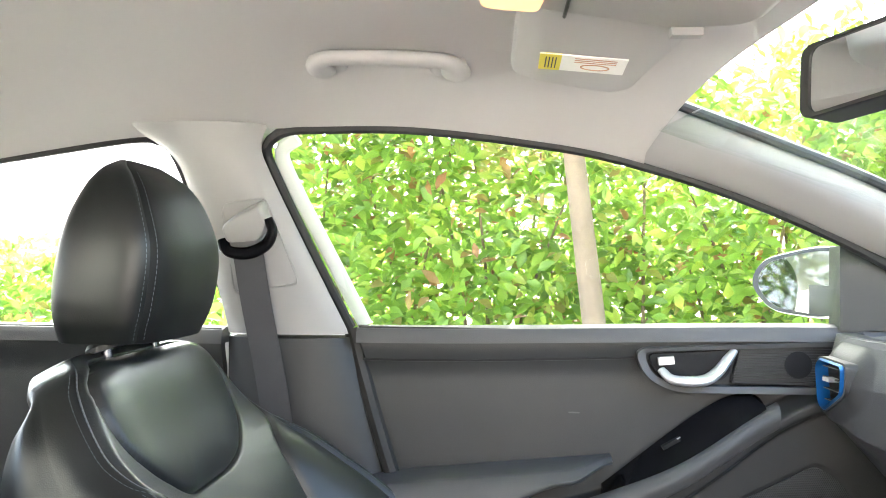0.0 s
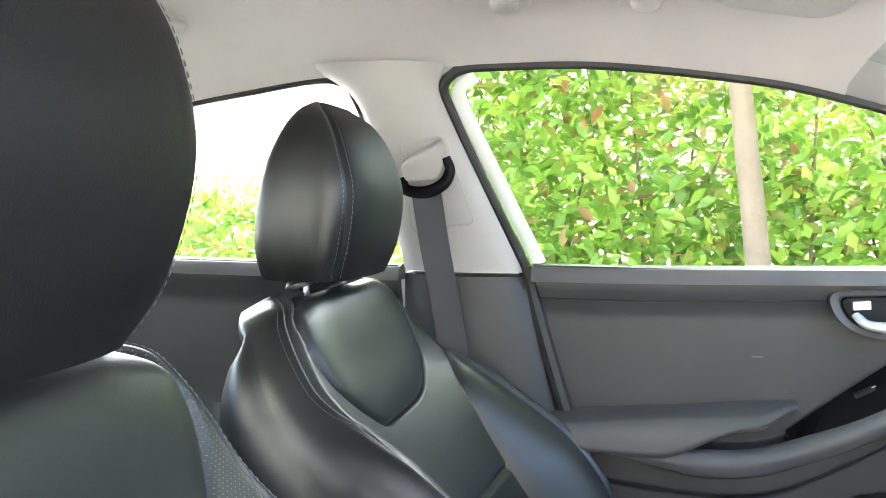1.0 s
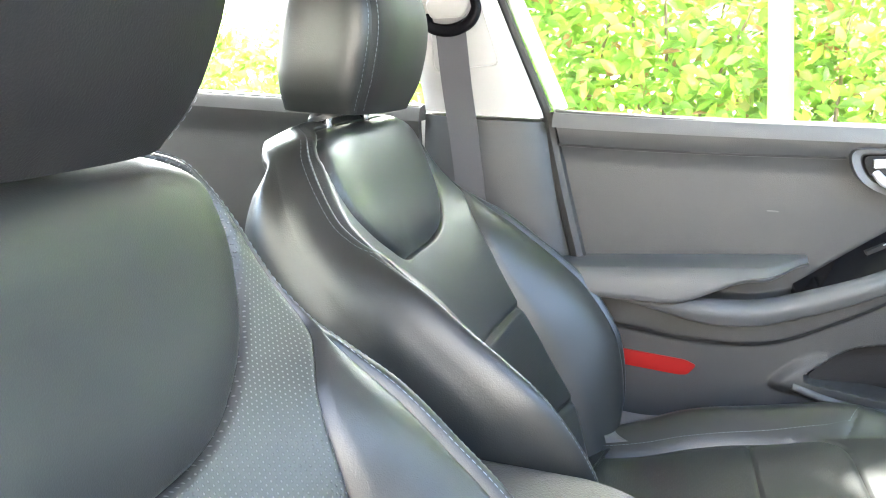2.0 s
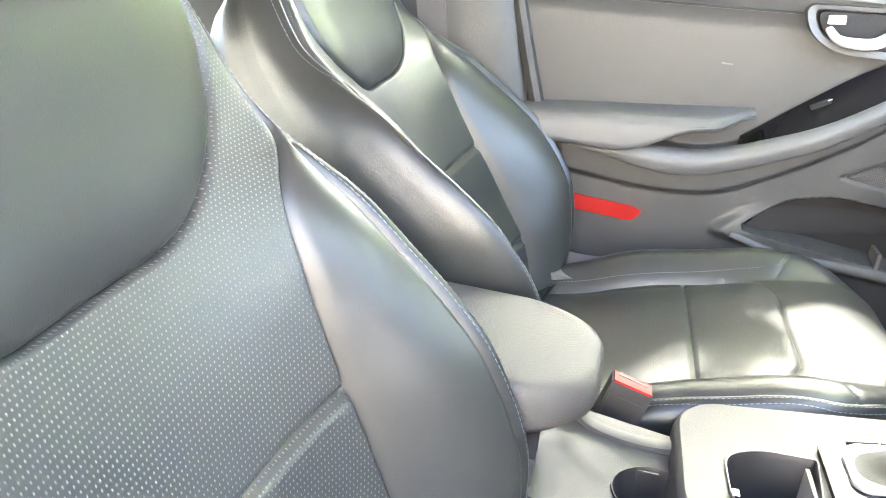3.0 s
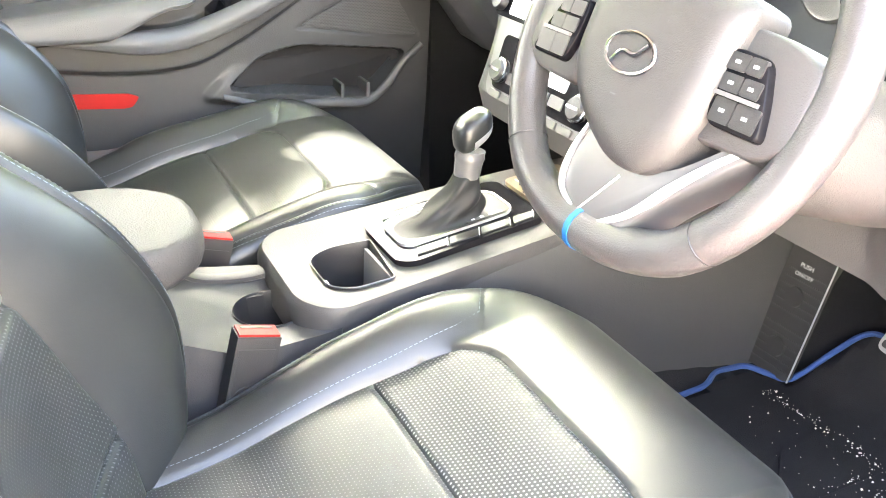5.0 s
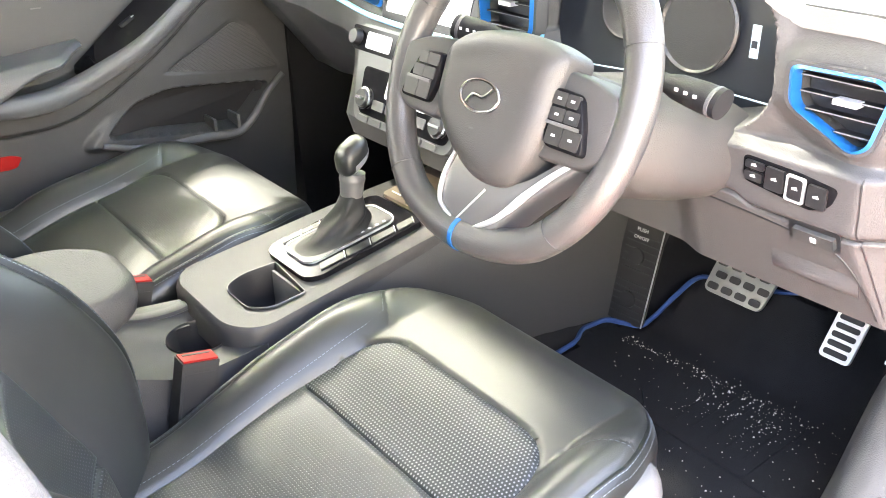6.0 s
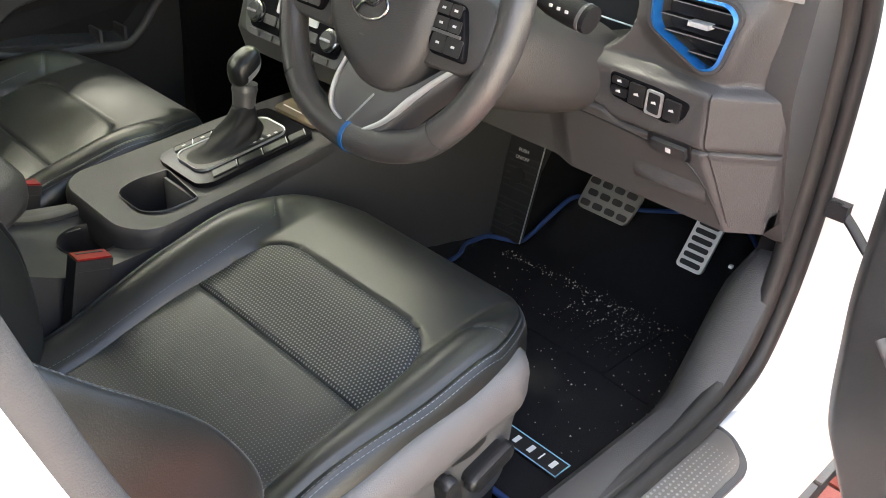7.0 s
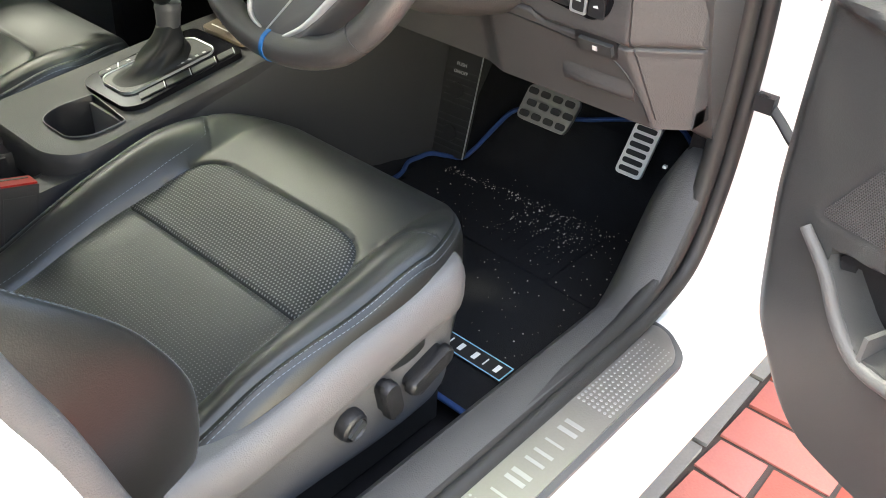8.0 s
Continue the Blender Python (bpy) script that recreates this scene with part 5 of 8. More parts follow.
# leather boot and lever
bm = bmesh.new()
rings = []
for i in range(21):
    t = i / 20
    cx, cz = lerp(-0.014, 0.030, t ** 0.7), 0.009 + 0.054 * t ** 1.35
    rx, ry = lerp(0.060, 0.0155, t ** 0.62), lerp(0.032, 0.0150, t ** 0.7)
    ring = []
    for j in range(40):
        a = 2 * math.pi * j / 40
        w = math.sin(math.pi * t) ** 0.8
        fold = 1 + 0.13 * math.sin(2 * a + 5.0 * t + 0.6) * w + 0.09 * math.sin(5 * a - 8 * t) * w
        ring.append(Vector((cx + rx * fold * math.copysign(abs(math.cos(a)) ** 0.75, math.cos(a)), 0.006 + ry * fold * math.copysign(abs(math.sin(a)) ** 0.75, math.sin(a)), cz)))
    rings.append(ring)
part("boot", add_loft(bm, rings), "pad_leather", shift, "creased black leather boot", 80)
part("collar", add_tube(bmesh.new(), spline([(0.030, 0.006, 0.058), (0.034, 0.006, 0.074), (0.039, 0.006, 0.092)], 12), lambda t: 0.0165 + 0.0022 * t + 0.0012 * math.exp(-((t - 0.72) / 0.08) ** 2), 24), "silver_soft", shift, "grey satin neck collar")


def knob_ring(u):
    """A rounded square section of the knob, u from its rear (0) to its front (1)."""
    end = (1 - abs(2 * u - 1) ** 3.2) ** 0.42
    cx, cz = 0.018 + 0.050 * u, 0.107 + 0.022 * u
    return [Vector((cx, 0.006 + 0.0200 * end * math.copysign(abs(math.cos(a)) ** 0.68, math.cos(a)), cz + (0.0225 - 0.004 * u) * end * math.copysign(abs(math.sin(a)) ** 0.68, math.sin(a)))) for a in [2 * math.pi * j / 32 for j in range(32)]]


kb = part("knob", add_loft(bmesh.new(), [knob_ring(0.004 + 0.992 * i / 30) for i in range(31)]), "leather", shift, "black leather shift knob", 60)
cap_rings = [[p + Vector((0, (p.y - 0.006) * 0.04, -0.0008)) for p in knob_ring(0.34 + 0.60 * i / 12)[17:32]] for i in range(13)]
part("knob_cap", grid_sheet(lambda u, v: cap_rings[u][v], list(range(13)), list(range(15)), (0, 0, 0.002)), "silver", kb, "silver lower trim")
for y0, dy, xs in ((-0.0485, 0.0075, (-0.050, -0.006, 0.038, 0.078)), (0.0555, 0.0060, (-0.055, -0.022, 0.011))):
    half_key = 0.020 if y0 < 0 else 0.015
    for x in xs:
        half = half_key if x < 0.07 else 0.014
        k = part("panel_button", plate(rounded([(x - half - 0.004, y0 - dy), (x + half - 0.004, y0 - dy * 0.9), (x + half + 0.003, y0 + dy), (x - half + 0.003, y0 + dy)], 0.0025, 2), pose(0, 0, 0.0090), 0.004, 0.0008), "black", shift, "dark satin key")
        part("key_edge", plate([Vector(q) for q in ((x + half - 0.0035, y0 - dy * 0.9), (x + half - 0.0020, y0 - dy * 0.9), (x + half + 0.0050, y0 + dy), (x + half + 0.0035, y0 + dy))], pose(0, 0, 0.0098), 0.004), "silver", k, "bright slanted edge")
        part("key_mark", box((x - 0.003, y0 - 0.0012, 0.0090), (x + 0.003, y0 + 0.0012, 0.0094)), "white_print", k, "white symbol bar") if y0 > 0 else None
part("front_tray", plate(rounded([(0.112, -0.045), (0.20, -0.040), (0.20, 0.06), (0.112, 0.06)], 0.01, 3), pose(0, 0, 0.008), 0.006, 0.002), "brown_tray", shift, "bronze tray lid")
part("tray_line", box((0.125, -0.03, 0.008), (0.127, 0.05, 0.0088)), "paper", shift)


# armrest lid between the seats
def armrest():
    root = thing("console_armrest", "padded grey leather armrest lid on the console", "armrest", (0.25, -0.005, 0.56))
    W = inv(root)
    out = rounded([(0.02, -0.100), (0.40, -0.098), (0.447, -0.055), (0.447, 0.045), (0.40, 0.086), (0.02, 0.088)], [0.02, 0.045, 0.04, 0.04, 0.045, 0.02], 8)
    c = Vector((0.22, -0.005))
    bm = bmesh.new()
    rings = []
    for f, k in ((0.90, 0.0), (0.955, 0.03), (0.985, 0.14), (0.998, 0.35), (1.0, 0.60), (0.994, 0.80), (0.975, 0.93), (0.945, 0.985), (0.90, 1.0), (0.4, 1.01)):
        ring = []
        for p in out:
            x, y = c.x + (p.x - c.x) * f, c.y + (p.y - c.y) * f
            low = lerp(0.570, 0.606, smoothstep(0.22, 0.43, x))
            ring.append(Vector((x, y, lerp(low, 0.652 + 0.010 * smoothstep(0.45, 0.2, x), k))))
        rings.append(ring)
    add_loft(bm, rings)
    part("lid", bm, "armrest_vinyl", root, "", 60, W)
    part("lid_base", box((0.04, -0.085, 0.50), (0.40, 0.075, 0.576), 0.012), "console", root, "grey plastic base", 38, W)
    lt = bmesh.new()
    add_tube(lt, [(0.437, 0.020, 0.588), (0.444, 0.022, 0.575), (0.440, 0.050, 0.572), (0.436, 0.052, 0.588)], 0.002, 6)
    part("latch", lt, "chrome", root, "wire latch", 38, W)
    return root


armrest()


def buckle(p, lean, label):
    root = thing("seat_belt_buckle", label, "seat belt", pose(p[0], p[1], p[2], lean, 0, 90), "buckles")
    part("buckle_body", box((-0.012, -0.023, -0.112), (0.012, 0.023, 0.0), 0.006, None, 3), "rubber", root)
    bt = part("release_button", box((-0.0105, -0.0215, -0.010), (0.0105, 0.0215, 0.0025), 0.003), "red", root, "red release button")
    part("slot", box((0.003, -0.017, 0.0018), (0.0062, 0.017, 0.0032), 0.0005), "black", bt, "dark tongue slot")
    part("strap", box((-0.006, -0.018, -0.22), (0.006, 0.018, -0.108), 0.003), "webbing", root)
    for sgn in (1, -1):
        a, b = sorted((sgn * 0.0118, sgn * 0.0126))
        part("face_panel", box((a, -0.0195, -0.104), (b, 0.0195, -0.014), 0.0004), "black", root, "flat face panel")
        ring = [Vector((sgn * 0.0128, 0.017 * math.cos(2 * math.pi * k / 28), -0.074 + 0.017 * math.sin(2 * math.pi * k / 28))) for k in range(28)]
        part("face_ring", tube(ring, 0.0008, 6, True), "rubber", root, "moulded ring")
        part("rivet", add_lathe(bmesh.new(), [(0.0, 0.0), (0.0062, 0.0), (0.0058, 0.003), (0.0030, 0.0042), (0.0, 0.0036)], axes((sgn * 0.0124, 0.012 * sgn, -0.080), (0, 1, 0), (0, 0, sgn)), 14), "steel", root, "steel rivet")
        a, b = sorted((sgn * 0.0122, sgn * 0.0136))
        part("label_tag", box((a, -0.012, -0.111), (b, 0.010, -0.106), 0.0004), "yellow", root, "small yellow tag")
    return root


buckle((0.474, -0.124, 0.560), 13, "black seat belt buckle with red button beside the driver seat")
buckle((0.486, 0.106, 0.564), 15, "black seat belt buckle with red button beside the passenger seat")


# ---- dashboard ----
dash = thing("dashboard", "grey moulded dashboard with blue-rimmed air vents", "dashboard", (1.0, 0, 0.60))
DW = inv(dash)
HOOD = rounded([(-0.520, 0.870), (-0.495, 0.838), (-0.42, 0.815), (-0.20, 0.815), (-0.145, 0.845), (-0.14, 0.95), (-0.19, 0.985), (-0.45, 0.985), (-0.505, 0.955)], 0.03, 5)
VENT_R = rounded([(-0.545, 0.912), (-0.632, 0.914), (-0.644, 0.903), (-0.632, 0.850), (-0.616, 0.842), (-0.549, 0.874)], [0.010, 0.008, 0.008, 0.010, 0.009, 0.010], 5)
VENT_L = [Vector((-p[0] + 0.0, p[1] + 0.016)) for p in VENT_R]
VENT_C = rounded([(-0.060, 0.935), (-0.165, 0.935), (-0.165, 0.872), (-0.070, 0.860)], 0.014, 5)
VENT_C2 = rounded([(0.175, 0.935), (0.275, 0.935), (0.275, 0.872), (0.175, 0.860)], 0.014, 5)


def dash_x(y, z):
    """How far ahead the dash's face lies at a place across and up."""
    drv = smoothstep(-0.06, -0.17, y)
    cen = smoothstep(0.30, 0.18, abs(y - 0.055))
    pas = smoothstep(0.20, 0.34, y)
    # driver: upper fascia, switch shelf, knee panel
    up = 0.965 + 0.10 * max(0, z - 0.88)
    shelf = 0.940 + 0.05 * max(0, 0.822 - z)
    knee = 0.943 + 0.42 * max(0, 0.765 - z)
    xd = lerp(shelf, up, smoothstep(0.818, 0.834, z))
    xd = max(xd, 0) if z > 0.768 else lerp(knee, shelf, smoothstep(0.758, 0.768, z))
    xd += 0.016 * smoothstep(-0.45, -0.40, y) * smoothstep(0.80, 0.77, z)
    # passenger: one broad sweep down to the glove box
    xp = 0.985 - 0.035 * smoothstep(0.44, 0.56, y) + 0.35 * max(0, z - 0.90) + 0.9 * max(0, 0.80 + 0.05 * smoothstep(0.3, 0.7, y) - z)
    # centre stack leans back
    xc = 0.905 + 0.372 * (z - 0.685) + 0.7 * max(0, 0.690 - z)
    x = xd * drv + xp * pas + xc * (1 - drv) * (1 - pas)
    # the ends are cut back
    edge = 0.640 + 0.35 * max(0, 0.745 - z) + 0.25 * max(0, z - 0.82)
    x += 0.95 * max(0.0, abs(y) - edge) + 0.004 * smoothstep(edge - 0.006, edge + 0.004, abs(y))
    hd = poly_dist(HOOD, y, z)
    x += 0.075 * smoothstep(0.006, -0.010, hd) - 0.010 * math.exp(-(max(0, hd) / 0.02) ** 2) * smoothstep(-0.001, 0.004, hd)
    for vent in (VENT_R, VENT_L, VENT_C, VENT_C2):
        vd = poly_dist(vent, y, z)
        if vd < 0.04:
            x += 0.045 * smoothstep(0.002, -0.003, vd)
            if vent in (VENT_R, VENT_L):
                x -= 0.012 * smoothstep(0.030, 0.004, vd) * smoothstep(-0.003, 0.0, vd)
    if drv > 0.5:
        seam = 0.768 - 0.012 * smoothstep(-0.50, -0.53, y)
        x += 0.006 * math.exp(-((z - seam) / 0.002) ** 2)
        x += 0.004 * math.exp(-((z - 0.828) / 0.0025) ** 2)
    return x


ys = span(-0.700, 0.700, 420)
zs = span(0.655, 0.965, 160)
part("fascia", grid_sheet(lambda y, z: Vector((dash_x(y, z), y, z)), ys, zs, (0.03, 0, 0)), "dash", dash, "", 50, DW)


def dash_top(u, y):
    hood = smoothstep(0.21, 0.13, abs(y + 0.33))
    x0 = dash_x(y, 0.965) - 0.004
    x = lerp(x0, 1.52, u)
    z = 0.963 + 0.012 * math.sin(math.pi * min(1, u * 1.2)) + hood * 0.045 * math.exp(-((u - 0.10) / 0.22) ** 2) - 0.02 * smoothstep(0.60, 0.70, abs(y)) * (1 - u)
    return Vector((x, y, z))


part("dash_pad", grid_sheet(dash_top, [t * t for t in span(0, 1, 30)], span(-0.70, 0.70, 110), (0, 0, -0.02)), "dash_top", dash, "dash top pad, windscreen light put into its pale colour", 50, DW)
part("under_panel", grid_sheet(lambda u, y: Vector((lerp(dash_x(y, 0.655) + 0.004, 1.50, u), y, 0.655 - 0.01 * u)), span(0, 1, 6), span(-0.70, 0.70, 40), (0, 0, 0.02)), "rubber", dash, "black underside", 50, DW)


def vent(name, outline, rim_material, label, deep=0.03, slats=4):
    """Blades and a bright rim let into an opening of the dash."""
    c = sum(outline, Vector((0, 0))) / len(outline)
    x0 = min(dash_x(p[0] + (p[0] - c[0]) * 0.10, p[1] + (p[1] - c[1]) * 0.12) for p in outline) - 0.004
    root = part(name, add_frame(bmesh.new(), [c + (p - c) * 1.056 for p in outline], [c + (p - c) * 0.978 for p in outline], Matrix(((0, 0, -1, x0), (1, 0, 0, 0), (0, 1, 0, 0), (0, 0, 0, 1))), 0.016, 0.003), rim_material, dash, label, 38, DW)
    part("vent_surround", add_frame(bmesh.new(), [c + (p - c) * 1.15 for p in outline], [c + (p - c) * 1.05 for p in outline], Matrix(((0, 0, -1, x0 + 0.001), (1, 0, 0, 0), (0, 1, 0, 0), (0, 0, 0, 1))), 0.020, 0.0), "dash", root, "grey collar round the rim")
    bm = bmesh.new()
    add_plate(bm, [c + (p - c) * 0.95 for p in outline], lambda p: Vector((x0 + deep + 0.004, p[0], p[1])), lambda p: Vector((x0 + deep, p[0], p[1])))
    part("vent_back", bm, "black", root, "dark duct")
    lo, hi = min(p[1] for p in outline), max(p[1] for p in outline)
    for k in range(slats):
        z = lerp(lo, hi, (k + 0.75) / (slats + 0.4))
        inn = [c + (p - c) * 0.90 for p in outline]
        hits = []
        for i in range(len(inn)):
            a, b = inn[i - 1], inn[i]
            if (a[1] > z) != (b[1] > z):
                hits.append(a[0] + (b[0] - a[0]) * (z - a[1]) / (b[1] - a[1]))
        if len(hits) < 2:
            continue
        y0, y1 = min(hits), max(hits)
        b2 = add_box(bmesh.new(), (-0.007, y0, -0.0011), (0.007, y1, 0.0011), Matrix.Translation((x0 + 0.014, 0, z)) @ Matrix.Rotation(radians(4), 4, "Y"))
        sl = part("vent_blade", b2, "pocket", root)
        part("blade_edge", box((x0 + 0.0060, y0, z + 0.0002), (x0 + 0.0072, y1, z + 0.0013)), "dash_top", sl, "thin silver edge")
    zc = lerp(lo, hi, 0.62)
    part("vent_tab", box((x0 - 0.002, c[0] - 0.012, zc - 0.0026), (x0 + 0.012, c[0] + 0.012, zc + 0.0026), 0.0018), "bright_silver", root, "silver tab")
    return root


vent("air_vent", VENT_R, "blue", "air vent with satin blue rim")
vent("air_vent", VENT_L, "blue", "air vent with satin blue rim")
vent("air_vent", VENT_C, "blue", "air vent with satin blue rim")
vent("air_vent", VENT_C2, "blue", "air vent with satin blue rim")
# side demister let into the pad's corner
DM = axes((1.000, -0.590, 0.9715), (0, -1, 0), (1, 0, 0.10))
dem = rounded([(0.0, 0.066), (0.0, 0.006), (0.030, -0.012), (0.062, 0.010), (0.078, 0.066)], [0.008, 0.014, 0.016, 0.014, 0.008], 4)
dm = part("demister_grille", plate(dem, DM @ pose(0, 0, 0.004), 0.008, 0.001), "pocket", dash, "dark demister slots", 38, DW)
for k in range(6):
    v = 0.004 + 0.0105 * k
    hits = [a[0] + (b[0] - a[0]) * (v - a[1]) / (b[1] - a[1]) for a, b in zip(dem, dem[1:] + dem[:1]) if (a[1] > v) != (b[1] > v)]
    part("demister_blade", box((min(hits), v - 0.0012, 0.0035), (max(hits), v + 0.0012, 0.0062), 0.0004, DM), "dash_top", dm, "pale blade")

# instrument cluster behind its hood
CX = 1.036
cl = part("instrument_display", plate([Vector((p[0], p[1])) for p in [Vector((-0.33, 0.89)) + (q - Vector((-0.33, 0.89))) * 0.97 for q in HOOD]], Matrix(((0, 0.12, -1, CX - 0.107), (1, 0, 0, 0), (0, 1, 0.12, 0), (0, 0, 0, 1))), 0.004), "screen", dash, "dark instrument display", 38, DW)
gauge = axes((CX - 0.004, -0.375, 0.908), (0, -1, 0), (0.12, 0, 1))
part("gauge_ring", add_lathe(bmesh.new(), [(0.048, 0.0), (0.053, 0.0), (0.054, 0.005), (0.051, 0.007), (0.048, 0.004)], gauge, 48), "black", cl, "black round gauge bezel")
part("gauge_face", add_lathe(bmesh.new(), [(0.0, 0.0), (0.046, 0.0), (0.046, 0.002), (0.0, 0.002)], gauge, 40), "gauge_glass", cl, "blank grey-green gauge face")
part("side_dial", add_lathe(bmesh.new(), [(0.034, 0.0), (0.039, 0.0), (0.040, 0.004), (0.037, 0.005), (0.034, 0.003)], axes((CX - 0.002, -0.265, 0.915), (0, -1, 0), (0.12, 0, 1)), 40), "black", cl, "black round gauge bezel")
part("glow_line", tube(spline([(CX - 0.022, -0.19, 0.838), (CX - 0.022, -0.30, 0.845), (CX - 0.020, -0.37, 0.852), (CX - 0.022, -0.42, 0.848), (CX - 0.024, -0.498, 0.846)], 30), 0.0011, 6), "ice_line", cl, "thin ice-blue line")
part("car_symbol", box((CX - 0.010, -0.457, 0.888), (CX - 0.008, -0.447, 0.924), 0.002), "ice_line", cl, "pale car-shaped symbol")
part("symbol_glass", box((CX - 0.0105, -0.4555, 0.899), (CX - 0.0098, -0.4485, 0.907), 0.001), "screen", cl)

# switch bank on the shelf
BX = 0.9395
bank_o = rounded([(-0.512, 0.815), (-0.575, 0.812), (-0.618, 0.806), (-0.612, 0.786), (-0.592, 0.776), (-0.515, 0.787)], 0.007, 4)
BM = Matrix(((0, -0.05, -1, BX + 0.0405), (1, 0, 0, 0), (0, 1, -0.05, 0), (0, 0, 0, 1)))
bank = part("switch_bank", plate(bank_o, BM, 0.010, 0.002), "gloss", dash, "black bank of dash switches", 38, DW)
for y0, y1, z0, z1 in ((-0.517, -0.538, 0.803, 0.811), (-0.517, -0.538, 0.790, 0.800), (-0.541, -0.562, 0.786, 0.810), (-0.566, -0.584, 0.783, 0.808), (-0.588, -0.608, 0.782, 0.805)):
    k = part("dash_switch", plate(rounded([(y0, z1), (y1, z1 - 0.001), (y1, z0 - 0.001), (y0, z0)], 0.002, 2), BM @ pose(0, 0, 0.0035), 0.005, 0.001), "black", bank)
    yc, zc = (y0 + y1) / 2, (z0 + z1) / 2
    part("switch_mark", plate([Vector((yc - 0.0032, zc - 0.0010)), Vector((yc + 0.0032, zc - 0.0010)), Vector((yc + 0.0032, zc + 0.0008)), Vector((yc - 0.0016, zc + 0.0022))], BM @ pose(0, 0, 0.0040), 0.001), "white_print", k, "white symbol bar")
part("switch_frame", add_frame(bmesh.new(), rounded([(-0.5645, 0.8095), (-0.5855, 0.8085), (-0.5855, 0.7805), (-0.5645, 0.7815)], 0.003, 3), rounded([(-0.567, 0.807), (-0.583, 0.806), (-0.583, 0.783), (-0.567, 0.784)], 0.003, 3), BM @ pose(0, 0, 0.0042), 0.003), "silver", bank, "silver frame")
fl = part("flap_release", box((-0.003, -0.022, -0.007), (0.003, 0.022, 0.007), 0.002, axes((0.9455, -0.600, 0.748), (0.92, 0, 0.40), (0, 1, 0))), "soft_dark", dash, "small flap release lever", 38, DW)
part("flap_mark", box((-0.0042, -0.004, -0.003), (-0.0032, 0.002, 0.003), 0, axes((0.9455, -0.600, 0.748), (0.92, 0, 0.40), (0, 1, 0))), "white_print", fl, "white symbol bar")
# lid and finger pull of the knee panel, and the crease towards the door
def on_dash(y, z, out=0.0):
    return Vector((dash_x(y, z) - out, y, z))


def dash_line(name, pts, r, material, label):
    line = spline([(0, y, z) for y, z in pts], 40)
    return part(name, tube([on_dash(p.y, p.z, 0.0002) for p in line], r, 6), material, dash, label, 38, DW)


dash_line("lid_seam", [(-0.455, 0.752), (-0.50, 0.750), (-0.56, 0.745), (-0.612, 0.738), (-0.632, 0.724), (-0.650, 0.695), (-0.662, 0.664)], 0.0012, "black", "dark lid seam")
dash_line("end_seam", [(-0.637, 0.822), (-0.639, 0.79), (-0.641, 0.760), (-0.652, 0.72), (-0.668, 0.668)], 0.0011, "black", "dark seam of the end cover")
pull = bmesh.new()
add_loft(pull, [[on_dash(y, 0.698 + dz, 0.0005 + up * math.sin(math.pi * min(1, max(0, (-0.545 - y) / 0.10))) ** 0.5) for dz, up in ((0.014, 0.0), (0.009, 0.0015), (0.003, 0.0065), (-0.003, 0.0095), (-0.008, 0.0075), (-0.013, 0.0))] + [on_dash(y, 0.698, -0.004)] for y in span(-0.546, -0.644, 20)])
part("finger_pull", pull, "dash", dash, "moulded finger pull", 60, DW)
part("release_recess", plate(rounded([(-0.028, -0.013), (0.028, -0.013), (0.028, 0.013), (-0.028, 0.013)], 0.005, 3), axes(on_dash(-0.598, 0.748, 0.0012), (0, -1, 0), (-0.35, 0, 0.94)), 0.004, 0.001), "black", dash, "black recess round the release lever", 38, DW)

# centre stack
SM = axes((0.905, 0.055, 0.685), (0, -1, 0), (0.348, 0, 0.937))   # X towards the driver's side, Y up the slope, Z out to the cabin
stack = part("centre_fascia", plate(rounded([(-0.118, 0.005), (0.128, 0.005), (0.140, 0.10), (0.112, 0.155), (-0.155, 0.155), (-0.140, 0.09)], 0.02, 5), SM @ pose(0, 0, 0.010), 0.02, 0.004), "silver_soft", dash, "pale grey centre stack", 38, DW)
panel = part("climate_panel", plate(rounded([(-0.105, 0.018), (0.118, 0.018), (0.128, 0.085), (0.10, 0.092), (-0.115, 0.092)], 0.012, 4), SM @ pose(0, 0, 0.0125), 0.004, 0.0015), "gloss", stack, "glossy black climate panel")
for x in (-0.088, 0.100):
    kb = part("climate_knob", add_lathe(bmesh.new(), [(0.0, 0.0), (0.0165, 0.0), (0.0165, 0.006), (0.0135, 0.014), (0.0, 0.0145)], SM @ pose(x, 0.043, 0.0125), 28), "black", panel, "round dial")
    part("knob_ring", add_lathe(bmesh.new(), [(0.0145, 0.004), (0.0180, 0.004), (0.0180, 0.008), (0.0150, 0.0095)], SM @ pose(x, 0.043, 0.0125), 28), "chrome", kb, "chrome ring")
    part("knob_spoke", box((x - 0.012, 0.041, 0.0265), (x + 0.012, 0.045, 0.0285), 0.0008, SM), "chrome", kb, "chrome bar")
part("climate_screen", plate(rounded([(-0.045, 0.052), (0.060, 0.052), (0.060, 0.084), (-0.045, 0.084)], 0.004, 2), SM @ pose(0, 0, 0.0138), 0.002), "screen_glare", panel, "display, daylight glare put into its pale colour")
for x in (-0.055, -0.02, 0.015, 0.05):
    part("climate_key", plate(rounded([(x - 0.015, 0.030), (x + 0.015, 0.030), (x + 0.015, 0.045), (x - 0.015, 0.045)], 0.002, 2), SM @ pose(0, 0, 0.0145), 0.003, 0.0008), "soft_mid", panel)
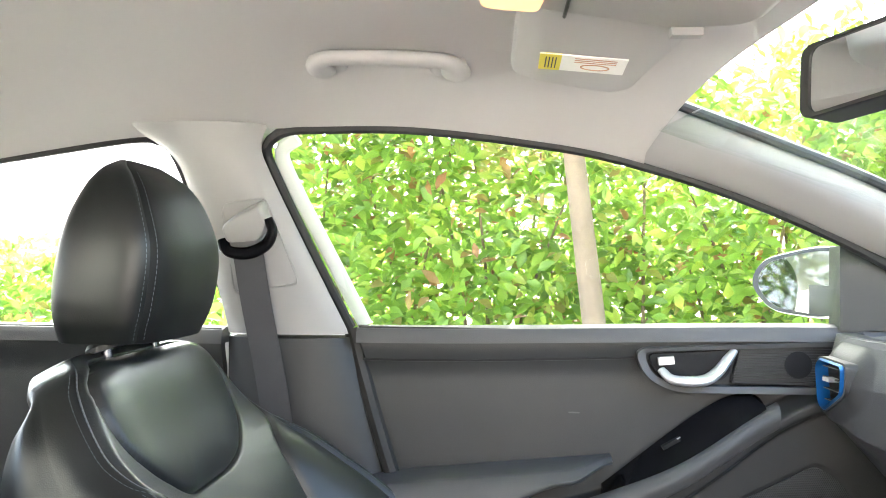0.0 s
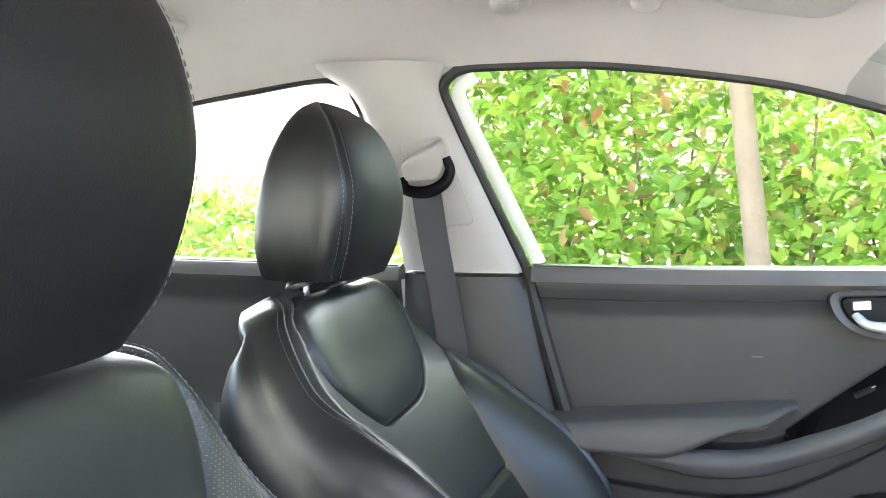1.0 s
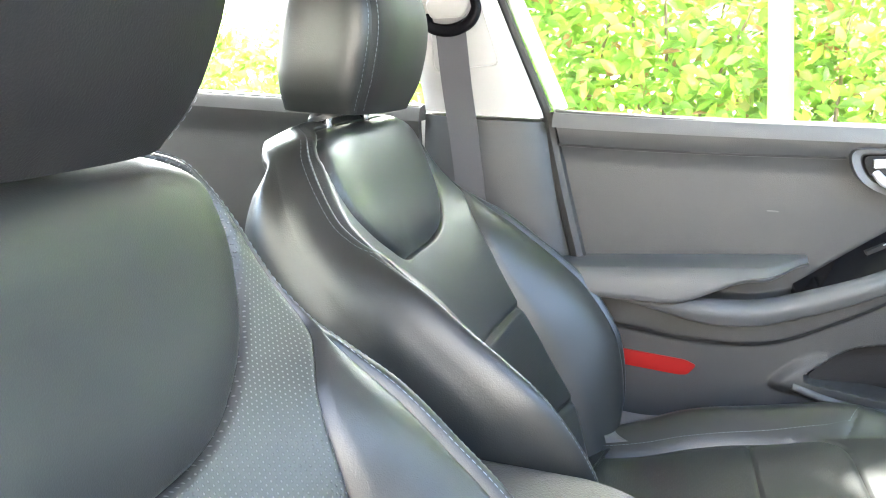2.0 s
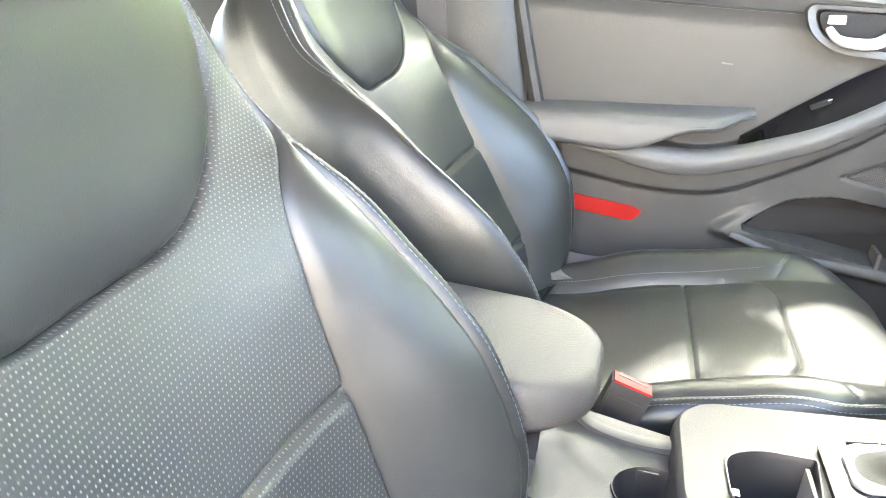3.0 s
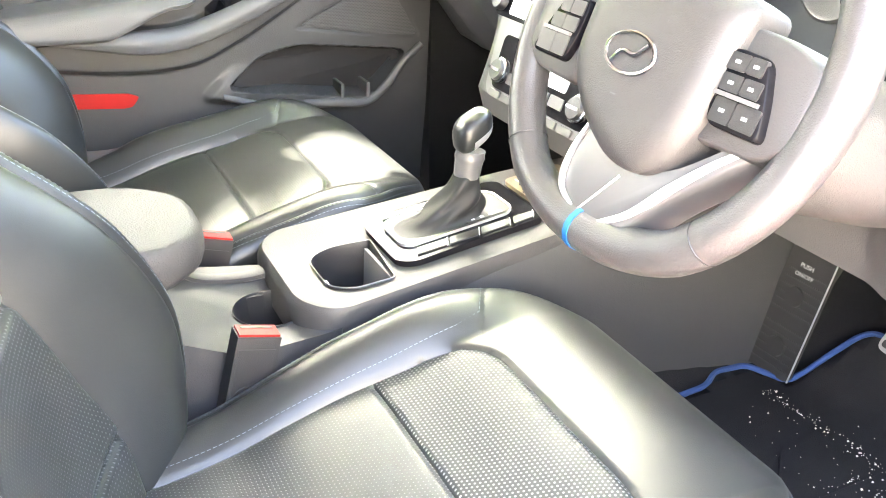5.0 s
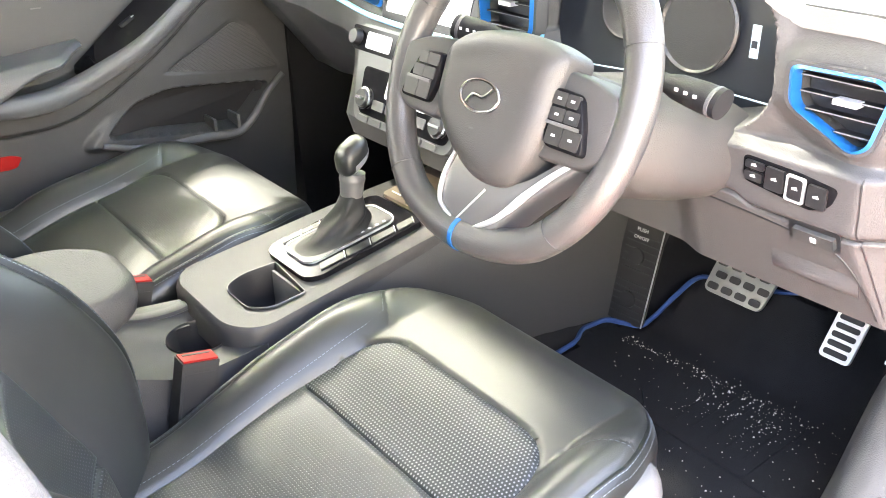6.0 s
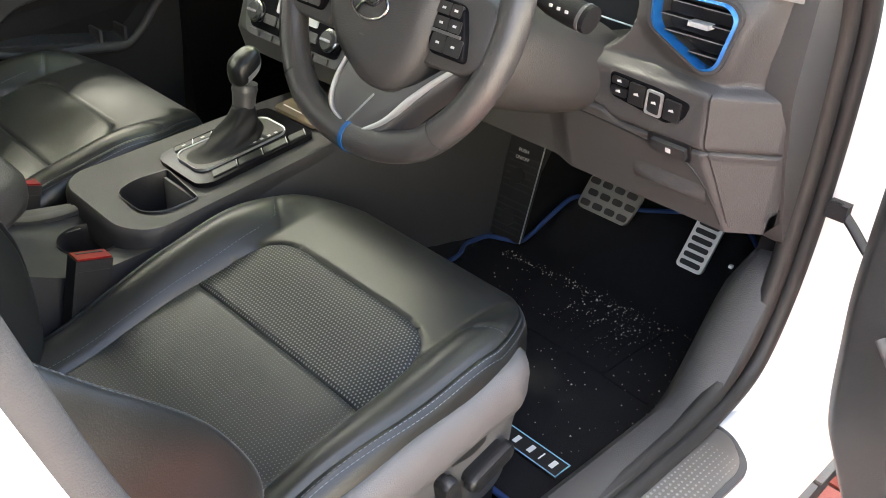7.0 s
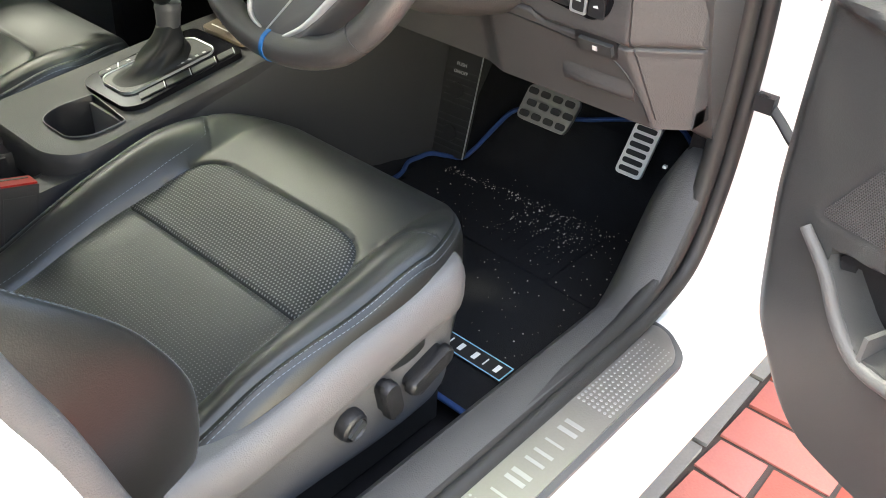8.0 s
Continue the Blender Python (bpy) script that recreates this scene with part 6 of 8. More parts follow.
for x in (-0.09, -0.055, -0.02, 0.015, 0.05, 0.085):
    part("stack_key", plate(rounded([(x - 0.014, 0.006), (x + 0.014, 0.006), (x + 0.014, 0.0155), (x - 0.014, 0.0155)], 0.002, 2), SM @ pose(0, 0, 0.0128), 0.003, 0.0008), "soft_mid", stack)
radio = part("audio_strip", plate(rounded([(-0.160, 0.112), (0.13, 0.112), (0.13, 0.150), (-0.170, 0.150)], 0.008, 3), SM @ pose(0, 0, 0.0130), 0.004, 0.001), "gloss", stack, "glossy black audio strip")
part("audio_knob", add_lathe(bmesh.new(), [(0.0, 0.0), (0.013, 0.0), (0.013, 0.006), (0.011, 0.012), (0.0, 0.0125)], SM @ pose(-0.150, 0.131, 0.0130), 24), "black", radio, "round dial")
part("audio_key", plate(rounded([(-0.125, 0.118), (-0.06, 0.118), (-0.06, 0.144), (-0.125, 0.144)], 0.004, 2), SM @ pose(0, 0, 0.0142), 0.003, 0.001), "screen_glare", radio, "key with a reflection put into its pale colour")
# touch screen above
TM = axes((0.972, 0.055, 0.842), (0, -1, 0), (0.30, 0, 0.954))
tsc = part("touch_screen", plate(rounded([(-0.115, 0.0), (0.115, 0.0), (0.115, 0.135), (-0.115, 0.135)], 0.008, 3), TM @ pose(0, 0, 0.012), 0.016, 0.002), "gloss", dash, "black framed touch screen", 38, DW)
part("screen_glass", plate(rounded([(-0.105, 0.012), (0.090, 0.012), (0.090, 0.125), (-0.105, 0.125)], 0.004, 2), TM @ pose(0, 0, 0.0135), 0.002), "screen_glare", tsc, "switched-off screen, daylight glare put into its pale colour")
part("blue_strip", tube(spline([(0.962, 0.300, 0.858), (0.956, 0.20, 0.846), (0.955, 0.06, 0.842), (0.957, -0.05, 0.846), (0.970, -0.105, 0.858), (0.982, -0.170, 0.872)], 40), 0.0045, 8, flat=(1, 0.7)), "blue_pale", dash, "pale blue trim strip", 38, DW)

# steering column and wheel
WM = axes((0.728, -0.376, 0.894), (0, -1, 0), (0.358, 0, 0.934))   # X to the driver's right, Y up, Z to the driver
wheel = thing("steering_wheel", "grey leather flat-bottomed steering wheel with silver spokes", "steering wheel", WM)


def rim_pt(a, r=0.158):
    x, y = r * math.sin(a), r * math.cos(a)
    if y < -0.128:
        y = -0.128 + (y + 0.128) * 0.75
    return Vector((x, y, 0))


bm = bmesh.new()
line = [rim_pt(2 * math.pi * k / 120) for k in range(120)]
add_tube(bm, line, 0.0165, 16, True, (1.0, 1.05), (0, 0, 1))
rim = part("rim", bm, "wheel_leather", wheel, "grey leather rim", 60)
for a in (2.35, -2.35, 1.15, -1.15):
    d = [rim_pt(a - 0.004), rim_pt(a + 0.004)]
    t = (d[1] - d[0]).normalized()
    n = t.cross(Vector((0, 0, 1)))
    ring = [d[0] + n * math.cos(2 * math.pi * k / 24) * 0.0168 + Vector((0, 0, 1)) * math.sin(2 * math.pi * k / 24) * 0.0175 for k in range(24)]
    part("rim_seam", tube(ring, 0.0006, 5, True), "black", rim)
st = bmesh.new()
lin = [rim_pt(2 * math.pi * k / 200) for k in range(201)]
inner_line = []
for k in range(201):
    t = (lin[(k + 1) % 200] - lin[k - 1]).normalized()
    n = t.cross(Vector((0, 0, 1)))
    inner_line.append(lin[k] - n * 0.0160 + Vector((0, 0, 0.004)))
for k in range(116, 176, 1):
    p = inner_line[k]
    add_box(st, (-0.0005, -0.0028, -0.0005), (0.0005, 0.0028, 0.0007), Matrix.Translation(p) @ Matrix.Rotation(0.6 if k % 2 else -0.6, 4, "Z"))
part("rim_stitching", st, "black", rim, "dark cross stitching", 180)
part("blue_tape", add_tube(bmesh.new(), [rim_pt(math.pi + 0.015 + d) for d in (-0.018, 0.0, 0.018)], 0.0174, 16, False, (1.0, 1.05), (0, 0, 1)), "blue", rim, "short blue band")


def dome(outline, z0, h, shrink=0.55, steps=7):
    c = sum((Vector(p) for p in outline), Vector((0, 0))) / len(outline)
    bm = bmesh.new()
    rings = [[Vector((p[0], p[1], z0 - 0.030)) for p in outline]]
    for k in range(steps + 1):
        t = k / steps
        f = 1 - (1 - shrink) * t ** 1.6
        rings.append([Vector((c[0] + (p[0] - c[0]) * f, c[1] + (p[1] - c[1]) * f, z0 + h * math.sin(math.pi / 2 * t))) for p in outline])
    return add_loft(bm, rings)


hub_o = rounded([(-0.074, 0.026), (-0.050, 0.043), (0.0, 0.054), (0.052, 0.054), (0.088, 0.044), (0.084, 0.010), (0.084, -0.032), (0.072, -0.066), (0.050, -0.090), (0.010, -0.092), (-0.040, -0.066), (-0.072, -0.032)], [0.012, 0.03, 0.03, 0.03, 0.010, 0.03, 0.03, 0.03, 0.02, 0.03, 0.04, 0.02], 5)
hub = part("airbag_cover", dome(hub_o, 0.016, 0.018, 0.62, 9), "wheel_plastic", wheel, "grey airbag cover", 60)
em = bmesh.new()
add_tube(em, [Vector((0.004 + 0.0265 * math.cos(2 * math.pi * k / 48), -0.013 + 0.0150 * math.sin(2 * math.pi * k / 48), 0.0352)) for k in range(48)], 0.0016, 8, True)
badge = part("badge_ring", em, "chrome", hub, "plain oval chrome badge")
part("badge_bar", tube(spline([(-0.012, -0.022, 0.0345), (-0.003, -0.013, 0.0358), (0.011, -0.013, 0.0358), (0.020, -0.004, 0.0345)], 14), 0.0022, 8), "chrome", badge, "slanting chrome bar")
part("cover_mark", box((-0.002, -0.0505, 0.0330), (0.010, -0.0490, 0.0338)), "soft_mid", hub, "faint moulded mark")
part("cover_mark", box((0.000, -0.0445, 0.0335), (0.007, -0.0435, 0.0342)), "soft_mid", hub, "faint moulded mark")
for s in (1, -1):
    arm = rounded([(s * 0.064, 0.034), (s * 0.118, 0.030), (s * 0.150, 0.018), (s * 0.150, -0.036), (s * 0.128, -0.050), (s * 0.070, -0.052)], 0.010, 4)
    sp = part("side_spoke", dome(arm, 0.004, 0.010, 0.9, 4), "wheel_plastic", wheel, "grey side spoke", 60)
    pod = rounded([(s * 0.078, 0.016), (s * 0.112, 0.014), (s * 0.124, -0.012), (s * 0.132, -0.038), (s * 0.084, -0.038), (s * 0.077, -0.012)], 0.008, 4)
    pd = part("button_pod", dome(pod, 0.014, 0.007, 0.94, 4), "gloss", sp, "glossy black button pod", 60)
    for k, (y0, y1) in enumerate(((0.001, 0.012), (-0.013, -0.002), (-0.034, -0.018))):
        for x0, x1 in ((0.082 - 0.12 * min(0, y0), 0.098 - 0.16 * min(0, y0)), (0.100 - 0.16 * min(0, y0), 0.112 - 0.38 * min(0, y0))):
            kk = part("wheel_button", plate(rounded([(s * (x0 - 0.0006), y0 - 0.0004), (s * (x1 + 0.0006), y0 - 0.0004), (s * (x1 + 0.0006), y1 + 0.0004), (s * (x0 - 0.0006), y1 + 0.0004)], 0.002, 2), pose(0, 0, 0.0222), 0.004, 0.0006), "rubber" if s > 0 else "wheel_plastic", pd)
            if s > 0:
                xc, yc = s * (x0 + x1) / 2, (y0 + y1) / 2
                part("button_mark", box((xc - 0.0022, yc - 0.0011, 0.0222), (xc + 0.0022, yc + 0.0011, 0.0226)), "white_print", kk, "white symbol bar")
    part("pod_strip", box((min(s * 0.084, s * 0.122), -0.0172, 0.0225), (max(s * 0.084, s * 0.122), -0.0142, 0.0252)), "silver_soft", pd, "satin chrome strip")
low = rounded([(-0.034, -0.074), (-0.044, -0.100), (-0.040, -0.128), (-0.014, -0.146), (0.040, -0.140), (0.070, -0.100), (0.126, -0.046), (0.118, -0.036), (0.068, -0.078), (0.030, -0.090)], [0.006, 0.02, 0.014, 0.012, 0.012, 0.02, 0.006, 0.004, 0.02, 0.02], 4)
ls = part("lower_spoke", dome(low, 0.000, 0.009, 0.92, 4), "silver_soft", wheel, "silver lower spoke", 60)
for name, ln in (("left", [(-0.035, -0.072), (-0.042, -0.100), (-0.038, -0.126), (-0.012, -0.140)]), ("right", [(0.122, -0.041), (0.098, -0.062), (0.072, -0.090), (0.046, -0.120), (0.020, -0.138)])):
    part("silver_trim", tube(spline([(x, y, 0.0085) for x, y in ln], 24), lambda t: 0.0048 - 0.002 * abs(2 * t - 1), 8, flat=(1.0, 0.7)), "silver", ls, "silver trim bar", 60)
part("spoke_crease", tube([(-0.008, -0.138, 0.0085), (0.021, -0.098, 0.0092)], 0.0013, 6), "silver", ls, "bright crease")

col = thing("steering_column", "grey plastic steering column shroud with two stalks", "steering column", (0.86, -0.367, 0.84))
CWM = inv(col)
bm = bmesh.new()
rings = []
for x, hw, z0, z1 in ((0.775, 0.045, 0.840, 0.900), (0.785, 0.068, 0.805, 0.908), (0.80, 0.090, 0.785, 0.908), (0.84, 0.116, 0.765, 0.888), (0.90, 0.132, 0.750, 0.868), (0.96, 0.138, 0.740, 0.852), (1.00, 0.138, 0.735, 0.846)):
    rings.append([Vector((x, -0.367 + p[0], p[1])) for p in rounded([(-hw, z0 + 0.035), (-hw * 0.7, z0), (hw * 0.7, z0), (hw, z0 + 0.035), (hw * 0.9, z1 - 0.02), (hw * 0.6, z1), (-hw * 0.6, z1), (-hw * 0.9, z1 - 0.02)], 0.025, 4)])
part("shroud", add_loft(bm, rings), "wheel_plastic", col, "", 60, CWM)
part("hub_shaft", add_lathe(bmesh.new(), [(0.0, -0.08), (0.045, -0.08), (0.055, -0.03), (0.06, -0.012), (0.0, -0.012)], WM @ pose(0, -0.03, 0), 28), "black", col, "black wheel hub", 38, CWM)
for s, tip in ((-1, (0.828, -0.552, 0.898)), (1, (0.815, -0.196, 0.912))):
    base = Vector((0.835, -0.367 + s * 0.095, 0.905))
    tip = Vector(tip)
    stalk = part("stalk", tube([base, base.lerp(tip, 0.25), base.lerp(tip, 0.42), base.lerp(tip, 0.75), tip], lambda t: 0.009 + 0.0060 * smoothstep(0.35, 0.6, t), 16, flat=(1, 0.8)), "pocket", col, "black control stalk", 50, CWM)
    d = (tip - base).normalized()
    part("stalk_end", tube([tip - d * 0.010, tip - d * 0.006], 0.0156, 16, flat=(1, 0.82)), "soft_mid", stalk, "ribbed end")
    for k in range(3):
        p = base.lerp(tip, 0.52 + 0.12 * k) + Vector((-0.0148, 0, 0.003))
        part("stalk_mark", box((-0.0006, -0.0018, -0.001), (0.0006, 0.0018, 0.002), 0, Matrix.Translation(p)), "white_print", stalk, "white symbol bar")


# ---- outside ----
single("ground", grid_sheet(lambda x, y: Vector((x, y, -0.012)), span(-60, 60, 24), span(-60, 60, 24), (0, 0, -0.2)), "ground", "grey paved ground round the car", "ground", "structure")

# out of view; added so that sunlight bounces in through the open door
single("wall_street", box((-9, -6.3, -0.1), (13, -6.0, 3.6), 0.02), "render", "unseen grey wall added to bounce light through the open door", "wall", "structure")


def leaf_mat():
    m = bpy.data.materials.new("hedge_leaf")
    m.use_nodes = True
    nt = m.node_tree
    b = nt.nodes["Principled BSDF"]
    g = nt.nodes.new("ShaderNodeNewGeometry")
    r = nt.nodes.new("ShaderNodeValToRGB")
    r.color_ramp.elements[0].position, r.color_ramp.elements[0].color = 0.0, (0.12, 0.22, 0.030, 1)
    r.color_ramp.elements[1].position, r.color_ramp.elements[1].color = 0.6, (0.24, 0.39, 0.055, 1)
    for p, c in ((0.85, (0.34, 0.44, 0.07, 1)), (0.94, (0.24, 0.22, 0.06, 1)), (1.0, (0.30, 0.14, 0.06, 1))):
        el = r.color_ramp.elements.new(p)
        el.color = c
    nt.links.new(g.outputs["Random Per Island"], r.inputs[0])
    nt.links.new(r.outputs[0], b.inputs["Base Color"])
    b.inputs["Roughness"].default_value = 0.38
    tr = nt.nodes.new("ShaderNodeBsdfTranslucent")
    nt.links.new(r.outputs[0], tr.inputs[0])
    mx = nt.nodes.new("ShaderNodeMixShader")
    mx.inputs[0].default_value = 0.5
    nt.links.new(b.outputs[0], mx.inputs[1])
    nt.links.new(tr.outputs[0], mx.inputs[2])
    nt.links.new(mx.outputs[0], nt.nodes["Material Output"].inputs[0])
    return m


M["leaf"] = leaf_mat()


def leaves(name, count, place, size, seed, material="leaf"):
    """Many single folded leaves, each an island of its own."""
    rng = random.Random(seed)
    vs, fs = [], []
    for _ in range(count):
        p = place(rng)
        L = size * rng.uniform(0.7, 1.25)
        d = Vector((rng.uniform(-1, 1), rng.uniform(-1.0, 0.5), rng.uniform(-0.5, 0.9))).normalized()
        s = d.cross(Vector((rng.uniform(-0.4, 0.4), rng.uniform(-1, -0.2), rng.uniform(0.2, 1)))).normalized()
        n = s.cross(d)
        w = L * 0.24
        b = len(vs)
        vs += [p, p + d * L * 0.45 + s * w + n * w * 0.35, p + d * L * 0.5, p + d * L * 0.45 - s * w + n * w * 0.35, p + d * L - n * L * 0.12, p + d * L * 0.78 + s * w * 0.6 + n * w * 0.1, p + d * L * 0.78 - s * w * 0.6 + n * w * 0.1]
        fs += [(b, b + 1, b + 2), (b, b + 2, b + 3), (b + 1, b + 5, b + 4, b + 2), (b + 3, b + 2, b + 4, b + 6)]
    me = bpy.data.meshes.new(name)
    me.from_pydata(vs, [], fs)
    me.polygons.foreach_set("use_smooth", [True] * len(me.polygons))
    return me


def hedge_place(x0, x1, y0, y1, top):
    def f(rng):
        while True:
            x, z = rng.uniform(x0, x1), rng.uniform(0.05, top + 0.35)
            lim = top + 0.30 * noise.noise(Vector((x * 1.3, 4.0, 0))) + 0.12 * noise.noise(Vector((x * 5, 1.0, 0)))
            gap = noise.noise(Vector((x * 2.6, 2.0, z * 2.6)))
            if z > lim or (gap < -0.42 and rng.random() < 0.85):
                continue
            y = y0 + (y1 - y0) * rng.random() ** 1.6 + 0.12 * noise.noise(Vector((x * 2, z * 2, 7.0)))
            return Vector((x, y, z))
    return f


hedge = thing("hedge", "dense leafy green hedge with reddish young leaves", "hedge", (0.5, 2.9, 0), kind="stuff")
part("foliage", leaves("foliage", 62000, hedge_place(-0.55, 5.6, 2.45, 3.45, 1.95), 0.072, 5), "leaf", hedge, "", shift=inv(hedge))
rng = random.Random(8)
tw = bmesh.new()
for _ in range(120):
    x, y = rng.uniform(-0.4, 5.5), rng.uniform(2.6, 3.1)
    add_tube(tw, spline([(x, y, 0), (x + rng.uniform(-0.15, 0.15), y + rng.uniform(-0.1, 0.1), 0.7), (x + rng.uniform(-0.3, 0.3), y + rng.uniform(-0.2, 0.2), rng.uniform(1.2, 1.8))], 6), lambda t: 0.012 * (1 - 0.7 * t), 5)
part("stems", tw, "twig", hedge, "thin brown stems", shift=inv(hedge))

far = thing("hedge", "pale sunlit hedge far behind the car", "hedge", (-7.0, 8.6, 0), kind="stuff")
part("foliage", leaves("foliage", 16000, hedge_place(-15.0, -0.9, 8.6, 10.4, 1.25), 0.17, 6), "leaf", far, "", shift=inv(far))


def tree(x, y, r, h, seed, lean=0.0, bias=(0, 0), leaf_count=3500, shade=()):
    rng = random.Random(seed)
    t = thing("tree", "slim tree with pale grey-brown bark and added crown out of view", "tree", (x, y, 0), "street trees")
    bm = bmesh.new()
    line = spline([(0, 0, -0.05), (lean * 0.3, 0, h * 0.25), (lean * 0.7, 0.03, h * 0.6), (lean, 0.0, h)], 22)
    add_tube(bm, line, lambda u: r * (1.25 - 0.25 * min(1, u * 8)) * (1 - 0.5 * u), 14)
    part("trunk", bm, "bark", t)
    limbs = []
    bm = bmesh.new()
    for k in range(9):
        a, z = 2.4 * k, h * (0.62 + 0.36 * k / 9)
        e = Vector((math.cos(a) * 0.9 + lean + bias[0], math.sin(a) * 0.9 + bias[1], z + rng.uniform(0.3, 0.9)))
        s = Vector((lean * z / h, 0, z))
        limbs.append((s, e))
        add_tube(bm, spline([s, s.lerp(e, 0.5) + Vector((0, 0, 0.15)), e], 8), lambda u: r * 0.35 * (1 - 0.8 * u), 7)
    part("limb", bm, "bark", t)

    def place(g):
        if shade and g.random() < 0.6:
            # leaves set along the sun's rays to shade the cabin, but for the gaps
            while True:
                x, y, z = g.uniform(-0.5, 1.7), g.uniform(-1.7, 0.75), g.uniform(2.3, 3.4)
                if any(poly_dist(hole, x, y) < 0 for hole in shade):
                    continue
                k = (z - 0.56) / math.tan(radians(SUN_ELEV))
                return Vector((x + k * math.cos(radians(SUN_AZ)), y + k * math.sin(radians(SUN_AZ)), z)) - t.matrix_basis.translation
        s, e = g.choice(limbs)
        while True:
            c = s.lerp(e, g.uniform(0.45, 1.1)) + Vector((g.gauss(0, 0.26), g.gauss(0, 0.26), g.gauss(0, 0.22)))
            q = c + t.matrix_basis.translation
            k = (q.z - 0.56) / math.tan(radians(SUN_ELEV))
            if not any(poly_dist(hole, q.x - k * math.cos(radians(SUN_AZ)), q.y - k * math.sin(radians(SUN_AZ))) < 0 for hole in shade):
                return c
    part("crown", leaves("crown", leaf_count, place, 0.09, seed + 1), "leaf", t)
    return t


# crown added out of view shades the cabin; its gap gives the sun patch
tree(0.895, 2.35, 0.048, 3.2, 3, -0.33, (-1.0, 0.25), 26000, ([Vector(p) for p in ((0.65, 0.36), (0.73, 0.50), (0.89, 0.40), (0.87, 0.15), (0.72, 0.17))],))
# the next three are unseen, added to block bright sky through the windscreen
tree(2.9, 3.0, 0.09, 3.0, 23, 0.05, (0.1, -0.2), 9000)
tree(4.5, 2.6, 0.09, 4.7, 29, -0.25, (-0.9, -0.9), 30000)
tree(5.6, 0.8, 0.10, 4.6, 31, -0.4, (-1.5, -0.5), 34000)
tree(-3.1, 3.3, 0.11, 3.4, 11, -0.1)
tree(7.5, 5.0, 0.12, 3.6, 15, 0.1)
tree(10.5, 2.2, 0.12, 3.6, 19, 0.1)


# ---- driver's door opening: sill, scuff plate, front pillar, seals ----
sill_in = bmesh.new()
rings = []
for x in span(-0.10, 1.125, 60):
    k = smoothstep(0.93, 1.125, x)
    z = 0.425 + 0.165 * k ** 1.6
    yi = -0.672 + 0.004 * k
    rings.append([Vector((x, y, zz)) for y, zz in ((yi + 0.045, 0.27), (yi + 0.030, z - 0.055), (yi + 0.012, z - 0.014), (yi, z), (yi - 0.020, z + 0.004), (yi - 0.042, z - 0.004), (-0.708, z - 0.012), (-0.708, 0.27))])
add_loft(sill_in, rings)
single("sill_trim", sill_in, "dash", "grey plastic inner sill and kick panel cover", "sill trim", "structure")
kick = bmesh.new()
rings = []
for x in span(1.115, 1.50, 16):
    rings.append([Vector((x, y, z)) for y, z in ((-0.640, 0.28), (-0.655, 0.50), (-0.672, 0.70), (-0.704, 0.70), (-0.704, 0.28))])
single("kick_panel", add_loft(kick, rings), "carpet", "black carpeted kick panel of the driver footwell", "kick panel", "structure")
# carpet black on the passenger side stands in for the footwell's deep shadow
single("kick_panel", add_loft(bmesh.new(), [[Vector((x, y, z)) for y, z in ((0.64, 0.28), (0.66, 0.50), (0.685, 0.98), (0.73, 0.98), (0.73, 0.28))] for x in span(1.06, 1.50, 10)]), "carpet", "passenger kick panel, footwell shadow put into its black colour", "kick panel", "structure")
end = bmesh.new()
eo = rounded([(0.985, 0.955), (0.990, 0.825), (1.020, 0.745), (1.078, 0.625), (1.122, 0.600), (1.118, 0.66), (1.125, 0.955)], [0.01, 0.02, 0.02, 0.006, 0.006, 0.02, 0.01], 4)
add_loft(end, [[Vector((x, y, z)) for x, z in eo] for y in (-0.704, -0.676)] + [[Vector((1.03 + (x - 1.03) * 0.985, -0.671, 0.78 + (z - 0.78) * 0.985)) for x, z in eo]])
single("dash_end_panel", end, "dash", "grey end cover between dash and door seal", "trim", "structure")
clip = single("trim_clip", box((1.113, -0.638, 0.541), (1.118, -0.633, 0.545), 0.0015), "white_print", "tiny white trim clip on the kick panel", "clip")

# painted body: sill flange, outer sill, hinge pillar
body = bmesh.new()
rings = []
for x in span(-0.10, 1.62, 70):
    k = smoothstep(0.98, 1.10, x)
    zi = 0.400
    rings.append([Vector((x, y, z)) for y, z in ((-0.705, zi - 0.03), (-0.712, zi), (-0.735, zi + 0.001), (-0.788, zi - 0.004), (-0.800, zi - 0.014), (-0.808, zi - 0.072), (-0.811, zi - 0.086), (-0.816, zi - 0.090), (-0.820, zi - 0.12), (-0.810, zi - 0.165), (-0.76, zi - 0.20), (-0.705, zi - 0.20))])
add_loft(body, rings)
single("car_sill", body, "white_paint", "white painted door sill of the car", "car body", "structure")
pil = bmesh.new()
FRONT_EDGE = curve([(0.385, 0.985), (0.42, 1.045), (0.48, 1.085), (0.56, 1.105), (0.68, 1.108), (0.80, 1.098), (0.92, 1.070), (1.05, 0.98)])
rings = []
for z in span(0.385, 1.00, 40):
    xe = FRONT_EDGE(z)
    flare = 0.05 * smoothstep(0.55, 0.40, z)
    rings.append([Vector((x, y, z)) for x, y in ((xe, -0.705), (xe + 0.004, -0.722), (xe + 0.022, -0.730), (xe + 0.10 + flare, -0.744 - 0.2 * flare), (xe + 0.125 + flare, -0.765 - 0.4 * flare), (xe + 0.135 + flare, -0.800 - 0.3 * flare), (xe + 0.20, -0.815), (1.55, -0.83), (1.55, -0.705))])
add_loft(pil, rings)
single("hinge_pillar", pil, "white_paint", "white painted front door pillar of the car", "car body", "structure")
